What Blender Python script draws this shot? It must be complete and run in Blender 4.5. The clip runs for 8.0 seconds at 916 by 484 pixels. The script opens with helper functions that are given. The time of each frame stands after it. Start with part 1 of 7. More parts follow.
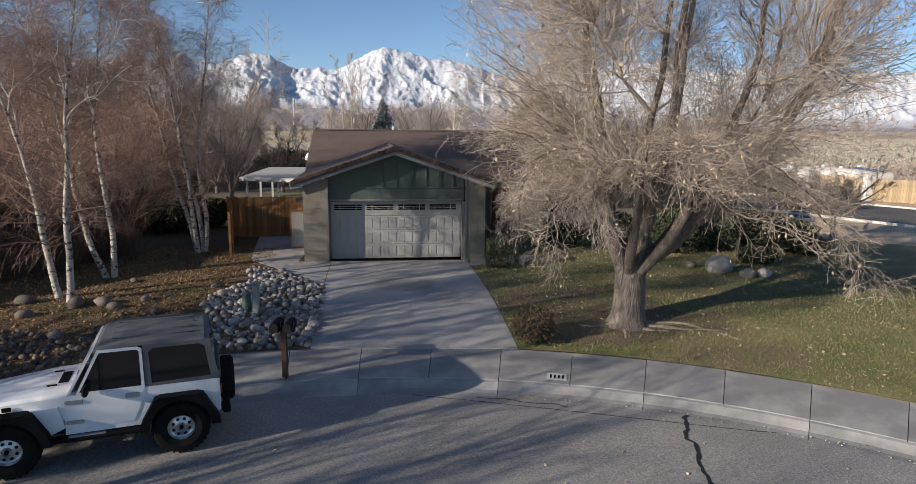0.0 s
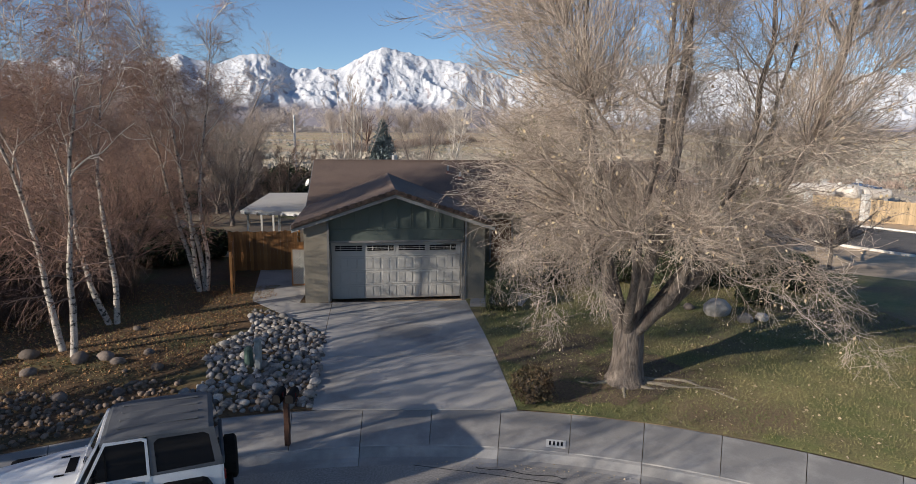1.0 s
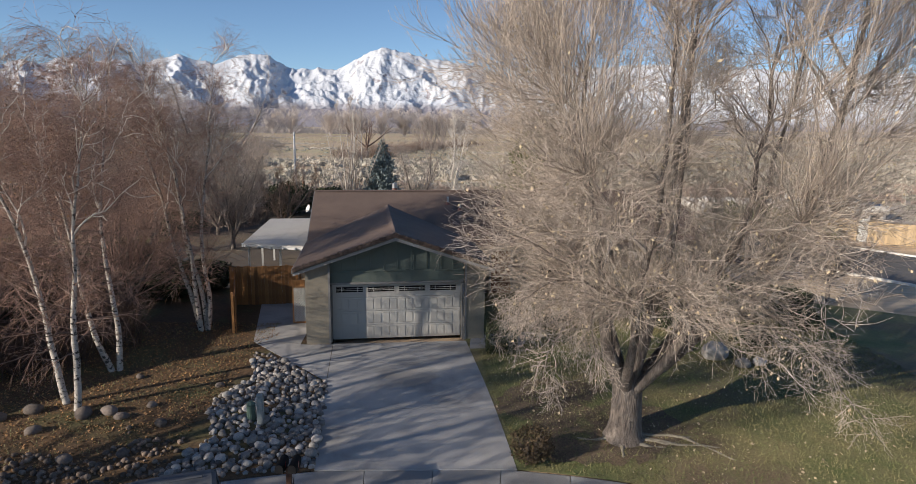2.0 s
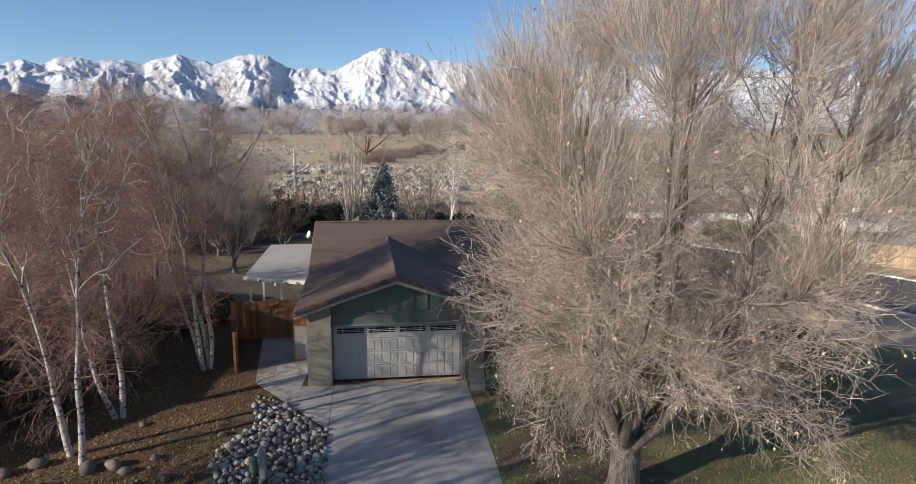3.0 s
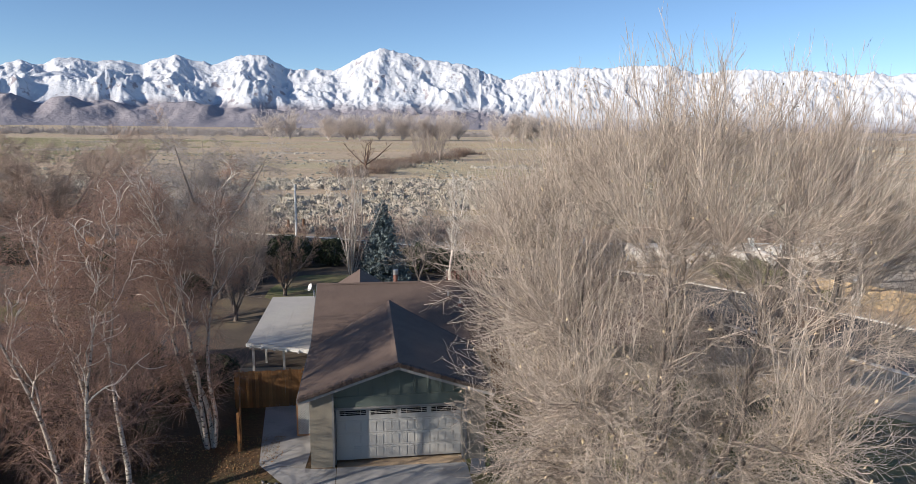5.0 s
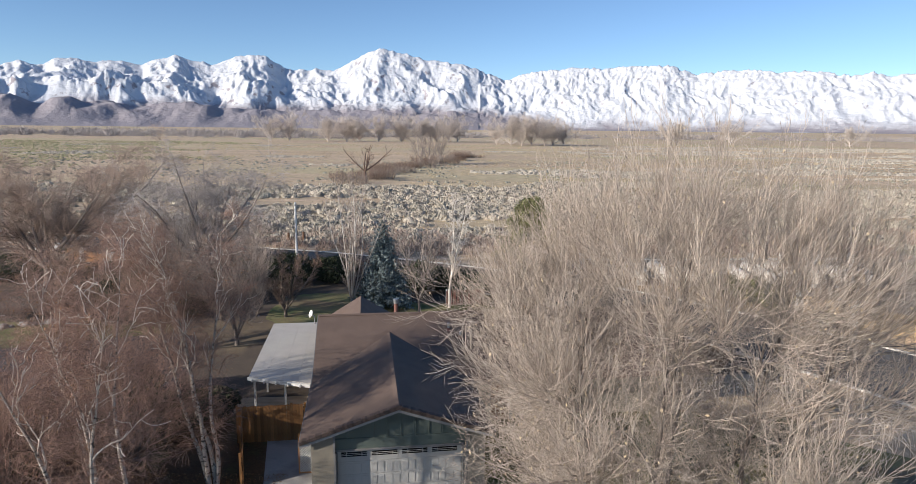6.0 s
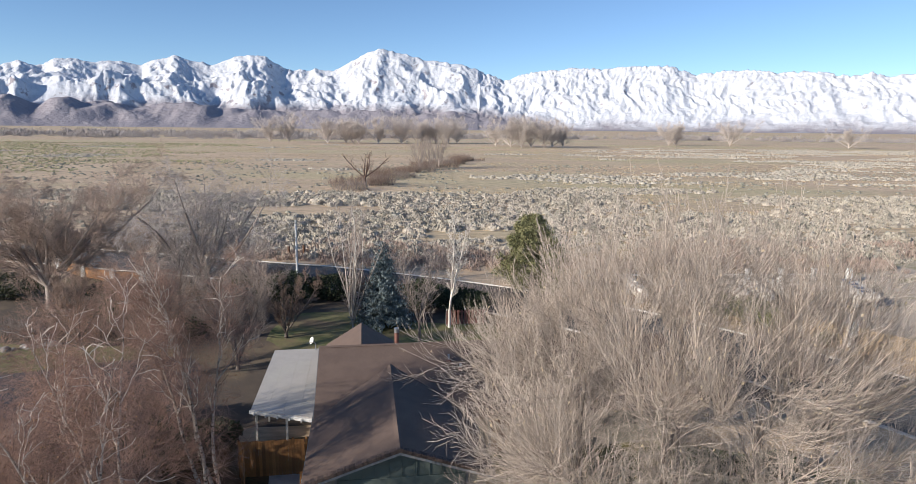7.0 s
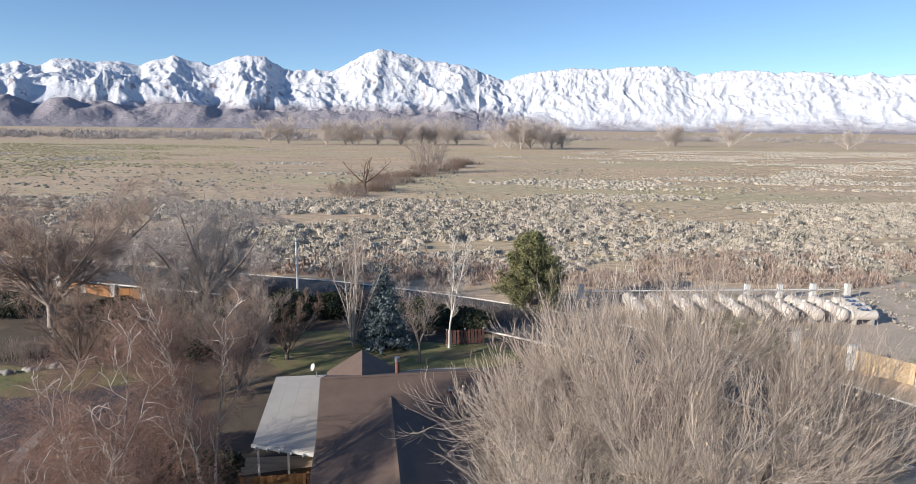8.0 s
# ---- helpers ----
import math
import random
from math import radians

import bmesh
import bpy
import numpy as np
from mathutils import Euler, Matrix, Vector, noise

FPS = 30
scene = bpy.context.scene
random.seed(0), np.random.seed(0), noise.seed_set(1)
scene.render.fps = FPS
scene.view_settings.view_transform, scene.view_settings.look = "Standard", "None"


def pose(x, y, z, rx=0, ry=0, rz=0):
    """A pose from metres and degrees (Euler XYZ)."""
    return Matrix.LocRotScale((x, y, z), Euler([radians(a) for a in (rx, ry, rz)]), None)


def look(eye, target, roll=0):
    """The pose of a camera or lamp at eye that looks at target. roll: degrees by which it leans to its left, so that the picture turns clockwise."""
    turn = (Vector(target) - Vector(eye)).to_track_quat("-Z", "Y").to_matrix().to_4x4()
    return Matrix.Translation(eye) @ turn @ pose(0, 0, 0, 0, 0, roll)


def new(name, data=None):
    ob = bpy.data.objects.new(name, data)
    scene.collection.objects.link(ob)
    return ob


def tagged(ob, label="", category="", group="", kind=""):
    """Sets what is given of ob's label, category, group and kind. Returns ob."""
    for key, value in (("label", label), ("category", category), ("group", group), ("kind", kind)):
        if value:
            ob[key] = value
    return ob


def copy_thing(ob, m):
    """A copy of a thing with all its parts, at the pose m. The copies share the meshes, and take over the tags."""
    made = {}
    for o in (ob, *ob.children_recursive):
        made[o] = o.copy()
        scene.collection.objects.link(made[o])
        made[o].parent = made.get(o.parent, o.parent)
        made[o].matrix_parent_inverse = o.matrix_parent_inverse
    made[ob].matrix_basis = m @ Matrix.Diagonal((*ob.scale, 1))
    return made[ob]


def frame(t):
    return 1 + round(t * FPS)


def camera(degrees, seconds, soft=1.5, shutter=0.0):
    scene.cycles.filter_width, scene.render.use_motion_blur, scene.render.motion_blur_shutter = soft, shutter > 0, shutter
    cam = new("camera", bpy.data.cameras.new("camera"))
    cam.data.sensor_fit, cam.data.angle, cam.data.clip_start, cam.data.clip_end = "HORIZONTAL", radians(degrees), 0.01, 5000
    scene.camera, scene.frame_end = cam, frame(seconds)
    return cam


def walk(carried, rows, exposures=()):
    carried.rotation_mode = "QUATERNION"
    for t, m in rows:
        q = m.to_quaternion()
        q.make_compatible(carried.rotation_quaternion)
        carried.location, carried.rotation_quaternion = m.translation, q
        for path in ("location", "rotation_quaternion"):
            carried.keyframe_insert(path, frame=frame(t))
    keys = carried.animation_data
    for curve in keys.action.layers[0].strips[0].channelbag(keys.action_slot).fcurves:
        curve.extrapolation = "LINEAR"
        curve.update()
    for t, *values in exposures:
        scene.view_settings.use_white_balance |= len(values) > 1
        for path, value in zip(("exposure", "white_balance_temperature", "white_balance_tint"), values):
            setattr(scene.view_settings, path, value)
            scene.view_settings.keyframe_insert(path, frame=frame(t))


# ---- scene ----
# camera and its walk: a slow, straight climb
cam = camera(70.95, 8.0, soft=0.8)
WALK = [
    (0.0, 0.0, 0.0, 4.717), (0.5, -0.016, 0.046, 5.463), (1.0, -0.033, 0.091, 6.216), (1.5, -0.052, 0.135, 6.975),
    (3.0, -0.113, 0.262, 9.291), (3.5, -0.136, 0.302, 10.075), (4.0, -0.159, 0.342, 10.865), (4.5, -0.184, 0.381, 11.662),
    (6.0, -0.265, 0.492, 14.09), (6.5, -0.294, 0.527, 14.912), (7.0, -0.324, 0.562, 15.74), (7.5, -0.356, 0.595, 16.574),
    (8.0, -0.388, 0.628, 17.414),
]


def heading(t):
    a = radians(-0.05175 * t)
    return Vector((-math.sin(a), math.cos(a), -192 / 1100))


walk(cam, [(t, look((x, y, z), Vector((x, y, z)) + heading(t), 0.605)) for t, x, y, z in WALK],
     exposures=[(0.0, 0.17, 6700, 10), (8.0, 0.41, 6380, 10)])

# light: low winter sun from behind and to the left, clear sky
SUN_AZ, SUN_EL = 31.0, 18.5
world = bpy.data.worlds.new("sky")
scene.world = world
world.use_nodes = True
wn = world.node_tree.nodes
sky = wn.new("ShaderNodeTexSky")
sky.sky_type = 'NISHITA'
sky.sun_disc = False
sky.sun_elevation = radians(SUN_EL)
sky.sun_rotation = radians(270 - SUN_AZ)
sky.altitude = 1600
sky.air_density, sky.dust_density, sky.ozone_density = 0.85, 0.05, 3.2
wn["Background"].inputs["Strength"].default_value = 0.115
world.node_tree.links.new(sky.outputs[0], wn["Background"].inputs["Color"])
sun = new("sun", bpy.data.lights.new("sun", 'SUN'))
sun.data.energy = 5.0
sun.data.angle = radians(0.55)
sun.data.color = (1.0, 0.91, 0.8)
ca, sa = math.cos(radians(SUN_AZ)), math.sin(radians(SUN_AZ))
ce, se = math.cos(radians(SUN_EL)), math.sin(radians(SUN_EL))
sun.matrix_world = look((-60 * ca, -60 * sa, 40), (-60 * ca + ca * ce, -60 * sa + sa * ce, 40 - se))
# ---- materials ----
def material(name, base, rough=0.8, metal=0.0, second=None, scale=4.0, amount=0.5, fine=40.0, fine_amount=0.25, bump=0.2,
             bump_scale=None, stretch=(1, 1, 1), third=None, third_scale=0.6, third_at=(0.5, 0.62), random_tint=0.0, island=0.0,
             coat=0.0, detail=6.0, spec=0.5, bump_dist=0.02):
    """A surface with colour variation at two scales, an optional third tone in patches, and fine relief."""
    m = bpy.data.materials.new(name)
    m.use_nodes = True
    nt = m.node_tree
    n, l = nt.nodes, nt.links
    bsdf = n["Principled BSDF"]
    bsdf.inputs["Roughness"].default_value = rough
    bsdf.inputs["Metallic"].default_value = metal
    bsdf.inputs["Coat Weight"].default_value = coat
    bsdf.inputs["Specular IOR Level"].default_value = spec
    second = second or tuple(c * 0.6 for c in base)
    tc = n.new("ShaderNodeTexCoord")
    mp = n.new("ShaderNodeMapping")
    mp.inputs["Scale"].default_value = stretch
    l.new(tc.outputs["Object"], mp.inputs["Vector"])

    def noise_tex(sc, det=detail):
        t = n.new("ShaderNodeTexNoise")
        t.inputs["Scale"].default_value = sc
        t.inputs["Detail"].default_value = det
        t.inputs["Roughness"].default_value = 0.6
        l.new(mp.outputs[0], t.inputs["Vector"])
        return t

    def ramp(src, lo, hi):
        r = n.new("ShaderNodeMapRange")
        r.inputs["From Min"].default_value, r.inputs["From Max"].default_value = lo, hi
        l.new(src, r.inputs["Value"])
        return r.outputs[0]

    def mix(fac, a, b, mode='MIX'):
        x = n.new("ShaderNodeMix")
        x.data_type, x.blend_type = 'RGBA', mode
        if isinstance(fac, float):
            x.inputs["Factor"].default_value = fac
        else:
            l.new(fac, x.inputs["Factor"])
        for sock, v in ((x.inputs[6], a), (x.inputs[7], b)):
            if isinstance(v, tuple):
                sock.default_value = (*v[:3], 1)
            else:
                l.new(v, sock)
        return x.outputs[2]

    big = noise_tex(scale)
    small = noise_tex(fine)
    f = n.new("ShaderNodeMath")
    f.operation = 'MULTIPLY'
    f.inputs[1].default_value = amount * 2
    l.new(ramp(big.outputs["Fac"], 0.32, 0.68), f.inputs[0])
    col = mix(f.outputs[0], base, second)
    if third:
        col = mix(ramp(noise_tex(third_scale).outputs["Fac"], *third_at), col, third)
    v = n.new("ShaderNodeMapRange")
    v.inputs["From Min"].default_value, v.inputs["From Max"].default_value = 0.25, 0.75
    v.inputs["To Min"].default_value, v.inputs["To Max"].default_value = 1 - fine_amount, 1 + fine_amount
    l.new(small.outputs["Fac"], v.inputs["Value"])
    hsv = n.new("ShaderNodeHueSaturation")
    l.new(col, hsv.inputs["Color"])
    val = v.outputs[0]
    if random_tint or island:
        src = n.new("ShaderNodeObjectInfo") if random_tint else n.new("ShaderNodeNewGeometry")
        out = src.outputs["Random"] if random_tint else src.outputs["Random Per Island"]
        a = random_tint or island
        r = n.new("ShaderNodeMapRange")
        r.inputs["To Min"].default_value, r.inputs["To Max"].default_value = 1 - a, 1 + a
        l.new(out, r.inputs["Value"])
        mu = n.new("ShaderNodeMath")
        mu.operation = 'MULTIPLY'
        l.new(val, mu.inputs[0])
        l.new(r.outputs[0], mu.inputs[1])
        val = mu.outputs[0]
    l.new(val, hsv.inputs["Value"])
    l.new(hsv.outputs[0], bsdf.inputs["Base Color"])
    if bump:
        b = n.new("ShaderNodeBump")
        b.inputs["Strength"].default_value = bump
        b.inputs["Distance"].default_value = bump_dist
        l.new((noise_tex(bump_scale) if bump_scale else small).outputs["Fac"], b.inputs["Height"])
        l.new(b.outputs[0], bsdf.inputs["Normal"])
    return m


M = {
    "soil": material("soil", (0.12, 0.09, 0.065), 0.95, second=(0.075, 0.058, 0.045), scale=0.6, fine=14, bump=0.5, third=(0.2, 0.15, 0.09), third_scale=0.15),
    "lawn": material("lawn", (0.1, 0.13, 0.04), 0.95, second=(0.27, 0.22, 0.105), scale=0.5, fine=22, fine_amount=0.4, bump=0.6, third=(0.17, 0.125, 0.075), third_scale=0.22, third_at=(0.5, 0.62)),
    "litter": material("litter", (0.15, 0.085, 0.04), 0.95, second=(0.09, 0.058, 0.03), scale=0.8, fine=12, fine_amount=0.5, bump=0.6, third=(0.12, 0.1, 0.04), third_scale=0.4),
    "field": material("field", (0.62, 0.46, 0.305), 0.95, second=(0.46, 0.345, 0.23), scale=0.05, fine=0.9, fine_amount=0.55, bump=0.5, stretch=(0.35, 1, 1), third=(0.5, 0.425, 0.245), third_scale=0.008, third_at=(0.48, 0.62)),
    "asphalt": material("asphalt", (0.35, 0.325, 0.3), 0.9, second=(0.26, 0.243, 0.225), scale=0.7, fine=26, fine_amount=0.5, bump=0.5, third=(0.27, 0.255, 0.238), third_scale=0.25),
    "crack": material("crack", (0.022, 0.021, 0.021), 0.7, scale=8),
    "concrete": material("concrete", (0.47, 0.45, 0.425), 0.85, second=(0.37, 0.355, 0.34), scale=0.9, fine=45, fine_amount=0.12, bump=0.15, third=(0.26, 0.25, 0.24), third_scale=0.35),
    "roof": material("roof", (0.165, 0.115, 0.09), 0.92, second=(0.13, 0.09, 0.072), scale=1.2, fine=28, fine_amount=0.3, bump=0.5),
    "wall": material("wall", (0.26, 0.23, 0.18), 0.9, second=(0.21, 0.185, 0.145), scale=1.2, fine=35, fine_amount=0.2, bump=0.4),
    "green_wall": material("green_wall", (0.12, 0.145, 0.125), 0.85, second=(0.1, 0.125, 0.11), scale=1.5, fine=30, fine_amount=0.12, bump=0.2),
    "door_paint": material("door_paint", (0.42, 0.41, 0.385), 0.6, second=(0.38, 0.37, 0.35), scale=1.0, fine=40, fine_amount=0.06, bump=0.05),
    "trim": material("trim", (0.23, 0.225, 0.22), 0.75, second=(0.15, 0.145, 0.14), scale=2.0, fine=30, bump=0.1),
    "bark": material("bark", (0.235, 0.195, 0.165), 0.95, second=(0.1, 0.08, 0.068), scale=11, fine=34, fine_amount=0.45, bump=1.0, stretch=(1, 1, 0.16), bump_dist=0.06),
    "twig": material("twig", (0.54, 0.455, 0.38), 0.9, second=(0.35, 0.285, 0.235), scale=0.8, fine=20, bump=0, island=0.45),
    "birch_bark": material("birch_bark", (0.57, 0.525, 0.465), 0.8, second=(0.36, 0.31, 0.265), scale=4, fine=30, bump=0.3, third=(0.05, 0.045, 0.04), third_scale=6, third_at=(0.53, 0.6), stretch=(1, 1, 1.6)),
    "birch_twig": material("birch_twig", (0.38, 0.235, 0.175), 0.85, second=(0.24, 0.15, 0.12), scale=1.0, fine=20, bump=0, island=0.35),
    "far_twig": material("far_twig", (0.36, 0.3, 0.26), 0.9, second=(0.28, 0.23, 0.2), scale=0.5, fine=6, bump=0, island=0.3),
    "sage": material("sage", (0.5, 0.435, 0.355), 0.95, second=(0.38, 0.345, 0.275), scale=0.12, fine=5, fine_amount=0.35, bump=1.0, bump_dist=0.15, island=0.2),
}


# ---- builders ----
def mesh(name, verts, faces, mat, smooth=False):
    me = bpy.data.meshes.new(name)
    me.from_pydata([tuple(v) for v in verts], [], faces)
    me.materials.append(mat)
    if smooth:
        me.shade_smooth()
    return me


def arrays_mesh(name, verts, quads, mat, smooth=False):
    """A mesh from numpy arrays: verts (n, 3) and faces (m, 3 or 4)."""
    me = bpy.data.meshes.new(name)
    k = quads.shape[1]
    me.vertices.add(len(verts))
    me.vertices.foreach_set("co", np.ascontiguousarray(verts, dtype=np.float32).ravel())
    me.loops.add(quads.size)
    me.loops.foreach_set("vertex_index", np.ascontiguousarray(quads, dtype=np.int32).ravel())
    me.polygons.add(len(quads))
    me.polygons.foreach_set("loop_start", np.arange(0, quads.size, k, dtype=np.int32))
    me.materials.append(mat)
    me.update(calc_edges=True)
    if smooth:
        me.shade_smooth()
    return me


def part(name, bm, mat, parent=None, label="", at=None):
    """Links a bmesh (or a mesh) as one mesh object under a thing or a part."""
    if isinstance(bm, bmesh.types.BMesh):
        me = bpy.data.meshes.new(name)
        bm.to_mesh(me)
        bm.free()
        me.materials.append(mat)
    else:
        me = bm
    ob = new(name, me)
    if parent:
        ob.parent = parent
    if at is not None:
        ob.matrix_basis = at
    if label:
        ob["label"] = label
    return ob


def thing(name, m, label, category, group="", kind=""):
    ob = new(name)
    ob.matrix_basis = m
    ob.empty_display_size = 0.2
    return tagged(ob, label, category, group, kind)


def add_box(bm, x0, x1, y0, y1, z0, z1, bevel=0.0, m=None):
    out = bmesh.ops.create_cube(bm, size=1)
    vs = out["verts"]
    for v in vs:
        v.co = Vector((x0 + (v.co.x + 0.5) * (x1 - x0), y0 + (v.co.y + 0.5) * (y1 - y0), z0 + (v.co.z + 0.5) * (z1 - z0)))
    if bevel:
        es = list({e for v in vs for e in v.link_edges})
        r = bmesh.ops.bevel(bm, geom=es, offset=bevel, segments=1, affect='EDGES', profile=0.6)
        vs = list({v for f in r["faces"] for v in f.verts} | {v for v in vs if v.is_valid})
    if m is not None:
        bmesh.ops.transform(bm, matrix=m, verts=vs)
    return vs


def box(x0, x1, y0, y1, z0, z1, bevel=0.0, m=None):
    bm = bmesh.new()
    add_box(bm, x0, x1, y0, y1, z0, z1, bevel, m)
    return bm


def add_cyl(bm, p0, p1, r0, r1=None, n=12, caps=True):
    p0, p1 = Vector(p0), Vector(p1)
    d = p1 - p0
    out = bmesh.ops.create_cone(bm, cap_ends=caps, segments=n, radius1=r0, radius2=r0 if r1 is None else r1, depth=d.length)
    m = Matrix.Translation((p0 + p1) / 2) @ d.to_track_quat("Z", "Y").to_matrix().to_4x4()
    bmesh.ops.transform(bm, matrix=m, verts=out["verts"])
    return out["verts"]


def cyl(p0, p1, r0, r1=None, n=12):
    bm = bmesh.new()
    add_cyl(bm, p0, p1, r0, r1, n)
    return bm


def prism(outline, depth, axis="y", at=0.0):
    """An outline in a plane, drawn out by depth. axis y: outline is (x, z); axis z: (x, y); axis x: (y, z)."""
    bm = bmesh.new()
    put = {"y": lambda a, b, c: (a, c, b), "z": lambda a, b, c: (a, b, c), "x": lambda a, b, c: (c, a, b)}[axis]
    lo = [bm.verts.new(put(a, b, at)) for a, b in outline]
    hi = [bm.verts.new(put(a, b, at + depth)) for a, b in outline]
    k = len(lo)
    bm.faces.new(lo)
    bm.faces.new(hi[::-1])
    for i in range(k):
        bm.faces.new((lo[i], hi[i], hi[(i + 1) % k], lo[(i + 1) % k]))
    bmesh.ops.recalc_face_normals(bm, faces=bm.faces)
    return bm


def slab(corners, thick):
    """A sloped plate from its top corners."""
    bm = bmesh.new()
    hi = [bm.verts.new(c) for c in corners]
    lo = [bm.verts.new((c[0], c[1], c[2] - thick)) for c in corners]
    k = len(hi)
    bm.faces.new(hi)
    bm.faces.new(lo[::-1])
    for i in range(k):
        bm.faces.new((hi[i], lo[i], lo[(i + 1) % k], hi[(i + 1) % k]))
    bmesh.ops.recalc_face_normals(bm, faces=bm.faces)
    return bm


def tubes(name, lines, sides, mat, thin=0.0):
    """Tapered tubes along polylines: a list of (points, radii), or of whole batches of them."""
    vs, fs, base = [], [], 0
    groups = {}
    for pts, rad in lines:
        pts, rad = np.asarray(pts, dtype=np.float64), np.maximum(np.asarray(rad, dtype=np.float64), thin)
        if pts.ndim == 2:
            pts, rad = pts[None], rad[None]
        if len(pts):
            groups.setdefault(pts.shape[1], []).append((pts, rad))
    ang = np.arange(sides) * 2 * np.pi / sides
    for k, items in groups.items():
        P = np.concatenate([i[0] for i in items])
        R = np.concatenate([i[1] for i in items])
        T = np.gradient(P, axis=1)
        T /= np.linalg.norm(T, axis=2, keepdims=True) + 1e-9
        ref = np.where(np.abs(T[..., 2:3]) > 0.9, np.array([1.0, 0, 0]), np.array([0, 0, 1.0]))
        A = np.cross(T, ref)
        A /= np.linalg.norm(A, axis=2, keepdims=True) + 1e-9
        B = np.cross(T, A)
        ring = P[:, :, None, :] + R[:, :, None, None] * (np.cos(ang)[None, None, :, None] * A[:, :, None, :] + np.sin(ang)[None, None, :, None] * B[:, :, None, :])
        n = len(P)
        vs.append(ring.reshape(-1, 3))
        idx = base + np.arange(n * k * sides).reshape(n, k, sides)
        a, b = idx[:, :-1, :], idx[:, 1:, :]
        fs.append(np.stack([a, np.roll(a, -1, 2), np.roll(b, -1, 2), b], axis=-1).reshape(-1, 4))
        base += n * k * sides
    return arrays_mesh(name, np.concatenate(vs), np.concatenate(fs), mat, smooth=True)


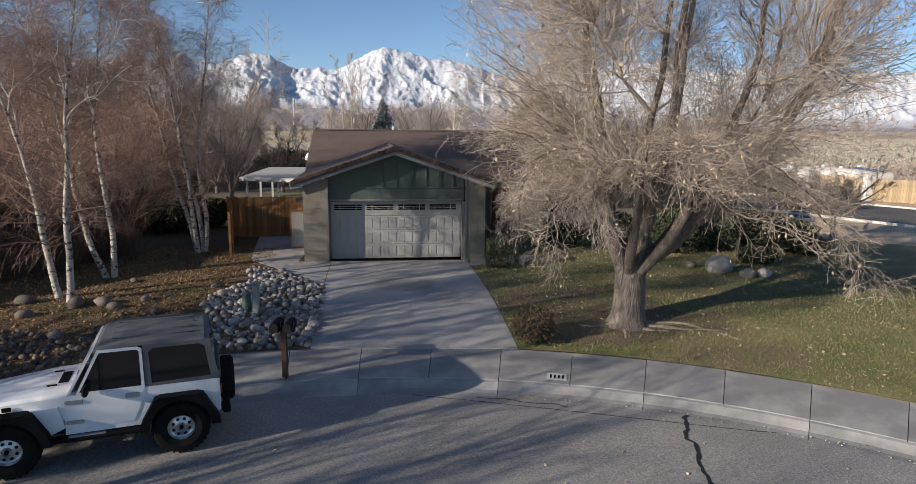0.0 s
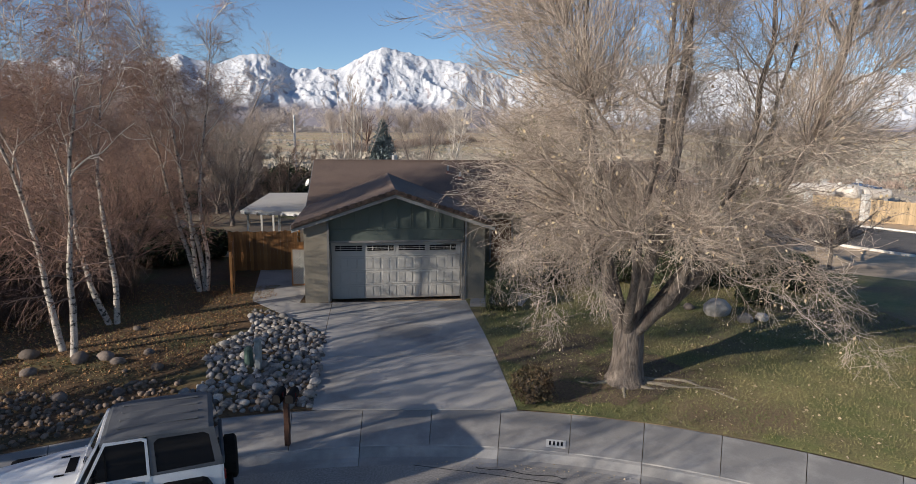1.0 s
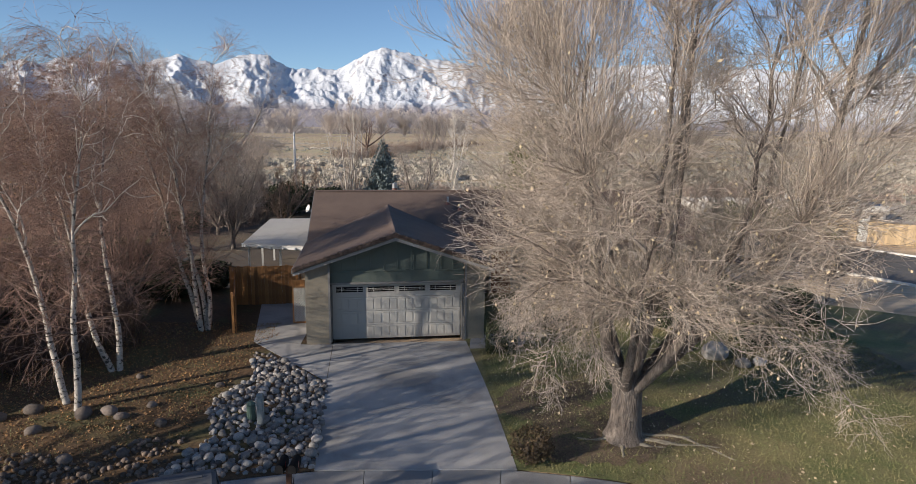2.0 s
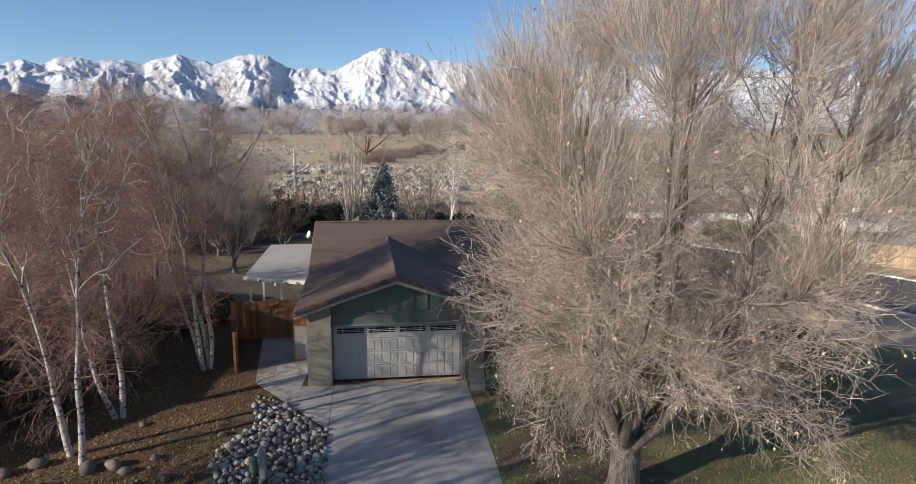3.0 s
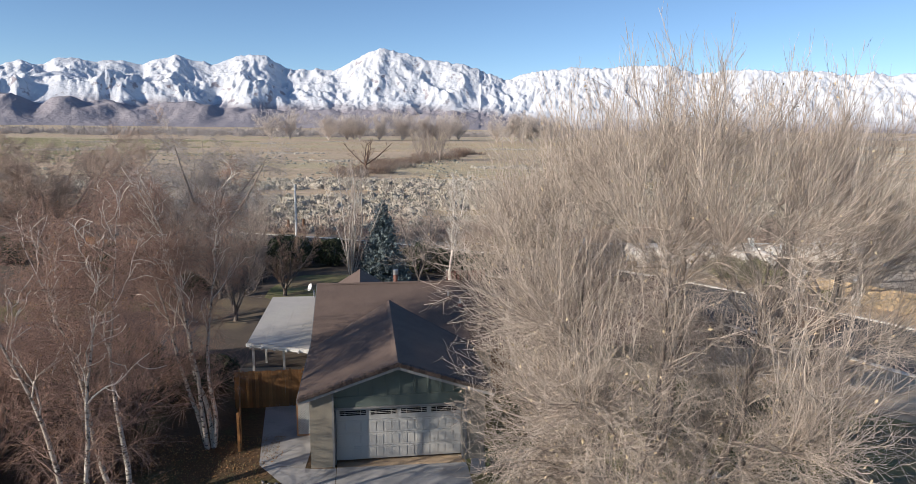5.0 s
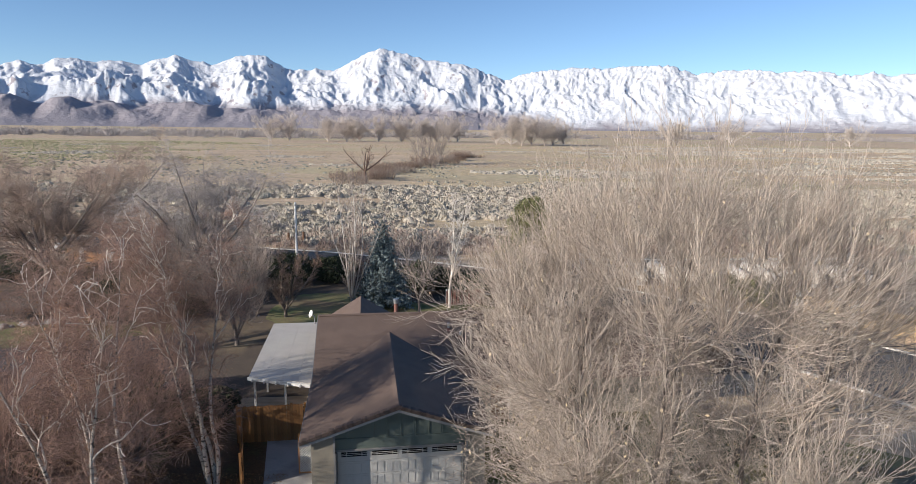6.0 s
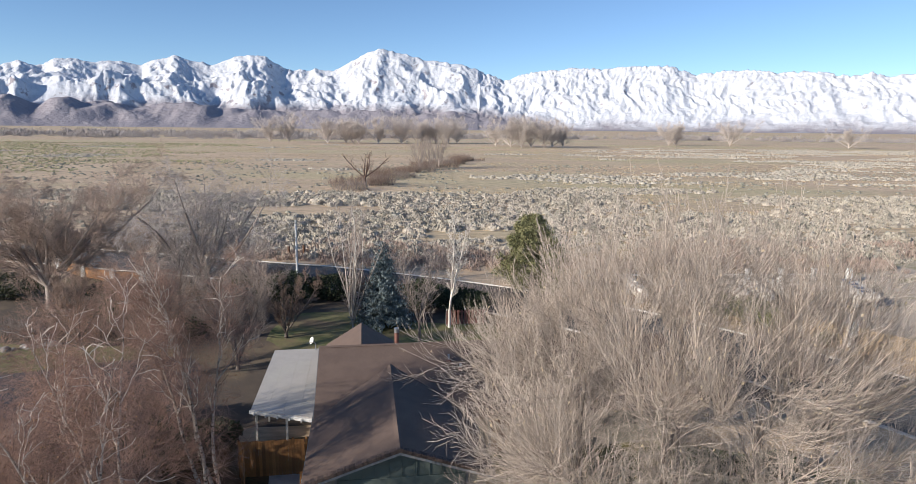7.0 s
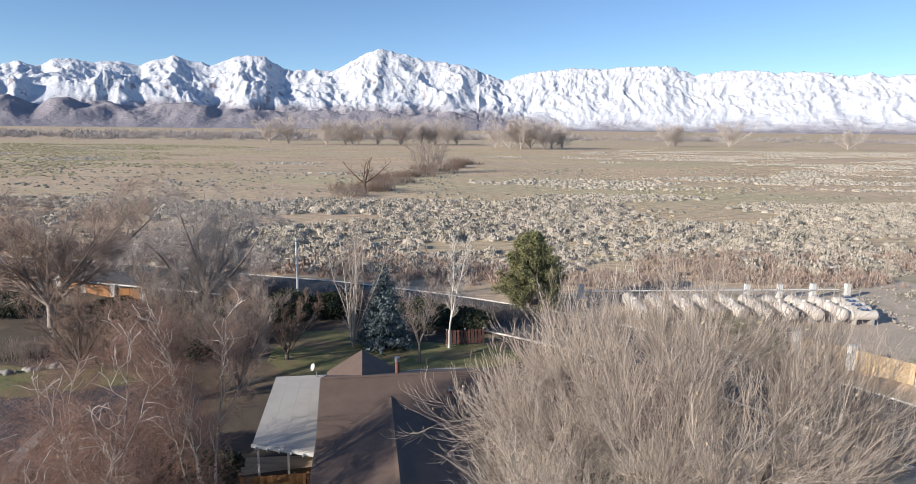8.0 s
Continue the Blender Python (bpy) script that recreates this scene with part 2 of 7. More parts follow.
M.update({
    "white_paint": material("white_paint", (0.78, 0.79, 0.80), 0.35, second=(0.74, 0.75, 0.76), scale=1.5, fine=30, fine_amount=0.04, bump=0.0, coat=0.5),
    "black_plastic": material("black_plastic", (0.009, 0.009, 0.01), 0.65, scale=3, fine=60, fine_amount=0.2, bump=0.1, spec=0.1),
    "soft_top": material("soft_top", (0.105, 0.11, 0.12), 0.75, second=(0.085, 0.09, 0.1), scale=1.6, fine=60, fine_amount=0.2, bump=0.2),
    "rubber": material("rubber", (0.009, 0.009, 0.009), 0.85, second=(0.015, 0.014, 0.013), scale=5, fine=40, bump=0.4, spec=0.12),
    "alloy": material("alloy", (0.62, 0.62, 0.63), 0.35, 0.9, second=(0.5, 0.5, 0.51), scale=6, fine=50, fine_amount=0.08, bump=0.05),
    "silver": material("silver", (0.5, 0.5, 0.5), 0.45, 0.7, scale=4, fine_amount=0.1, bump=0.05),
    "amber": material("amber", (0.5, 0.17, 0.03), 0.3, scale=5, fine_amount=0.05, bump=0),
    "red_lens": material("red_lens", (0.3, 0.02, 0.015), 0.25, scale=5, fine_amount=0.05, bump=0),
    "post_wood": material("post_wood", (0.15, 0.075, 0.04), 0.85, second=(0.1, 0.05, 0.028), scale=5, fine=30, bump=0.4, stretch=(1, 1, 0.15)),
    "cedar": material("cedar", (0.34, 0.16, 0.055), 0.85, second=(0.24, 0.115, 0.045), scale=2.5, fine=30, fine_amount=0.3, bump=0.35, stretch=(1, 1, 0.12), random_tint=0.3),
    "pine_board": material("pine_board", (0.46, 0.34, 0.2), 0.85, second=(0.36, 0.26, 0.16), scale=2.5, fine=30, bump=0.3, stretch=(1, 1, 0.12), random_tint=0.18),
    "stone_white": material("stone_white", (0.4, 0.375, 0.35), 0.85, second=(0.28, 0.26, 0.24), scale=5, fine=40, fine_amount=0.25, bump=0.4, random_tint=0.45),
    "stone_brown": material("stone_brown", (0.2, 0.16, 0.135), 0.9, second=(0.13, 0.105, 0.09), scale=5, fine=40, fine_amount=0.25, bump=0.4, random_tint=0.4),
    "stone_mix": material("stone_mix", (0.25, 0.22, 0.195), 0.9, second=(0.16, 0.14, 0.125), scale=5, fine=40, fine_amount=0.25, bump=0.4, island=0.45),
    "green_box": material("green_box", (0.09, 0.15, 0.12), 0.6, scale=4, fine_amount=0.1, bump=0.05),
    "grey_box": material("grey_box", (0.36, 0.38, 0.36), 0.6, scale=4, fine_amount=0.1, bump=0.05),
    "dry_leaf": material("dry_leaf", (0.36, 0.2, 0.08), 0.85, second=(0.22, 0.12, 0.055), scale=3, fine=10, bump=0, island=0.5),
    "pale_leaf": material("pale_leaf", (0.55, 0.45, 0.3), 0.85, second=(0.42, 0.32, 0.2), scale=3, fine=10, bump=0, island=0.3),
    "grass_blade": material("grass_blade", (0.11, 0.135, 0.045), 0.9, second=(0.28, 0.23, 0.11), scale=0.6, fine=3, bump=0, island=0.4),
    "dark_leaf": material("dark_leaf", (0.03, 0.045, 0.02), 0.8, second=(0.055, 0.06, 0.026), scale=1.5, fine=10, bump=0, island=0.4),
    "red_leaf": material("red_leaf", (0.11, 0.065, 0.035), 0.8, second=(0.07, 0.055, 0.025), scale=2.5, fine=10, bump=0, island=0.45),
    "spruce_leaf": material("spruce_leaf", (0.21, 0.255, 0.255), 0.85, second=(0.15, 0.19, 0.19), scale=0.8, fine=6, bump=0, island=0.22),
    "pine_leaf": material("pine_leaf", (0.22, 0.21, 0.1), 0.85, second=(0.15, 0.15, 0.065), scale=0.7, fine=6, bump=0, island=0.4),
    "brush": material("brush", (0.27, 0.19, 0.145), 0.9, second=(0.2, 0.14, 0.11), scale=0.5, fine=5, bump=0, island=0.35),
    "grey_brush": material("grey_brush", (0.32, 0.26, 0.225), 0.9, second=(0.24, 0.195, 0.165), scale=0.5, fine=5, bump=0, island=0.35),
    "panel_roof": material("panel_roof", (0.54, 0.5, 0.45), 0.8, second=(0.45, 0.42, 0.375), scale=0.8, fine=20, fine_amount=0.15, bump=0.1, third=(0.52, 0.49, 0.43), third_scale=0.5),
    "white_trim": material("white_trim", (0.68, 0.67, 0.64), 0.6, second=(0.58, 0.57, 0.54), scale=2, fine_amount=0.1, bump=0.1),
    "dark_wood": material("dark_wood", (0.045, 0.038, 0.033), 0.85, scale=3, fine_amount=0.2, bump=0.2),
    "galvanised": material("galvanised", (0.45, 0.46, 0.47), 0.4, 0.8, scale=6, fine_amount=0.15, bump=0.05),
    "rust_pipe": material("rust_pipe", (0.22, 0.1, 0.075), 0.7, scale=6, fine_amount=0.2, bump=0.1),
    "tank_paint": material("tank_paint", (0.68, 0.62, 0.55), 0.5, second=(0.62, 0.56, 0.49), scale=0.8, fine=12, fine_amount=0.05, bump=0.05),
    "old_roof": material("old_roof", (0.075, 0.07, 0.075), 0.9, second=(0.055, 0.05, 0.055), scale=1.5, fine=20, fine_amount=0.35, bump=0.5),
    "pale_pole": material("pale_pole", (0.72, 0.71, 0.69), 0.8, second=(0.62, 0.61, 0.59), scale=2, fine=20, bump=0.2, stretch=(1, 1, 0.1)),
    "pole_wood": material("pole_wood", (0.52, 0.48, 0.43), 0.9, second=(0.4, 0.36, 0.32), scale=2, fine=20, bump=0.3, stretch=(1, 1, 0.1)),
    "root": material("root", (0.3, 0.26, 0.2), 0.9, second=(0.2, 0.17, 0.13), scale=6, fine=30, bump=0.5),
})


def glass_material(name, tint, rough=0.05):
    m = bpy.data.materials.new(name)
    m.use_nodes = True
    b = m.node_tree.nodes["Principled BSDF"]
    b.inputs["Base Color"].default_value = (*tint, 1)
    b.inputs["Roughness"].default_value = rough
    b.inputs["Transmission Weight"].default_value = 0.75
    b.inputs["IOR"].default_value = 1.45
    return m


M["limb_bark"] = material("limb_bark", (0.4, 0.335, 0.285), 0.92, second=(0.26, 0.21, 0.175), scale=5, fine=30, fine_amount=0.3, bump=0.4, stretch=(1, 1, 0.3), island=0.2)
M["glass"] = glass_material("glass", (0.55, 0.6, 0.62))
M["litter_soil"] = material("litter_soil", (0.17, 0.12, 0.075), 0.95, second=(0.1, 0.075, 0.052), scale=1.2, fine=14, fine_amount=0.5, bump=0.6, third=(0.12, 0.13, 0.05), third_scale=0.7, third_at=(0.52, 0.62))
M["pale_trim"] = material("pale_trim", (0.36, 0.355, 0.345), 0.75, second=(0.26, 0.255, 0.25), scale=2.0, fine=30, bump=0.1)
M["dark_shingle"] = material("dark_shingle", (0.1, 0.068, 0.055), 0.92, second=(0.07, 0.05, 0.042), scale=3, fine=28, fine_amount=0.35, bump=0.5, random_tint=0.35)
M["blue_lid"] = material("blue_lid", (0.06, 0.12, 0.24), 0.5, scale=4, fine_amount=0.1, bump=0.05)
M["pale_kerb"] = material("pale_kerb", (0.72, 0.69, 0.63), 0.8, second=(0.6, 0.57, 0.52), scale=1, fine=20, fine_amount=0.1, bump=0.1)
M["lot"] = material("lot", (0.56, 0.46, 0.355), 0.95, second=(0.45, 0.37, 0.285), scale=0.3, fine=8, fine_amount=0.25, bump=0.4, third=(0.3, 0.27, 0.15), third_scale=0.12)
M["dark_sage"] = material("dark_sage", (0.31, 0.29, 0.225), 0.95, second=(0.22, 0.21, 0.165), scale=0.06, fine=0.6, bump=0, island=0.3)
M["straw"] = material("straw", (0.44, 0.35, 0.2), 0.95, second=(0.34, 0.26, 0.15), scale=0.05, fine=0.6, bump=0, island=0.25)
M["far_wood"] = material("far_wood", (0.36, 0.325, 0.31), 0.95, second=(0.3, 0.268, 0.258), scale=0.01, fine=0.1, bump=0, island=0.1)
M["field_green"] = material("field_green", (0.38, 0.37, 0.2), 0.95, second=(0.32, 0.32, 0.18), scale=0.02, fine=0.3, bump=0, island=0.2)
M["ochre"] = material("ochre", (0.46, 0.36, 0.215), 0.95, second=(0.4, 0.31, 0.19), scale=0.02, fine=0.3, bump=0, island=0.25)
M["aspen_twig"] = material("aspen_twig", (0.42, 0.35, 0.3), 0.9, second=(0.34, 0.28, 0.24), scale=1, fine=10, bump=0, island=0.25)
M["russet"] = material("russet", (0.39, 0.3, 0.245), 0.95, second=(0.33, 0.245, 0.2), scale=0.1, fine=0.8, bump=0, island=0.2)
M["cottonwood"] = material("cottonwood", (0.6, 0.53, 0.475), 0.9, second=(0.5, 0.435, 0.39), scale=0.05, fine=0.5, bump=0, island=0.2)
M["birch_limb"] = material("birch_limb", (0.72, 0.66, 0.58), 0.85, second=(0.6, 0.53, 0.46), scale=2, fine=20, bump=0)
M["birch_branch"] = material("birch_branch", (0.34, 0.235, 0.185), 0.88, second=(0.2, 0.135, 0.11), scale=1.5, fine=15, bump=0, island=0.5)
M["grey_twig"] = material("grey_twig", (0.5, 0.44, 0.4), 0.9, second=(0.4, 0.345, 0.315), scale=1, fine=10, bump=0, island=0.3)
M["dark_asphalt"] = material("dark_asphalt", (0.17, 0.16, 0.15), 0.9, second=(0.12, 0.113, 0.107), scale=0.5, fine=14, fine_amount=0.3, bump=0.4, spec=0.1)
# post wood at about half tone: the mailbox post's shade is in this colour
M["shaded_mailbox_wood"] = material("shaded_mailbox_wood", (0.085, 0.038, 0.024), 0.85, second=(0.05, 0.024, 0.016), scale=5, fine=30, bump=0.4, stretch=(1, 1, 0.15))
M["bank_stone"] = material("bank_stone", (0.24, 0.175, 0.13), 0.9, second=(0.13, 0.1, 0.078), scale=4, fine=40, fine_amount=0.3, bump=0.4, island=0.5)
M["dark_stem"] = material("dark_stem", (0.15, 0.095, 0.07), 0.9, second=(0.1, 0.065, 0.05), scale=1, fine=10, bump=0, island=0.35)
M["dark_glass"] = glass_material("dark_glass", (0.012, 0.013, 0.015))
M["dark_glass"].node_tree.nodes["Principled BSDF"].inputs["Transmission Weight"].default_value = 0.12
# ---- ground, road, pavement ----
CX, CY, R_ROAD, R_LIP, R_WALK, R_BACK = -0.6, -1.6, 14.0, 14.42, 14.62, 16.35


def rise(x, y):
    """Height of the ground: the street lies lower than the house."""
    r = math.hypot(x - CX, y - CY)
    if r < R_BACK:
        return -0.42 if r > R_WALK else -0.62
    q = min(1.0, (r - R_BACK) / 5.5)
    z = -0.42 * (1 - q) ** 2
    d = math.hypot(x, y)
    if d > 900:
        z += ((d - 900) / 100) ** 1.5 * 0.12
    return z


def ground_sheet():
    radii = [0, 8, 13.6, R_BACK + 0.02, 16.9, 17.6, 18.5, 19.5, 20.7, 22, 26, 29.5, 32, 36, 50, 80, 130, 210, 340, 550, 900, 1300, 1800, 2400, 3200, 4200, 4900]
    n = 96
    vs, fs = [], []
    for i, r in enumerate(radii):
        for k in range(n):
            a = 2 * math.pi * k / n
            x, y = CX + r * math.cos(a), CY + r * math.sin(a)
            z = -0.75 if r < R_BACK else rise(x, y) - (0.16 if r < 30 else 0.0)
            vs.append((x, y, z))
    for i in range(len(radii) - 1):
        for k in range(n):
            a, b = i * n + k, i * n + (k + 1) % n
            fs.append((a, b, b + n, a + n))
    return mesh("ground", vs, fs, M["field"], True)


tagged(part("ground", ground_sheet(), None), "wide flat dry valley floor reaching the mountains", "ground", kind="structure")


def polar_patch(name, r0, r1, a0, a1, lift, mat, cuts=(), nr=24, na=60, height=None):
    """A sheet laid on the ground between two radii and angles round the turning circle; cuts: planes (point, normal), the normal's side goes."""
    bm = bmesh.new()
    rows = []
    for i in range(nr + 1):
        r = r0 + (r1 - r0) * i / nr
        row = []
        for k in range(na + 1):
            a = radians(a0 + (a1 - a0) * k / na)
            x, y = CX + r * math.cos(a), CY + r * math.sin(a)
            row.append(bm.verts.new((x, y, (height(x, y, r) if height else rise(x, y)) + lift)))
        rows.append(row)
    for i in range(nr):
        for k in range(na):
            bm.faces.new((rows[i][k + 1], rows[i][k], rows[i + 1][k], rows[i + 1][k + 1]))
    for co, no in cuts:
        bmesh.ops.bisect_plane(bm, geom=bm.verts[:] + bm.edges[:] + bm.faces[:], plane_co=co, plane_no=no, clear_outer=True)
    bmesh.ops.recalc_face_normals(bm, faces=bm.faces)
    if bm.faces and sum(f.normal.z for f in bm.faces) < 0:
        bmesh.ops.reverse_faces(bm, faces=bm.faces)
    return part(name, bm, mat)


# road: one asphalt disc, a little higher in the middle
bm = bmesh.new()
rows = []
for r in (0.01, 4, 8, 11, 13, 14.0):
    rows.append([bm.verts.new((CX + r * math.cos(2 * math.pi * k / 128), CY + r * math.sin(2 * math.pi * k / 128), -0.62 + 0.012 * (14 - r))) for k in range(128)])
for a, b in zip(rows, rows[1:]):
    for k in range(128):
        bm.faces.new((a[k], b[k], b[(k + 1) % 128], a[(k + 1) % 128]))
bmesh.ops.recalc_face_normals(bm, faces=bm.faces)
road = tagged(part("road", bm, M["asphalt"]), "worn grey asphalt turning circle with leaves and cracks", "road", kind="structure")

# driveway edges
DR = ((1.46, 14.55), (0.30, 23.05))
DL = ((-3.42, 14.25), (-4.52, 22.55))


def side(p, q, keep_right):
    d = Vector((q[0] - p[0], q[1] - p[1], 0)).normalized()
    no = Vector((d.y, -d.x, 0))
    return ((p[0], p[1], 0), -no if keep_right else no)


DRIVE_L = side(*DL, False)
DRIVE_R = side(*DR, True)
# pavement: kerb and gutter ring, and slabs between radial joints
STEP = 5.85
pavement = thing("pavement", pose(CX, CY, 0), "grey concrete footpath with joints and rolled kerb", "pavement", kind="structure")


def ring_piece(prof, width, gap, n=6):
    """A closed profile of (radius, height) swept over an angle, centred on the x axis."""
    bm = bmesh.new()
    rows = []
    g = math.degrees(gap / prof[0][0])
    for i in range(n + 1):
        a = radians(-width / 2 + g / 2 + (width - g) * i / n)
        rows.append([bm.verts.new((r * math.cos(a), r * math.sin(a), z)) for r, z in prof])
    k = len(prof)
    for a, b in zip(rows, rows[1:]):
        for j in range(k):
            bm.faces.new((a[j], a[(j + 1) % k], b[(j + 1) % k], b[j]))
    bm.faces.new(rows[0][::-1])
    bm.faces.new(rows[-1])
    bmesh.ops.recalc_face_normals(bm, faces=bm.faces)
    return bm


slab_prof = [(R_WALK, -0.66), (R_WALK, -0.515), (R_WALK + 0.02, -0.50), (15.5, -0.455), (R_BACK - 0.02, -0.405), (R_BACK, -0.415), (R_BACK, -0.66)]
kerb_prof = [(R_ROAD - 0.01, -0.70), (R_ROAD, -0.625), (14.2, -0.635), (14.34, -0.62), (14.44, -0.575), (14.54, -0.525), (R_WALK - 0.005, -0.512), (R_WALK - 0.005, -0.70)]
first_slab = first_kerb = None
for i in range(-14, 17):
    th = radians(90 - STEP / 2 + STEP * i)
    m = Matrix.Rotation(th, 4, 'Z')
    if first_slab is None:
        first_slab = part("slab", ring_piece(slab_prof, STEP, 0.014), M["concrete"], pavement, at=m)
    else:
        part("slab", first_slab.data, None, pavement, at=m @ pose(0, 0, random.uniform(-0.006, 0.006)))
    if i % 2 == 0:
        m2 = Matrix.Rotation(th + radians(STEP / 2), 4, 'Z')
        if first_kerb is None:
            first_kerb = part("kerb", ring_piece(kerb_prof, 2 * STEP, 0.012, 12), M["concrete"], pavement, at=m2)
        else:
            part("kerb", first_kerb.data, None, pavement, at=m2)
# the rest of the ring, behind the eye
part("footpath", ring_piece(kerb_prof[:-1] + slab_prof[1:], 360 - STEP * 32 + 2, 0.0, 60), M["concrete"], pavement, at=Matrix.Rotation(radians(90 - STEP / 2 + STEP * 16.5 + (360 - STEP * 32) / 2), 4, 'Z'))

# driveway: concrete slabs with joints
driveway = thing("driveway", pose(0, 0, 0), "pale grey concrete driveway with dark joints", "driveway", kind="structure")


def lerp(p, q, t):
    return (p[0] + (q[0] - p[0]) * t, p[1] + (q[1] - p[1]) * t)


def paved(corners, lift=0.035, deep=0.2, n=8):
    """A slab laid on the ground between four corners."""
    a, b, c, d = corners
    bm = bmesh.new()
    top = [[None] * (n + 1) for _ in range(n + 1)]
    for i in range(n + 1):
        for k in range(n + 1):
            p = lerp(lerp(a, d, i / n), lerp(b, c, i / n), k / n)
            top[i][k] = bm.verts.new((p[0], p[1], rise(*p) + lift))
    for i in range(n):
        for k in range(n):
            bm.faces.new((top[i][k], top[i][k + 1], top[i + 1][k + 1], top[i + 1][k]))
    e = [f for f in bm.edges if f.is_boundary]
    r = bmesh.ops.extrude_edge_only(bm, edges=e)
    for v in r["geom"]:
        if isinstance(v, bmesh.types.BMVert):
            v.co.z -= deep
    bmesh.ops.recalc_face_normals(bm, faces=bm.faces)
    return bm


def on_ring(p, q, r):
    """Where the line from p to q crosses the ring of radius r."""
    lo, hi = -1.0, 2.0
    for _ in range(40):
        t = (lo + hi) / 2
        x, y = lerp(p, q, t)
        if math.hypot(x - CX, y - CY) < r:
            lo = t
        else:
            hi = t
    return lo


cuts = [0.0, 0.34, 0.67, 1.0]
l0, r0 = on_ring(*DL, R_BACK + 0.015), on_ring(*DR, R_BACK + 0.015)
mid = 0.47
for a, b in zip(cuts, cuts[1:]):
    for lo, hi in ((0, 1),):
        e = []
        for t, s in ((a + 0.001, lo), (a + 0.001, hi), (b - 0.001, hi), (b - 0.001, lo)):
            P = lerp(*DL, l0 + (1.0 - l0) * t)
            Q = lerp(*DR, r0 + (1.0 - r0) * t)
            g = 0.003 if s in (0, 1) else (-0.002 if s == hi else 0.002)
            e.append(lerp(P, Q, s + (g if s not in (0, 1) else 0)))
        part("slab", paved(e), M["concrete"], driveway)
# side pad to the gate
part("slab", paved([(-4.075, 19.05), (-4.535, 22.5), (-5.45, 22.45), (-7.45, 22.7)], 0.03), M["concrete"], driveway)
part("slab", paved([(-7.47, 22.72), (-5.7, 22.52), (-6.05, 28.6), (-8.75, 28.0)], 0.03), M["concrete"], driveway)
part("slab", paved([(0.42, 22.2), (2.3, 22.4), (2.9, 24.2), (0.5, 23.7)], 0.03), M["concrete"], driveway)

# tar-sealed cracks in the road
def strip(name, pts, w, lift, mat, parent=None, seed=1):
    rng = np.random.default_rng(seed)
    bm = bmesh.new()
    prev = None
    for i, (x, y) in enumerate(pts):
        a, b = pts[max(0, i - 1)], pts[min(len(pts) - 1, i + 1)]
        d = Vector((b[0] - a[0], b[1] - a[1], 0)).normalized()
        no = Vector((-d.y, d.x, 0)) * w * (0.6 + 0.8 * rng.random())
        r = math.hypot(x - CX, y - CY)
        z = -0.62 + 0.012 * (14 - r) + lift
        cur = (bm.verts.new((x - no.x, y - no.y, z)), bm.verts.new((x + no.x, y + no.y, z)))
        if prev:
            bm.faces.new((prev[0], cur[0], cur[1], prev[1]))
        prev = cur
    return part(name, bm, mat, parent)


def wiggle(p, q, n, amp, seed):
    rng = np.random.default_rng(seed)
    off = np.cumsum(rng.normal(0, amp, n + 1))
    off -= np.linspace(off[0], off[-1], n + 1)
    d = Vector((q[0] - p[0], q[1] - p[1])).normalized()
    return [(p[0] + (q[0] - p[0]) * i / n - d.y * off[i], p[1] + (q[1] - p[1]) * i / n + d.x * off[i]) for i in range(n + 1)]


strip("crack", wiggle((4.42, 11.55), (3.6, 6.5), 40, 0.035, 3), 0.035, 0.006, M["crack"], road)
strip("crack", wiggle((-0.9, 12.38), (5.8, 10.85), 60, 0.004, 5), 0.012, 0.006, M["crack"], road)
strip("crack", wiggle((2.2, 11.9), (0.4, 12.3), 20, 0.02, 6), 0.015, 0.006, M["crack"], road)

# lawns and beds laid on the ground
lawn = polar_patch("lawn", R_BACK + 0.01, 35, -20, 100, 0.022, M["lawn"], [DRIVE_R], 40, 90)
tagged(lawn, "patchy green and straw lawn with fallen leaves", "lawn", kind="structure")
bed = polar_patch("leaf_bed", R_BACK + 0.01, 34, 95, 200, 0.02, M["litter"], [DRIVE_L], 40, 60)
tagged(bed, "leaf-strewn earth bed under the birches", "ground", kind="structure")
# ---- the house ----
HOUSE = pose(-4.69, 23.10, 0, 0, 0, 8.06)
house = thing("house", HOUSE, "single-storey house with brown shingle roof and garage", "house")
UR, ZR, SL = 2.36, 4.10, 0.335          # garage ridge and pitch
UL, UE = -1.25, 5.97                    # garage eaves
V0 = -0.80                              # front edge of the garage roof
MV, MZ, MS = 9.46, 4.66, 0.36           # main ridge and pitch
MU0, MU1 = -1.2, 17.5                   # main roof from end to end


def roof_z(u):
    return ZR - SL * abs(u - UR)


def main_z(v):
    return MZ - MS * abs(v - MV)


def v_meet(z):
    """Where the main roof's front slope has the height z."""
    return MV - (MZ - z) / MS


# walls
part("wall", box(-0.86, -0.02, -0.5, -0.35, -0.05, 2.98), M["wall"], house, "stuccoed pier beside the garage door")
part("wall", box(4.92, 5.66, -0.5, -0.35, -0.05, 2.98), M["wall"], house)
part("wall", box(-0.86, -0.62, -0.348, 10, -0.05, 2.86), M["wall"], house)
part("wall", box(5.42, 5.66, -0.348, 6.198, -0.05, 2.86), M["wall"], house)
part("wall", box(5.66, 17, 6.2, 6.45, -0.05, 2.9), M["wall"], house)
part("wall", box(-0.86, 17, 15.2, 15.4, -0.05, 2.4), M["wall"], house)
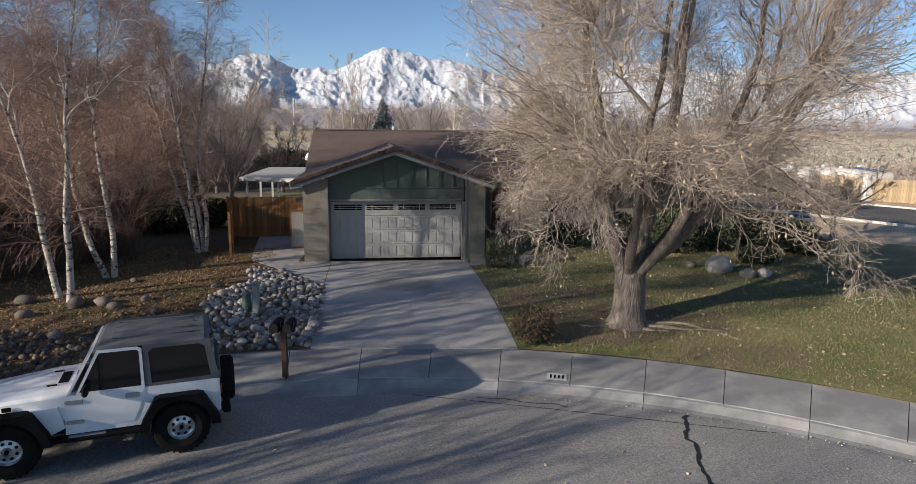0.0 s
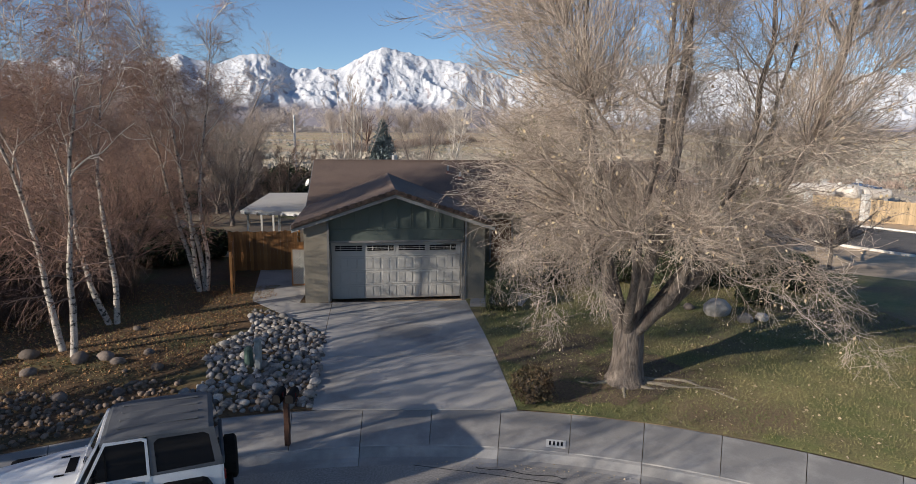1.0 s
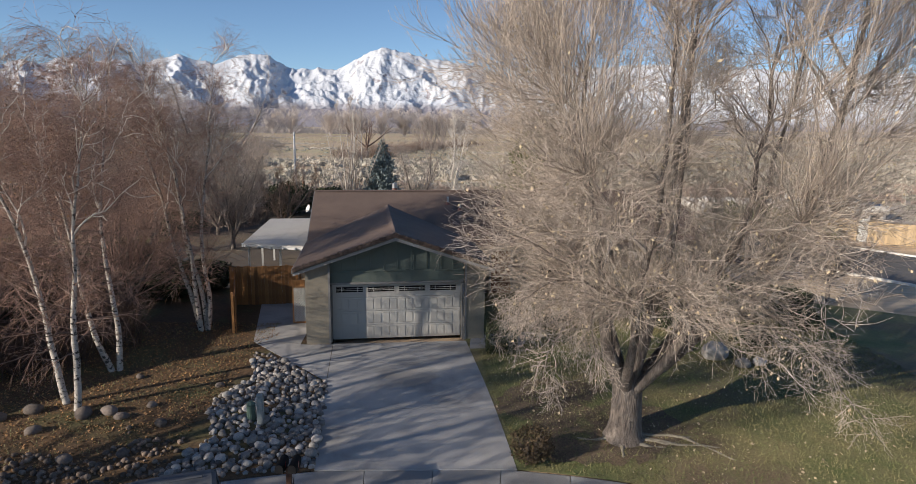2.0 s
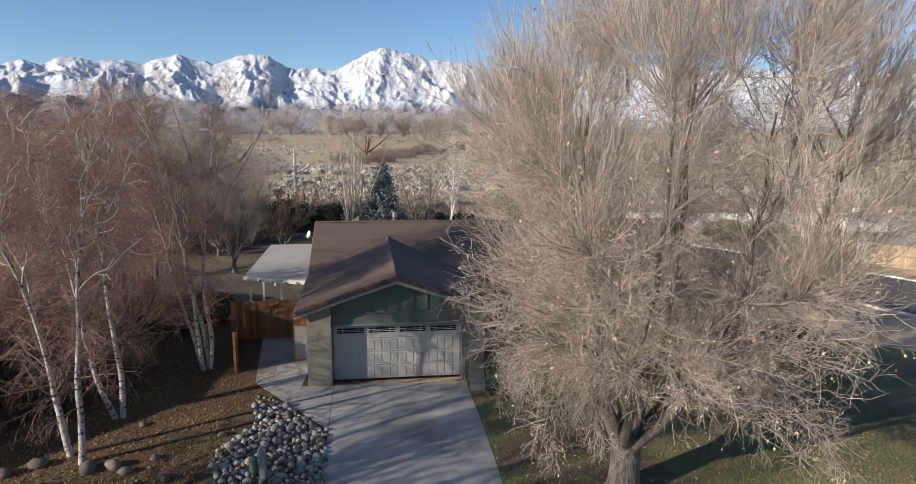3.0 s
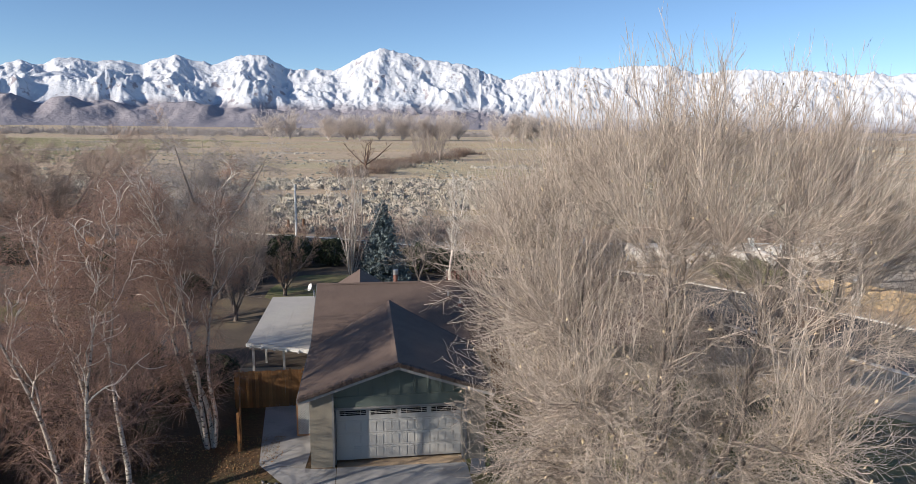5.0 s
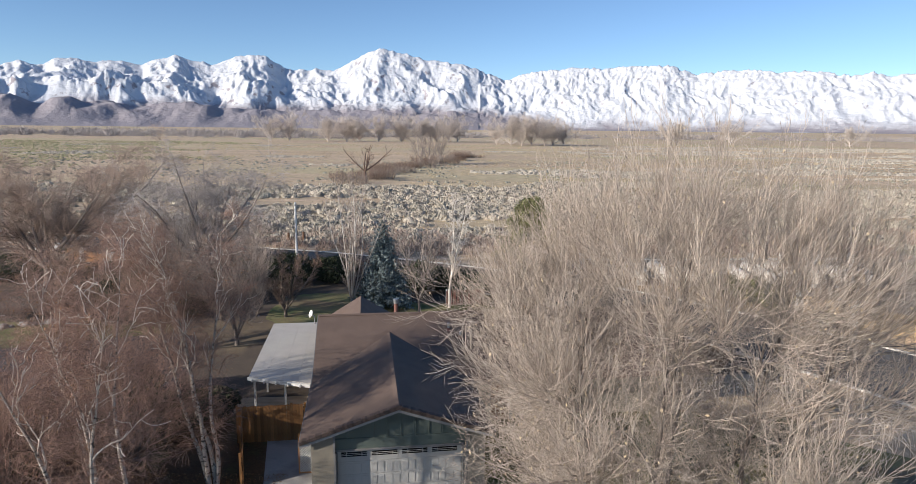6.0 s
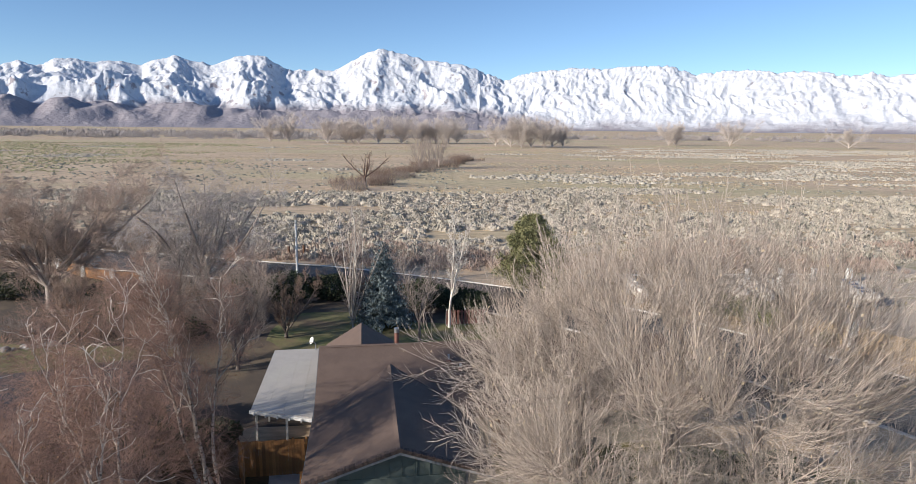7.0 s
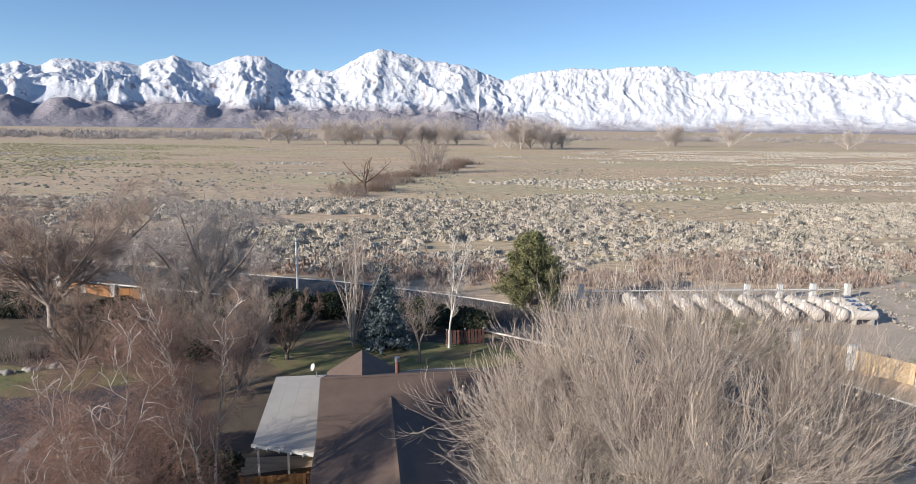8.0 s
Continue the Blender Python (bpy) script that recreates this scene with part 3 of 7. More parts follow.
part("wall", box(16.8, 17, 6.45, 15.2, -0.05, 2.9), M["wall"], house)
part("wall", box(-0.62, -0.4, 10, 15.2, -0.05, 2.4), M["wall"], house)
part("wall", box(-0.019, 0.06, -0.348, -0.002, -0.05, 2.13), M["trim"], house)
part("wall", box(4.84, 4.919, -0.348, -0.002, -0.05, 2.13), M["trim"], house)
for u in (-0.055, 4.905):
    part("corner_trim", box(u, u + 0.07, -0.53, -0.502, -0.03, 2.95), M["trim"], house)
gw = part("gable_wall", prism([(-0.02, 2.132), (4.92, 2.132), (4.92, roof_z(4.92) - 0.2), (UR, ZR - 0.2), (-0.02, roof_z(-0.02) - 0.2)], 0.3, "y", -0.2), M["green_wall"], house, "muted green boarded gable")
part("ledge", box(0.0, 4.9, -0.235, -0.202, 2.60, 2.66, 0.006), M["green_wall"], gw)
part("ledge", box(0.0, 4.9, -0.23, -0.202, 2.14, 2.22, 0.006), M["trim"], gw)
for u in (0.45, 0.95, 1.45, 1.95, 2.45, 2.95, 3.02, 3.52, 3.98, 4.05, 4.5):
    h = roof_z(u) - 0.28
    part("batten", box(u - 0.025, u + 0.025, -0.24, -0.202, 2.66, h, 0.004), M["green_wall"], gw)

# garage door: sections with pressed panels and a row of grilled lights
door = part("garage_door", box(0.062, 4.838, 0.03, 0.07, 0, 2.128), M["door_paint"], house, "pale sectional garage door")
for row in range(3):
    z0, z1 = 0.03 + row * 0.53, 0.53 + row * 0.53
    part("section", box(0.07, 4.83, 0.012, 0.029, z0 - 0.02, z1, 0.004), M["door_paint"], door)
    for col in range(8):
        u = 0.12 + col * 0.592
        for k in range(2):
            part("panel", box(u + 0.01 + k * 0.275, u + 0.255 + k * 0.275, -0.002, 0.011, z0 + 0.05, z1 - 0.07, 0.008), M["door_paint"], door)
part("section", box(0.07, 4.83, 0.012, 0.029, 1.6, 2.12, 0.004), M["door_paint"], door)
for i in range(4):
    u = 0.20 + i * 1.155
    lite = part("window", box(u, u + 0.98, 0.0, 0.011, 1.80, 2.0, 0.0), M["black_plastic"], door, "dark glazed light")
    for a, b, c, d in ((u - 0.03, u + 1.01, 2.0, 2.03), (u - 0.03, u + 1.01, 1.77, 1.8), (u - 0.03, u, 1.8, 2.0), (u + 0.98, u + 1.01, 1.8, 2.0)):
        part("frame", box(a, b, -0.006, 0.011, c, d), M["door_paint"], lite)
    for z in (1.865, 1.93):
        part("bar", box(u, u + 0.98, -0.008, -0.001, z - 0.006, z + 0.006), M["white_trim"], lite)
    for k in (0.2, 0.78):
        part("bar", box(u + k - 0.007, u + k + 0.007, -0.010, -0.0085, 1.8, 2.0), M["white_trim"], lite)

# roofs
vm = v_meet(ZR)
TH = 0.14


def corner(u, v):
    return (u, v, roof_z(u))


part("roof", slab([corner(UL, V0), corner(UR, V0), corner(UR, vm), corner(UL, v_meet(roof_z(UL)))], TH), M["roof"], house, "brown asphalt shingles")
part("roof", slab([corner(UR, V0), corner(UE, V0), corner(UE, v_meet(roof_z(UE))), corner(UR, vm)], TH), M["roof"], house)
ve = 4.3
part("roof", slab([(MU0, MV, MZ), (MU0, v_meet(roof_z(UL)), roof_z(UL)), (UL + 0.06, v_meet(roof_z(UL)), roof_z(UL)), (UR, vm, ZR), (UE, v_meet(roof_z(UE)), roof_z(UE)), (UE, ve, main_z(ve)), (MU1, ve, main_z(ve)), (MU1, MV, MZ)][::-1], TH), M["roof"], house)
part("roof", slab([(MU0, MV, MZ), (MU1, MV, MZ), (MU1, 15.9, main_z(15.9)), (MU0, 15.9, main_z(15.9))], TH), M["roof"], house)
WU, WZ, WS = 0.92, 4.24, 0.62
part("roof", slab([(WU, 10.3, WZ), (WU, 14.8, WZ), (WU - 2.1, 14.8, WZ - 2.1 * WS), (WU - 2.1, 10.3, WZ - 2.1 * WS)], 0.12), M["roof"], house)
part("roof", slab([(WU, 14.8, WZ), (WU, 10.3, WZ), (WU + 2.9, 10.3, WZ - 2.9 * WS), (WU + 2.9, 14.8, WZ - 2.9 * WS)], 0.12), M["roof"], house)
part("gable_wall", prism([(WU - 1.8, 0), (WU + 2.6, 0), (WU + 2.6, WZ - 2.6 * WS - 0.13), (WU, WZ - 0.13), (WU - 1.8, WZ - 1.8 * WS - 0.13)], 0.15, "y", 14.45), M["green_wall"], house)
# shingle courses: thin proud edges on the slopes
def courses(name, a, b, c, d, n, parent):
    """Lines of shingle butts across a slope: a-b the ridge, d-c the eave."""
    bm = bmesh.new()
    a, b, c, d = (Vector(p) for p in (a, b, c, d))
    up = (b - a).cross(d - a).normalized()
    up = up if up.z > 0 else -up
    for i in range(1, n):
        t = i / n
        p, q = a.lerp(d, t), b.lerp(c, t)
        s, r = a.lerp(d, t - 0.97 / n), b.lerp(c, t - 0.97 / n)
        vs = [bm.verts.new(v) for v in (p + up * 0.014, q + up * 0.014, r + up * 0.003, s + up * 0.003)]
        bm.faces.new(vs)
        e = [bm.verts.new(v) for v in (p + up * 0.001, q + up * 0.001)]
        bm.faces.new((vs[1], vs[0], e[0], e[1]))
    bmesh.ops.recalc_face_normals(bm, faces=bm.faces)
    return part(name, bm, M["roof"], parent)


part("ridge_cap", prism([(UR - 0.15, ZR - 0.02), (UR, ZR + 0.035), (UR + 0.15, ZR - 0.02), (UR, ZR + 0.0)], vm - V0, "y", V0), M["roof"], house)
part("ridge_cap", prism([(MV - 0.15, MZ - 0.02), (MV, MZ + 0.035), (MV + 0.15, MZ - 0.02), (MV, MZ)], MU1 - MU0, "x", MU0), M["roof"], house)
courses("shingle_course", corner(UR, V0), corner(UR, vm), corner(UL, v_meet(roof_z(UL))), corner(UL, V0), 26, house)["kind"] = "stuff"
courses("shingle_course", corner(UR, V0), corner(UR, vm), corner(UE, v_meet(roof_z(UE))), corner(UE, V0), 26, house)["kind"] = "stuff"
courses("shingle_course", (UE, MV, MZ), (MU1, MV, MZ), (MU1, ve, main_z(ve)), (UE, ve, main_z(ve)), 36, house)["kind"] = "stuff"

# bargeboards and fascias
def rake(u0, u1, v, w=0.13):
    z0, z1 = roof_z(u0), roof_z(u1)
    return prism([(u0, z0 - 0.145), (u1, z1 - 0.145), (u1, z1 - 0.145 - w), (u0, z0 - 0.145 - w)], 0.035, "y", v)


part("bargeboard", rake(UL, UR, V0 + 0.06), M["pale_trim"], house, "weathered pale grey bargeboard")
part("bargeboard", rake(UR, UE, V0 + 0.06), M["pale_trim"], house)
part("fascia", box(UL - 0.03, UL - 0.002, V0, 8, roof_z(UL) - 0.17, roof_z(UL) - 0.02), M["trim"], house)
part("fascia", box(UE + 0.002, UE + 0.03, V0, 5, roof_z(UE) - 0.17, roof_z(UE) - 0.02), M["trim"], house)
part("soffit", slab([(UL, V0 + 0.02, roof_z(UL) - TH - 0.002), (UR, V0 + 0.02, ZR - TH - 0.002), (UR, -0.2, ZR - TH - 0.002), (UL, -0.2, roof_z(UL) - TH - 0.002)], 0.02), M["green_wall"], house)
part("soffit", slab([(UR, V0 + 0.02, ZR - TH - 0.002), (UE, V0 + 0.02, roof_z(UE) - TH - 0.002), (UE, -0.2, roof_z(UE) - TH - 0.002), (UR, -0.2, ZR - TH - 0.002)], 0.02), M["green_wall"], house)
part("bargeboard", prism([(MV, MZ - 0.01), (4.0, main_z(4.0) - 0.01), (4.0, main_z(4.0) - 0.18), (MV, MZ - 0.18)], 0.03, "x", MU0 - 0.032), M["trim"], house)
# uneven shingle butts along the front edges of the garage roof
butt = None
for i in range(44):
    for u0, sg in ((UR, -1), (UR, 1)):
        u = u0 + sg * (0.04 + i * 0.0815)
        if UL < u - 0.04 and u + 0.04 < UE:
            m = pose(u, V0 - 0.012 - 0.012 * ((i * 7) % 3), roof_z(u) - 0.055 - 0.012 * ((i * 5) % 3), 0, sg * 18.5, 0)
            if butt is None:
                butt = part("shingle", box(-0.042, 0.042, -0.02, 0.2, -0.03, 0.085), M["dark_shingle"], house, at=m)
            else:
                part("shingle", butt.data, None, house, at=m)
# front door and a window in the recess
part("front_door", box(7.2, 8.15, 6.14, 6.198, 0, 2.05, 0.01), M["post_wood"], house)
part("door_frame", box(7.1, 7.198, 6.12, 6.198, 0, 2.12), M["trim"], house)
part("door_frame", box(8.152, 8.25, 6.12, 6.198, 0, 2.12), M["trim"], house)
wn1 = part("window", box(9.6, 11.6, 6.15, 6.198, 0.9, 2.1), M["dark_glass"], house)
for a, b, c, d in ((9.5, 11.7, 2.1, 2.18), (9.5, 11.7, 0.82, 0.9), (9.5, 9.6, 0.9, 2.1), (11.6, 11.7, 0.9, 2.1), (10.57, 10.63, 0.9, 2.1)):
    part("frame", box(a, b, 6.12, 6.149, c, d), M["trim"], wn1)

# roof vents, flue, dish
for u, v, h in ((5.33, 8.0, 0.35), (5.85, 7.4, 0.28)):
    vent = part("vent_pipe", cyl((u, v, main_z(v) - 0.1), (u, v, main_z(v) + h), 0.06), M["galvanised"], house)
    part("flashing", cyl((u, v, main_z(v) - 0.05), (u, v, main_z(v) + 0.1), 0.16, 0.07), M["rust_pipe"], vent)
flue = part("flue", cyl((2.87, 11.6, 3.6), (2.87, 11.6, 4.6), 0.12, n=16), M["rust_pipe"], house)
part("flue_cap", cyl((2.87, 11.6, 4.6), (2.87, 11.6, 4.85), 0.15, n=16), M["galvanised"], flue)
dish = thing("satellite_dish", HOUSE @ pose(-1.85, 15.3, 2.46) @ Matrix.Scale(1.3, 4), "small white satellite dish on the patio cover", "satellite dish")
part("mast", tubes("mast", [(np.array([(0, 0, -0.05), (0, 0, 0.3), (-0.12, 0, 0.42)]), np.array([0.025] * 3))], 8, M["galvanised"]), None, dish)
bm = bmesh.new()
bmesh.ops.create_uvsphere(bm, u_segments=20, v_segments=12, radius=1)
bmesh.ops.delete(bm, geom=[v for v in bm.verts if v.co.z > -0.8], context='VERTS')
for v in bm.verts:
    v.co = Vector((v.co.x * 0.42, v.co.y * 0.36, (v.co.z + 1) * 0.5))
dp = part("reflector", bm, M["white_trim"], dish, at=pose(-0.12, 0, 0.45, 68, 0, -68))
dp.modifiers.new("thick", 'SOLIDIFY').thickness = 0.015
part("feed_arm", tubes("feed_arm", [(np.array([(-0.12, 0, 0.38), (-0.4, -0.25, 0.42)]), np.array([0.012, 0.012]))], 6, M["galvanised"]), None, dish)

# covered patio beside the house
patio = thing("patio_cover", HOUSE, "flat patio cover with pale panels and white rafters", "patio cover")
for i in range(4):
    u0 = -4.3 + i * 0.775
    v0 = 6.9 - (u0 + 4.3) * 0.42
    part("roof_panel", slab([(u0, v0, 2.52), (u0 + 0.771, v0 - 0.324, 2.52), (u0 + 0.771, 15.6, 2.44), (u0, 15.6, 2.44)], 0.05), M["panel_roof"], patio)
part("fascia", slab([(-4.36, 6.9, 2.5), (-1.2, 5.56, 2.5), (-1.2, 5.5, 2.5), (-4.36, 6.84, 2.5)], 0.16), M["white_trim"], patio)
for i in range(6):
    u = -4.15 + i * 0.57
    v = 6.86 - (u + 4.3) * 0.42
    part("rafter", prism([(v - 0.25, 2.44), (15.5, 2.38), (15.5, 2.26), (v + 0.1, 2.26), (v - 0.25, 2.36)], 0.06, "x", u), M["white_trim"], patio)
for u, v in ((-4.1, 7.2), (-2.6, 6.5), (-4.1, 11), (-4.1, 15.2)):
    part("post", box(u - 0.05, u + 0.05, v - 0.05, v + 0.05, 0, 2.28), M["white_trim"], patio)


# board fences
def fence(p, q, h, label, mat, group="", board=0.14, dip=0.0, seed=1):
    rng = np.random.default_rng(seed)
    L = math.hypot(q[0] - p[0], q[1] - p[1])
    f = thing("board_fence", Matrix.Translation((p[0], p[1], rise(*p))) @ Matrix.Rotation(math.atan2(q[1] - p[1], q[0] - p[0]), 4, 'Z'), label, "fence", group)
    n = int(L / (board + 0.006))
    bm0 = box(0, board, -0.01, 0.01, 0.03, h, 0.0)
    first = None
    for i in range(n):
        m = pose(i * (board + 0.006), 0, rng.uniform(-0.03, 0.02), 0, 0, 0)
        if first is None:
            first = part("board", bm0, mat, f, at=m)
        else:
            part("board", first.data, None, f, at=m)
    for z in (0.35, h - 0.3):
        part("rail", box(0, L, 0.012, 0.05, z, z + 0.09), mat, f)
    for i in range(int(L / 2.4) + 2):
        x = min(L - 0.05, i * 2.4)
        part("post", box(x - 0.045, x + 0.045, 0.052, 0.142, 0, h + 0.02), mat, f)
    return f


def hw(u, v):
    p = HOUSE @ Vector((u, v, 0))
    return (p.x, p.y)


fence(hw(-4.6, 5.2), hw(-1.56, 5.2), 1.76, "orange-brown cedar board fence beside the garage", M["cedar"], seed=2)
fence((-8.45, 23.75), (-9.75, 27.6), 1.6, "short return of cedar board fence", M["cedar"], seed=3)
lat = thing("lattice_panel", HOUSE @ pose(-1.62, 2.2, 0), "wooden lattice panel beside the garage wall, slats white for sunlit gaps", "lattice")
for z in (0.02, 1.48):
    part("rail", box(0.051, 0.559, -0.02, 0.02, z, z + 0.07), M["cedar"], lat)
for u in (0, 0.56):
    part("stile", box(u, u + 0.05, -0.022, 0.022, 0, 1.56), M["cedar"], lat)
# slats coloured white in place of the sunlit background between darker ones
for i in range(-5, 15):
    for sg, yy in ((1, -0.008), (-1, 0.008)):
        z = 0.03 + i * 0.105
        ends = []
        for x in (0.04, 0.57):
            h = z + (x - 0.04 if sg > 0 else 0.57 - x)
            hc = min(1.5, max(0.06, h))
            ends.append((x + (hc - h) * sg, yy, hc))
        if abs(ends[0][0] - ends[1][0]) > 0.05:
            part("slat", tubes("slat", [(np.array(ends), np.array([0.016, 0.016]))], 4, M["white_trim"]), None, lat)
for i in range(4):
    part("board", box(0.0 + i * 0.15, 0.145 + i * 0.15, 0.024, 0.044, 1.4, 1.78), M["cedar"], lat)
# ---- trees ----
# branches are handled in batches: points (n, k, 3) and radii (n, k)
def unit(v):
    return v / (np.linalg.norm(v, axis=-1, keepdims=True) + 1e-9)


def bend_lines(rng, p, d, length, n, up, wander):
    """Branches as polylines: they start at p along d, turn up (or down, if up < 0) and wander."""
    m = len(p)
    pts = np.empty((m, n + 1, 3))
    pts[:, 0] = p
    d = unit(d)
    step = (length / n).reshape(-1, 1)
    for i in range(n):
        d = d + rng.normal(0, wander, (m, 3))
        d[:, 2] += up / n
        d = unit(d)
        pts[:, i + 1] = pts[:, i] + d * step
    return pts


def bend_line(rng, p, d, length, n, up, wander):
    return bend_lines(rng, np.array([p], dtype=float), np.array([d], dtype=float), np.array([length]), n, up, wander)[0]


def batch(lines):
    return np.array([q for q, r in lines]), np.array([r for q, r in lines])


def sprout(rng, parents, count, start, angle, length, n, up, wander, r_share, taper=0.35, floor_z=None):
    """Branches along all the parent lines, as a new batch."""
    P, R = parents
    m, k = len(P), P.shape[1] - 1
    s = start + (1 - start) * (np.arange(count)[None] + rng.random((m, count))) / count
    f = s * k
    j = np.minimum(f.astype(int), k - 1)
    w = (f - j)[..., None]
    ii = np.arange(m)[:, None]
    a, b = P[ii, j], P[ii, j + 1]
    p = (a * (1 - w) + b * w).reshape(-1, 3)
    r = ((R[ii, j] * (1 - w[..., 0]) + R[ii, j + 1] * w[..., 0]) * r_share).reshape(-1)
    d = unit(b - a).reshape(-1, 3)
    M_ = len(p)
    le = length * (0.65 + 0.7 * rng.random(M_)) * (1.15 - 0.55 * s.reshape(-1))
    ang = angle * (0.7 + 0.6 * rng.random((M_, 1)))
    side = unit(np.cross(d, rng.normal(0, 1, (M_, 3))))
    q = bend_lines(rng, p, d * np.cos(ang) + side * np.sin(ang), le, n, up, wander)
    rr = r[:, None] * np.linspace(1, taper, n + 1)[None]
    if floor_z is not None:
        ok = q[:, :, 2].min(axis=1) > floor_z
        q, rr = q[ok], rr[ok]
    return q, rr


def crown(name, lines, sides, mat, parent, label="", thin=0.0):
    ob = part(name, tubes(name, lines, sides, mat, thin), None, parent, label)
    ob["kind"] = "stuff"
    return ob


def leaf_quads(name, centres, size, mat, rng, hang=0.0):
    """Small folded leaves, one quad each, at the given centres."""
    n = len(centres)
    a = rng.normal(0, 1, (n, 3))
    a[:, 2] -= hang
    a /= np.linalg.norm(a, axis=1, keepdims=True)
    b = np.cross(a, rng.normal(0, 1, (n, 3)))
    b /= np.linalg.norm(b, axis=1, keepdims=True) + 1e-9
    s = size * (0.6 + 0.8 * rng.random((n, 1)))
    a, b = a * s, b * s * 0.55
    c = np.asarray(centres)
    V = np.stack([c - a, c + b, c + a, c - b], 1).reshape(-1, 3)
    return arrays_mesh(name, V, np.arange(4 * n).reshape(n, 4), mat)


CROWN_C, CROWN_R = np.array([1.2, 0.0, 7.6]), np.array([6.6, 6.0, 6.3])


def crown_points(rng, n, lowest, inner=0.0, reach=1.0):
    """Points spread evenly through the rounded crown, narrower towards its foot."""
    out = np.empty((0, 3))
    while len(out) < n:
        p = rng.uniform(-1, 1, (n * 3, 3))
        d = np.linalg.norm(p, axis=1)
        w = CROWN_C + p * CROWN_R
        lump = 1 + 0.08 * np.sin(w[:, 0] * 1.9 + 1) * np.sin(w[:, 1] * 1.7) + 0.05 * np.sin(w[:, 0] * 4.3) * np.sin(w[:, 1] * 3.9 + 2)
        ok = (d < reach * lump) & (d > inner) & (w[:, 2] > lowest) & (w[:, 0] > -3.6 - 0.8 * np.maximum(0, w[:, 2] - 3.5))
        out = np.concatenate([out, w[ok]])
    return out[:n]


def reach_for(rng, targets, parents, n, share, sag, wander, taper=0.35, least=0.2, thick=(0.005, 0.009), bow=None):
    """Branches that leave the nearest lower limb and rise to each target."""
    P, R = parents
    N, rad = P[:, :-1].reshape(-1, 3), R[:, :-1].reshape(-1)
    D = unit(P[:, 1:] - P[:, :-1]).reshape(-1, 3)
    best = []
    for part_ in np.array_split(targets, max(1, len(targets) // 200)):
        v = part_[:, None] - N[None]
        dist = np.linalg.norm(v, axis=2) + 1e-6
        rise_ = v[..., 2] / dist
        turn = (v * D[None]).sum(2) / dist
        best.append(np.argmin(dist * (1 + 1.6 * np.maximum(0, 0.85 - rise_) + 1.5 * np.maximum(0, 0.6 - turn)), axis=1))
    best = np.concatenate(best)
    a, d = N[best], D[best]
    le = np.linalg.norm(targets - a, axis=1, keepdims=True)
    ok = le[:, 0] > least
    a, d, le, t_, r0 = a[ok], d[ok], le[ok], targets[ok], rad[best][ok]
    c = a + (t_ - a) * 0.45 + d * le * 0.1 - np.array([0, 0, 1]) * le * sag
    if bow:
        c = a + (t_ - a) * np.array(bow)
    s = np.linspace(0, 1, n + 1)[None, :, None]
    q = a[:, None] * (1 - s) ** 2 + 2 * c[:, None] * s * (1 - s) + t_[:, None] * s ** 2
    q += np.cumsum(rng.normal(0, wander, q.shape), axis=1) * le[:, None] / n * np.minimum(1, s * 3)
    r = np.minimum(r0 * share, thick[0] + thick[1] * le[:, 0])
    return q, r[:, None] * np.linspace(1, taper, n + 1)[None]


def dome_points(rng, n, widest, low, high):
    """Points over the top of the crown, some short of its surface and some beyond it."""
    a, k = rng.random(n) * 6.2832, np.sqrt(rng.random(n)) * widest
    lump = 1 + 0.07 * np.sin(3 * a + 1) + 0.05 * np.sin(7 * a)
    p = np.stack([k * np.cos(a) * lump, k * np.sin(a) * lump, np.sqrt(np.maximum(0.06, 1 - k * k))], 1)
    return CROWN_C + CROWN_R * p * rng.uniform(low, high, (n, 1))


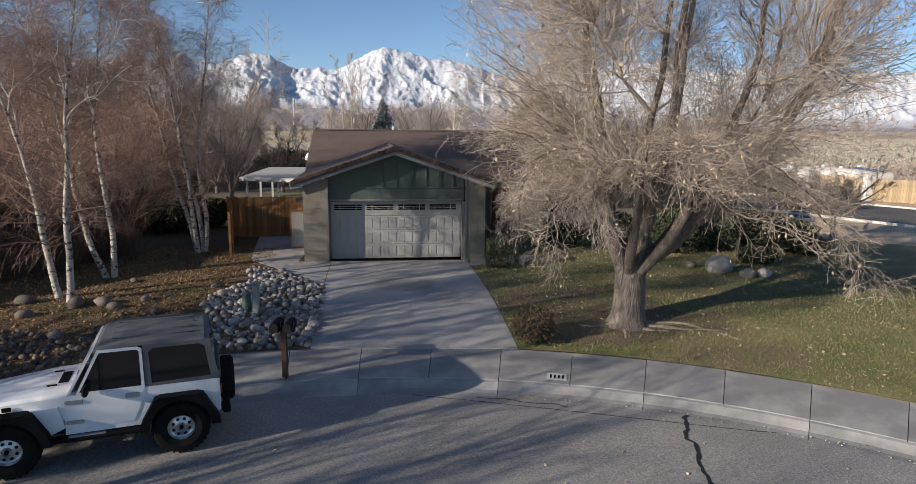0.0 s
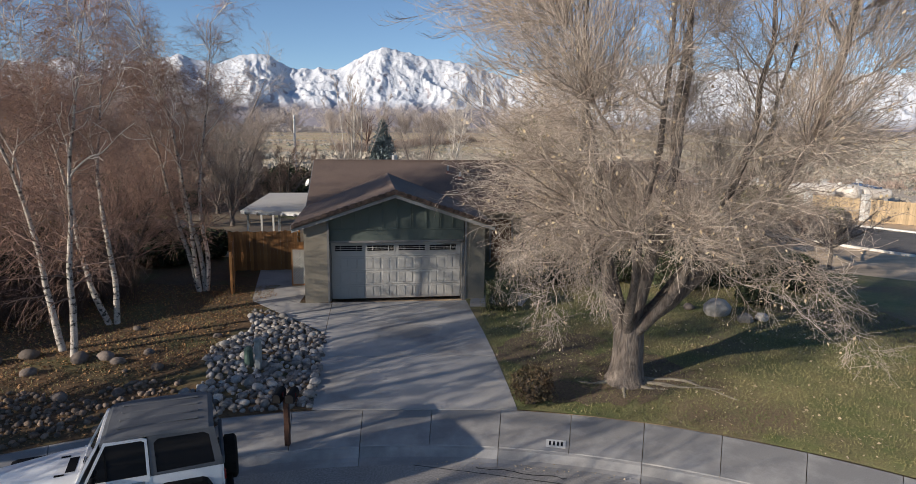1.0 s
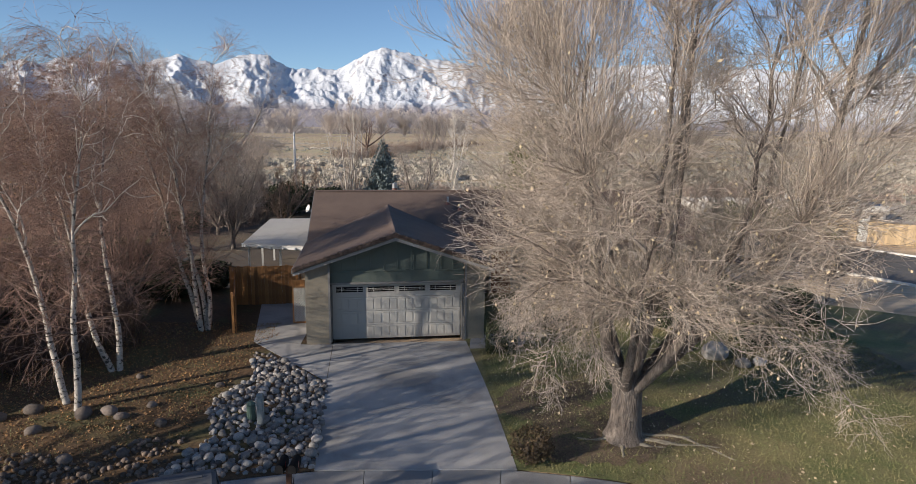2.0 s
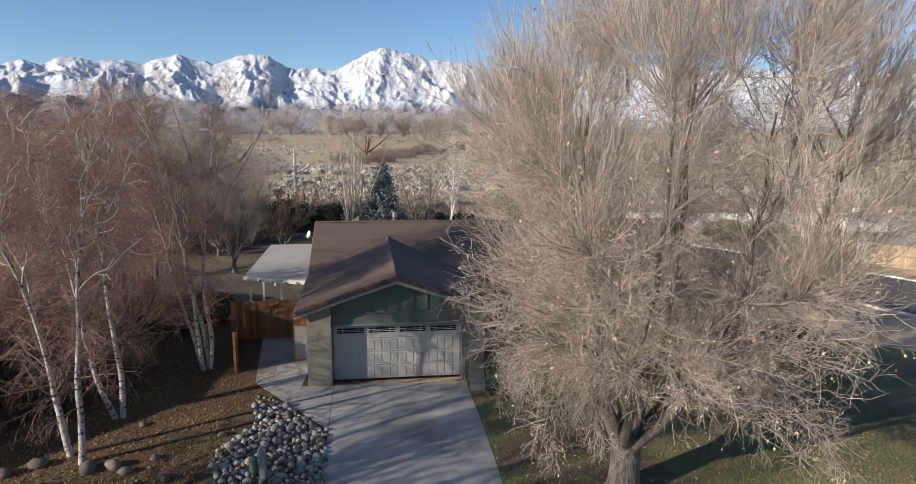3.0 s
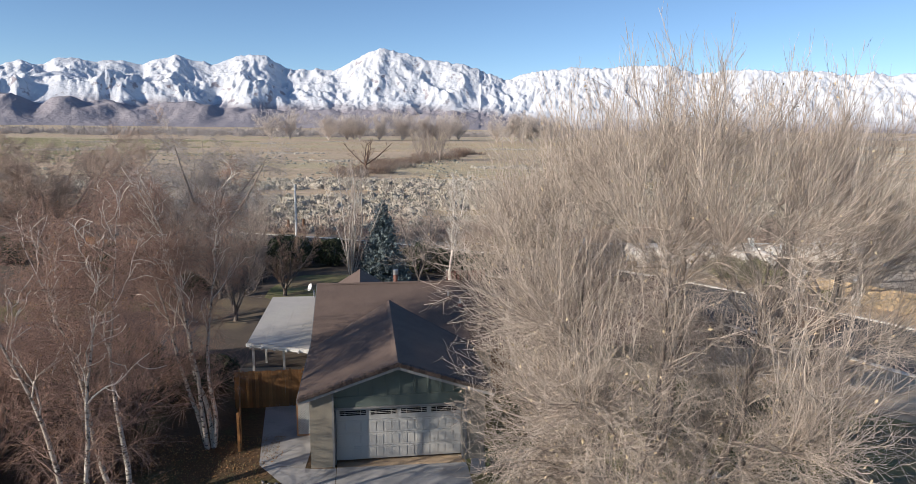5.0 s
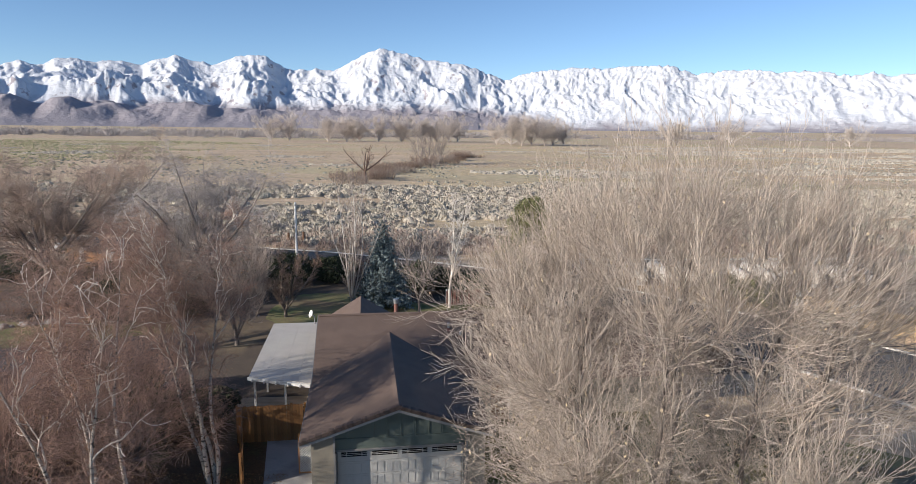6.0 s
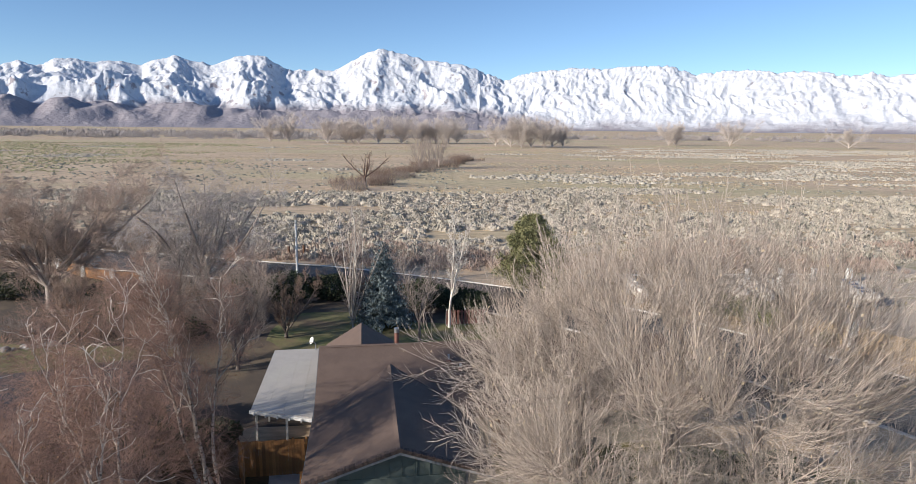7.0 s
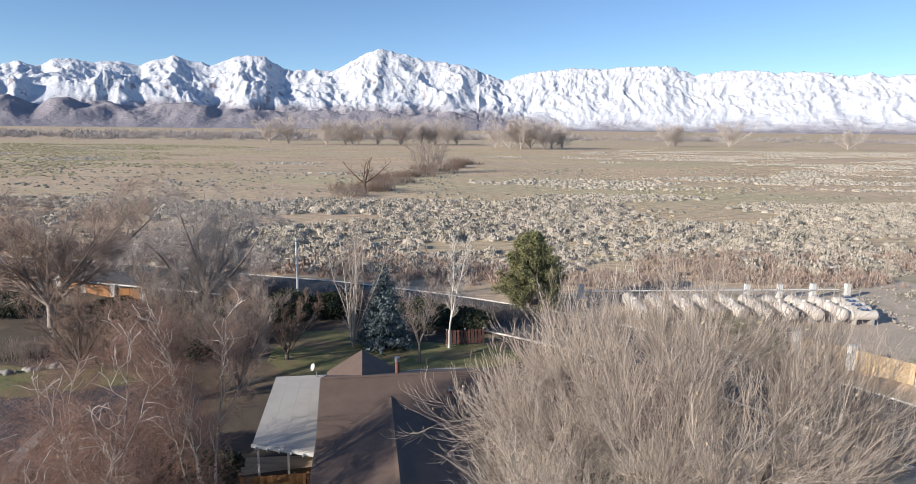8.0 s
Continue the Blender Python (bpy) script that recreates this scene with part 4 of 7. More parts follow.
def shade_tree():
    rng = np.random.default_rng(11)
    base = thing("shade_tree", pose(4.38, 16.0, rise(4.38, 16.0)), "tall bare tree with thick grey trunk on front lawn", "tree")
    trunk, upper, mid, fine = [], [], [], []
    pts = np.array([(0, 0, -0.12), (0, 0, 0.05), (0.01, 0, 0.2), (0.02, 0, 0.45), (0.03, 0, 0.8), (0.03, 0.02, 1.3), (0.05, 0.03, 1.7)])
    trunk.append((pts, np.array([0.66, 0.54, 0.46, 0.41, 0.39, 0.38, 0.36])))
    # heavy limbs from the fork: azimuth, how far out and how high they reach, radius
    heavy = []
    for az, out, up_, ra in ((190, 0.46, 0.42, 0.23), (95, 0.08, 0.62, 0.24), (355, 0.52, 0.5, 0.25), (290, 0.45, 0.36, 0.17), (130, 0.5, 0.4, 0.17), (35, 0.6, 0.34, 0.16), (235, 0.5, 0.32, 0.15), (265, 0.12, 0.66, 0.17)):
        a = radians(az)
        top = CROWN_C + CROWN_R * np.array([out * math.cos(a), out * math.sin(a), up_])
        p = np.array([0.05 + 0.14 * math.cos(a), 0.03 + 0.14 * math.sin(a), 1.25 + 0.3 * rng.random()])
        c = p + (top - p) * np.array([0.95, 0.95, 0.36])
        s = np.linspace(0, 1, 13)[:, None]
        q = p * (1 - s) ** 2 + 2 * c * s * (1 - s) + top * s ** 2
        q += np.cumsum(rng.normal(0, 0.085, q.shape), axis=0) * np.minimum(1, 3 * s)
        heavy.append((q, ra * (1 - 0.86 * np.linspace(0, 1, 13) ** 0.8)))
    trunk += heavy
    heavy = batch(heavy)
    joined = lambda *ls: tuple(np.concatenate([v[:, :8] for v in col]) for col in zip(*ls))
    ends = np.concatenate([dome_points(rng, 46, 0.92, 0.55, 0.82), crown_points(rng, 40, 4.0, 0.3, 0.75)])
    limbs = reach_for(rng, ends, (heavy[0][:, 3:], heavy[1][:, 3:]), 9, 0.6, 0.16, 0.2, 0.3, thick=(0.02, 0.014))
    upper.append(limbs)
    # upright leaders that fan out to the dome, and the shoots along them
    stems = joined((heavy[0][:, 4:12], heavy[1][:, 4:12]), (limbs[0][:, 1:], limbs[1][:, 1:]))
    lead = reach_for(rng, dome_points(rng, 330, 1.0, 0.72, 1.1), stems, 8, 0.6, 0.2, 0.14, 0.2, thick=(0.008, 0.005), bow=(0.72, 0.72, 0.34))
    body = lambda p: p[((p[:, 0] < 3.6) | (p[:, 2] > 6.0)) & ((np.abs(p[:, 0]) > 2.3) | (p[:, 1] > 1.5) | (p[:, 2] > 3.7))]
    inner = reach_for(rng, body(np.concatenate([crown_points(rng, 760, 3.6, 0.1, 0.95), crown_points(rng, 200, 2.6, 0.1, 0.9) * np.array([0.85, 0.85, 0.7]), (lambda p: p[p[:, 0] < -1.2])(crown_points(rng, 620, 3.6, 0.5, 1.0))])), stems, 7, 0.5, 0.04, 0.3, 0.3, thick=(0.004, 0.004))
    upper += [lead, inner]
    shoot = sprout(rng, lead, 12, 0.02, 0.44, 1.35, 4, 0.75, 0.11, 0.6, 0.3, 1.8)
    spray = sprout(rng, inner, 10, 0.1, 0.75, 0.95, 3, 0.2, 0.2, 0.6, 0.35, 1.6)
    mid += [shoot, spray]
    fine.append(sprout(rng, shoot, 5, 0.1, 0.45, 0.45, 2, 0.5, 0.1, 0.62, 0.4, 1.4))
    fine.append(sprout(rng, spray, 4, 0.1, 0.75, 0.42, 2, 0.1, 0.2, 0.65, 0.4, 1.0))
    # low drooping boughs
    low = []
    for az, le in ((150, 3.4), (168, 3.2), (182, 3.4), (197, 3.3), (214, 3.0), (240, 2.6), (292, 2.6), (326, 4.6), (337, 5.2), (350, 4.6), (20, 3.8), (125, 3.6), (90, 3.8)):
        a = radians(az)
        q = bend_line(rng, np.array([0.5 * math.cos(a), 0.5 * math.sin(a), 3.0 + 1.1 * rng.random()]), np.array([math.cos(a), math.sin(a), 1.0]), le * 1.1, 8, -1.7, 0.17)
        low.append((q, np.linspace(0.05, 0.009, 9)))
    trunk += low
    b = sprout(rng, batch(low), 14, 0.25, 0.9, 1.3, 6, -0.7, 0.3, 0.42, 0.35, 1.25)
    s = sprout(rng, b, 8, 0.1, 0.95, 0.65, 4, -0.5, 0.3, 0.6, 0.4, 1.1)
    keep = lambda ls: tuple(v[ls[0][:, -1, 0] > -3.4] for v in ls)
    b, s = keep(b), keep(s)
    mid += [b, s]
    fine.append(sprout(rng, s, 5, 0.1, 0.9, 0.3, 2, -0.4, 0.3, 0.65, 0.4, 1.0))
    part("trunk", tubes("trunk", trunk, 14, M["bark"]), None, base)
    crown("limb_mass", upper, 6, M["limb_bark"], base, "slender grey-brown upright limbs", 0.005)
    crown("branch_mass", mid, 4, M["twig"], base, "pale grey-brown bare branches", 0.0042)
    crown("twig_mass", fine, 3, M["twig"], base, "fine tan winter twigs", 0.0028)
    ends = np.concatenate([p[:, -1] for p, r in fine])
    pick = ends[rng.choice(len(ends), 4200, replace=False, p=(lambda w: w / w.sum())(np.clip(12 - ends[:, 2], 1.5, 8)))]
    lv = part("leaf_scatter", leaf_quads("leaf_scatter", pick - np.array([0, 0, 0.05]), 0.038, M["pale_leaf"], rng, 1.5), None, base, "few dry pale leaves still hanging")
    lv["kind"] = "stuff"
    # surface roots
    for az, le in ((-16, 2.6), (-30, 1.9), (2, 3.2), (200, 1.5), (250, 1.0), (-60, 1.1)):
        a = radians(az)
        x0, y0, z0 = 4.38, 16.0, rise(4.38, 16.0)
        q, x, y = [], 0.35 * math.cos(a), 0.35 * math.sin(a)
        for i in range(9):
            q.append((x, y, rise(x0 + x, y0 + y) - z0 + 0.02 - 0.004 * i + 0.02 * math.sin(i * 2.1 + az)))
            a += rng.normal(0, 0.24)
            x, y = x + le / 8 * math.cos(a), y + le / 8 * math.sin(a)
        part("root", tubes("root", [(np.array(q), np.linspace(0.075, 0.02, 9))], 7, M["root"]), None, base)
    return base


shade_tree()


def birch(rng, x, y, stems, height, leans=None):
    base = thing("birch_tree", pose(x, y, rise(x, y)), "bare birch with white peeling bark and reddish twigs", "tree", "birches beside the driveway")
    trunk, mid, fine = [], [], []
    for i in range(stems):
        if leans:
            a, lean = radians(leans[i][0]), leans[i][1]
        else:
            a, lean = rng.random() * 6.28, 0.1 + 0.2 * rng.random()
        h = height * (0.9 + 0.16 * rng.random())
        k = 0.11 * (stems > 1)
        q = bend_line(rng, np.array([k * math.cos(a), k * math.sin(a), -0.1]), np.array([math.cos(a) * lean, math.sin(a) * lean, 1]), h, 20, 0.75, 0.06)
        rr = 0.094 * (1 - np.linspace(0, 1, 21)) ** 1.15 + 0.008
        trunk.append((q, rr))
    stem = batch(trunk)
    # crooked white forks in the upper half, thin dark branches all the way up
    fork = sprout(rng, stem, 7, 0.44, 0.45, 2.3, 8, 0.55, 0.2, 0.6, 0.3, 2.6)
    twist = sprout(rng, fork, 4, 0.25, 0.75, 1.0, 5, 0.2, 0.28, 0.6, 0.4, 2.0)
    limb = [fork, twist]
    b = sprout(rng, tuple(v[:, :19] for v in stem), 52 if stems < 3 else 30, 0.19, 1.05, 2.0 if stems < 3 else 1.6, 6, 0.15, 0.16, 0.3, 0.25, 0.6)
    b2 = sprout(rng, fork, 9, 0.15, 0.8, 1.1, 4, 0.0, 0.18, 0.45, 0.35, 1.5)
    mid = [b, b2]
    s = sprout(rng, b, 8, 0.12, 0.75, 0.95, 3, -0.35, 0.14, 0.5, 0.4, 0.6)
    s2 = sprout(rng, b2, 7, 0.1, 0.75, 0.7, 3, -0.35, 0.14, 0.55, 0.4, 1.0)
    s3 = sprout(rng, twist, 3, 0.2, 0.7, 0.45, 2, -0.1, 0.15, 0.5, 0.4, 1.0)
    fine = [s, s2, s3, sprout(rng, s, 4, 0.08, 0.65, 0.45, 1, -0.4, 0.1, 0.7, 0.5, 0.5), sprout(rng, s2, 4, 0.1, 0.65, 0.4, 1, -0.4, 0.1, 0.7, 0.5, 1.0)]
    part("trunk", tubes("trunk", trunk, 8, M["birch_bark"], 0.014), None, base, "white peeling bark with dark marks")
    crown("limb_mass", limb, 5, M["birch_limb"], base, "crooked white upper limbs", 0.0115)
    crown("branch_mass", mid, 3, M["birch_branch"], base, "thin dark brown branches", 0.0045)
    crown("twig_mass", fine, 3, M["birch_twig"], base, "fine reddish-brown twigs", 0.0028)
    ends = np.concatenate([p[:, -1] for p, r in fine])
    pick = ends[rng.choice(len(ends), 700, replace=False)]
    part("leaf_scatter", leaf_quads("leaf_scatter", pick, 0.026, M["dry_leaf"], rng, 1.0), None, base, "a few brown leaves and catkins")["kind"] = "stuff"


rng_b = np.random.default_rng(5)
birch(rng_b, -11.0, 17.25, 1, 9.4, [(150, 0.26)])
birch(rng_b, -10.5, 16.85, 1, 10.0, [(100, 0.05)])
birch(rng_b, -10.9, 19.7, 2, 10.3, [(175, 0.22), (60, 0.05)])
birch(rng_b, -9.75, 24.0, 4, 10.6, [(170, 0.24), (220, 0.1), (10, 0.2), (60, 0.06)])
birch(rng_b, -13.6, 22.5, 1, 9.4, [(120, 0.1)])
# ---- mountains ----
def mountain_material():
    m = bpy.data.materials.new("snow_hazed_rock")
    m.use_nodes = True
    nt = m.node_tree
    n, l = nt.nodes, nt.links
    bsdf = n["Principled BSDF"]
    bsdf.inputs["Roughness"].default_value = 0.9
    tc = n.new("ShaderNodeTexCoord")
    sep = n.new("ShaderNodeSeparateXYZ")
    l.new(tc.outputs["Object"], sep.inputs[0])
    geo = n.new("ShaderNodeNewGeometry")
    sn = n.new("ShaderNodeSeparateXYZ")
    l.new(geo.outputs["Normal"], sn.inputs[0])

    def tex(scale, detail=8):
        t = n.new("ShaderNodeTexNoise")
        t.inputs["Scale"].default_value, t.inputs["Detail"].default_value, t.inputs["Roughness"].default_value = scale, detail, 0.65
        l.new(tc.outputs["Object"], t.inputs["Vector"])
        return t.outputs["Fac"]

    def math_node(op, a, b):
        x = n.new("ShaderNodeMath")
        x.operation = op
        for s, v in zip(x.inputs, (a, b)):
            if isinstance(v, (int, float)):
                s.default_value = v
            else:
                l.new(v, s)
        return x.outputs[0]

    # snow line with ragged edge, thinner on steep rock
    h = math_node('ADD', sep.outputs["Z"], math_node('MULTIPLY', math_node('SUBTRACT', tex(0.006), 0.5), 170))
    side_x = n.new("ShaderNodeMapRange")
    side_x.inputs["From Min"].default_value, side_x.inputs["From Max"].default_value, side_x.inputs["To Max"].default_value = 100, 700, 90
    l.new(sep.outputs["X"], side_x.inputs["Value"])
    h = math_node('ADD', h, side_x.outputs[0])
    far = n.new("ShaderNodeVectorMath")
    far.operation = 'LENGTH'
    l.new(tc.outputs["Object"], far.inputs[0])
    bare = n.new("ShaderNodeMapRange")
    bare.inputs["From Min"].default_value, bare.inputs["From Max"].default_value = 3560, 3850
    bare.inputs["To Min"].default_value, bare.inputs["To Max"].default_value = -150, 0
    l.new(far.outputs["Value"], bare.inputs["Value"])
    west = n.new("ShaderNodeMapRange")
    west.inputs["From Min"].default_value, west.inputs["From Max"].default_value = 350, 80
    l.new(sep.outputs["X"], west.inputs["Value"])
    h = math_node('ADD', h, math_node('MULTIPLY', bare.outputs[0], west.outputs[0]))
    r = n.new("ShaderNodeMapRange")
    r.inputs["From Min"].default_value, r.inputs["From Max"].default_value = 112, 172
    l.new(h, r.inputs["Value"])
    st = n.new("ShaderNodeMapRange")
    st.inputs["From Min"].default_value, st.inputs["From Max"].default_value = 0.44, 0.58
    l.new(math_node('ADD', sn.outputs["Z"], math_node('MULTIPLY', math_node('SUBTRACT', tex(0.022, 4), 0.5), 1.5)), st.inputs["Value"])
    snow = math_node('MULTIPLY', r.outputs[0], st.outputs[0])
    mx = n.new("ShaderNodeMix")
    mx.data_type = 'RGBA'
    l.new(snow, mx.inputs["Factor"])
    # rock tones lean blue-grey: distance haze put into the base colour
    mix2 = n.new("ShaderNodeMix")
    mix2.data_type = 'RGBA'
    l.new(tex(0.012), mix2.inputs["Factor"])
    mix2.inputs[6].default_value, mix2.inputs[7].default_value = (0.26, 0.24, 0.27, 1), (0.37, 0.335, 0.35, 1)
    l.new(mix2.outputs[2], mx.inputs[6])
    mx.inputs[7].default_value = (0.66, 0.68, 0.72, 1)
    l.new(mx.outputs[2], bsdf.inputs["Base Color"])
    b = n.new("ShaderNodeBump")
    b.inputs["Strength"].default_value, b.inputs["Distance"].default_value = 0.9, 12
    l.new(tex(0.02, 5), b.inputs["Height"])
    l.new(b.outputs[0], bsdf.inputs["Normal"])
    return m


M["snow_hazed_rock"] = mountain_material()
# crest: bearing in degrees (left is minus) and height in metres at 4500 m
CREST = [(-50, 330), (-40, 350), (-34.3, 346), (-33.3, 372), (-31.9, 358), (-30.9, 401), (-29.5, 399), (-28.4, 385), (-26.7, 412), (-25.3, 387), (-22.9, 453), (-20.3, 406), (-19.1, 428), (-17.9, 472), (-15.9, 467), (-14.4, 395), (-13.2, 391), (-11.6, 402), (-10.4, 390), (-8.2, 486), (-6.7, 545), (-4.4, 513), (-2.4, 471), (0.2, 454), (1.9, 414), (4.2, 348), (6.7, 403), (9.9, 427), (13.0, 420), (14.5, 436), (18.0, 434), (19.9, 375), (21.9, 395), (24.3, 397), (26.2, 376), (28.5, 381), (31.0, 345), (32.2, 367), (33.3, 339), (34.9, 353), (40, 345), (50, 350)]


def mountains():
    az = np.linspace(-44, 44, 1000)
    rho = np.linspace(3150, 4680, 130)
    ca_, ch = np.array(CREST).T
    crest = np.interp(az, ca_, ch)
    V = np.zeros((len(rho), len(az), 3))
    for i, r in enumerate(rho):
        for k, a in enumerate(az):
            t = (r - 3150) / (4500 - 3150)
            x, y = r * math.sin(radians(a)), r * math.cos(radians(a))
            wx = radians(a) * 4000 + 70 * noise.noise((x / 300, y / 300, 3.1))
            ridge, amp, f, w, fine = 0.0, 1.0, 1 / (300 if a < 2 else 110), 1.0, 0.0
            for o in range(7):
                nn = (1 - abs(noise.noise((wx * f, r * f * (0.62 if a < 2 else 0.45), 7.7 * o)))) ** 2 * w
                ridge += amp * nn
                if o > 1:
                    fine += amp * (nn - 0.4)
                w = min(1.0, nn * 1.9)
                amp *= 0.55
                f *= 2.1
            ridge -= 1.15
            c = crest[k] + 30 * fine
            if t <= 1:
                fan = 78 * t ** 1.3 if a < 6 else 64 * t ** 1.3
                body = max(0.0, (t - 0.42) / 0.58)
                z = fan + (c - fan) * body ** 1.3
                z += (ridge * (50 if a < 2 else 19) + 26 * noise.noise((x / 420, y / 420, 8.8))) * min(1, body * 2) * (1 - body ** 3)
                # rounded foothills in front, higher at the one end
                hump = 0.82 + 0.24 * noise.noise((x / 240, y / 420, 1.3)) + 0.2 * noise.noise((x / 90, y / 160, 4.3)) + 0.12 * ridge
                z += math.exp(-((t - 0.33) / 0.17) ** 2) * float(np.interp(a, (-30, -21, -16, 0, 4, 8), (150, 122, 92, 100, 55, 0))) * max(0.1, hump)
                if a < -12:
                    z += math.exp(-((t - 0.66) / 0.11) ** 2) * min(1, (-12 - a) / 6) * (70 + 90 * noise.noise((x / 260, y / 300, 5.3)) + 22 * ridge)
            else:
                z = c - (r - 4500) * 0.8
            V[i, k] = (x, y, z + 2)
    idx = np.arange(len(rho) * len(az)).reshape(len(rho), len(az))
    q = np.stack([idx[:-1, :-1], idx[:-1, 1:], idx[1:, 1:], idx[1:, :-1]], -1).reshape(-1, 4)
    return arrays_mesh("mountain_range", V.reshape(-1, 3), q, M["snow_hazed_rock"], False)


tagged(part("mountain_range", mountains(), None), "long snow-covered mountain range with brown foothills tinted blue-grey for haze", "mountains", kind="structure")
# ---- the parked off-roader ----
def wheel(parent, x, y, side):
    """A wide tyre on a light alloy rim with eight round holes."""
    w = part("wheel", cyl((0, -0.06, 0), (0, 0.06, 0), 0.11, n=20), M["alloy"], parent, at=pose(x, y, 0.425))
    prof = [(0.205, -0.125), (0.31, -0.15), (0.395, -0.135), (0.425, -0.09), (0.427, 0.0), (0.425, 0.09), (0.395, 0.135), (0.31, 0.15), (0.205, 0.125)]
    bm = bmesh.new()
    n = 40
    rings = [[bm.verts.new((r * math.cos(2 * math.pi * k / n), yy, r * math.sin(2 * math.pi * k / n))) for r, yy in prof] for k in range(n)]
    for k in range(n):
        a, b = rings[k], rings[(k + 1) % n]
        for j in range(len(prof)):
            bm.faces.new((a[j], a[(j + 1) % len(prof)], b[(j + 1) % len(prof)], b[j]))
    # tread blocks
    for k in range(30):
        a = 2 * math.pi * k / 30
        for yy in (-0.1, 0.02):
            add_box(bm, -0.02, 0.02, yy, yy + 0.085, 0.42, 0.438, 0.0, Matrix.Rotation(a + (0.1 if yy > 0 else 0), 4, 'Y'))
    bmesh.ops.recalc_face_normals(bm, faces=bm.faces)
    part("tyre", bm, M["rubber"], w)
    bm = bmesh.new()
    prof = [(0.205, 0.10), (0.212, 0.115), (0.195, 0.115), (0.185, 0.06), (0.165, 0.05), (0.10, 0.075), (0.07, 0.085), (0.07, 0.11), (0.0, 0.112)]
    n = 48
    for i in range(len(prof) - 1):
        for k in range(n):
            c = [(prof[i][0], prof[i][1], k), (prof[i + 1][0], prof[i + 1][1], k), (prof[i + 1][0], prof[i + 1][1], k + 1), (prof[i][0], prof[i][1], k + 1)]
            co = [(r * math.cos(2 * math.pi * q / n), side * yy, r * math.sin(2 * math.pi * q / n)) for r, yy, q in c]
            vs = [bm.verts.new(p) for p in (co[:3] if prof[i + 1][0] == 0 else co)]
            bm.faces.new(vs)
    bmesh.ops.remove_doubles(bm, verts=bm.verts, dist=0.0005)
    bmesh.ops.recalc_face_normals(bm, faces=bm.faces)
    part("rim", bm, M["alloy"], w)
    for k in range(8):
        a = 2 * math.pi * (k + 0.5) / 8
        p = Vector((0.125 * math.cos(a), 0, 0.125 * math.sin(a)))
        part("rim_hole", cyl(p + Vector((0, side * 0.05, 0)), p + Vector((0, side * 0.072, 0)), 0.026, n=14), M["black_plastic"], w)
    part("hub_cap", cyl((0, side * 0.10, 0), (0, side * 0.135, 0), 0.035, 0.028, 16), M["black_plastic"], w)
    return w


def arch_pts(cx, cz, r, a0, a1, n=14):
    return [(cx + r * math.cos(radians(a0 + (a1 - a0) * i / n)), cz + r * math.sin(radians(a0 + (a1 - a0) * i / n))) for i in range(n + 1)]


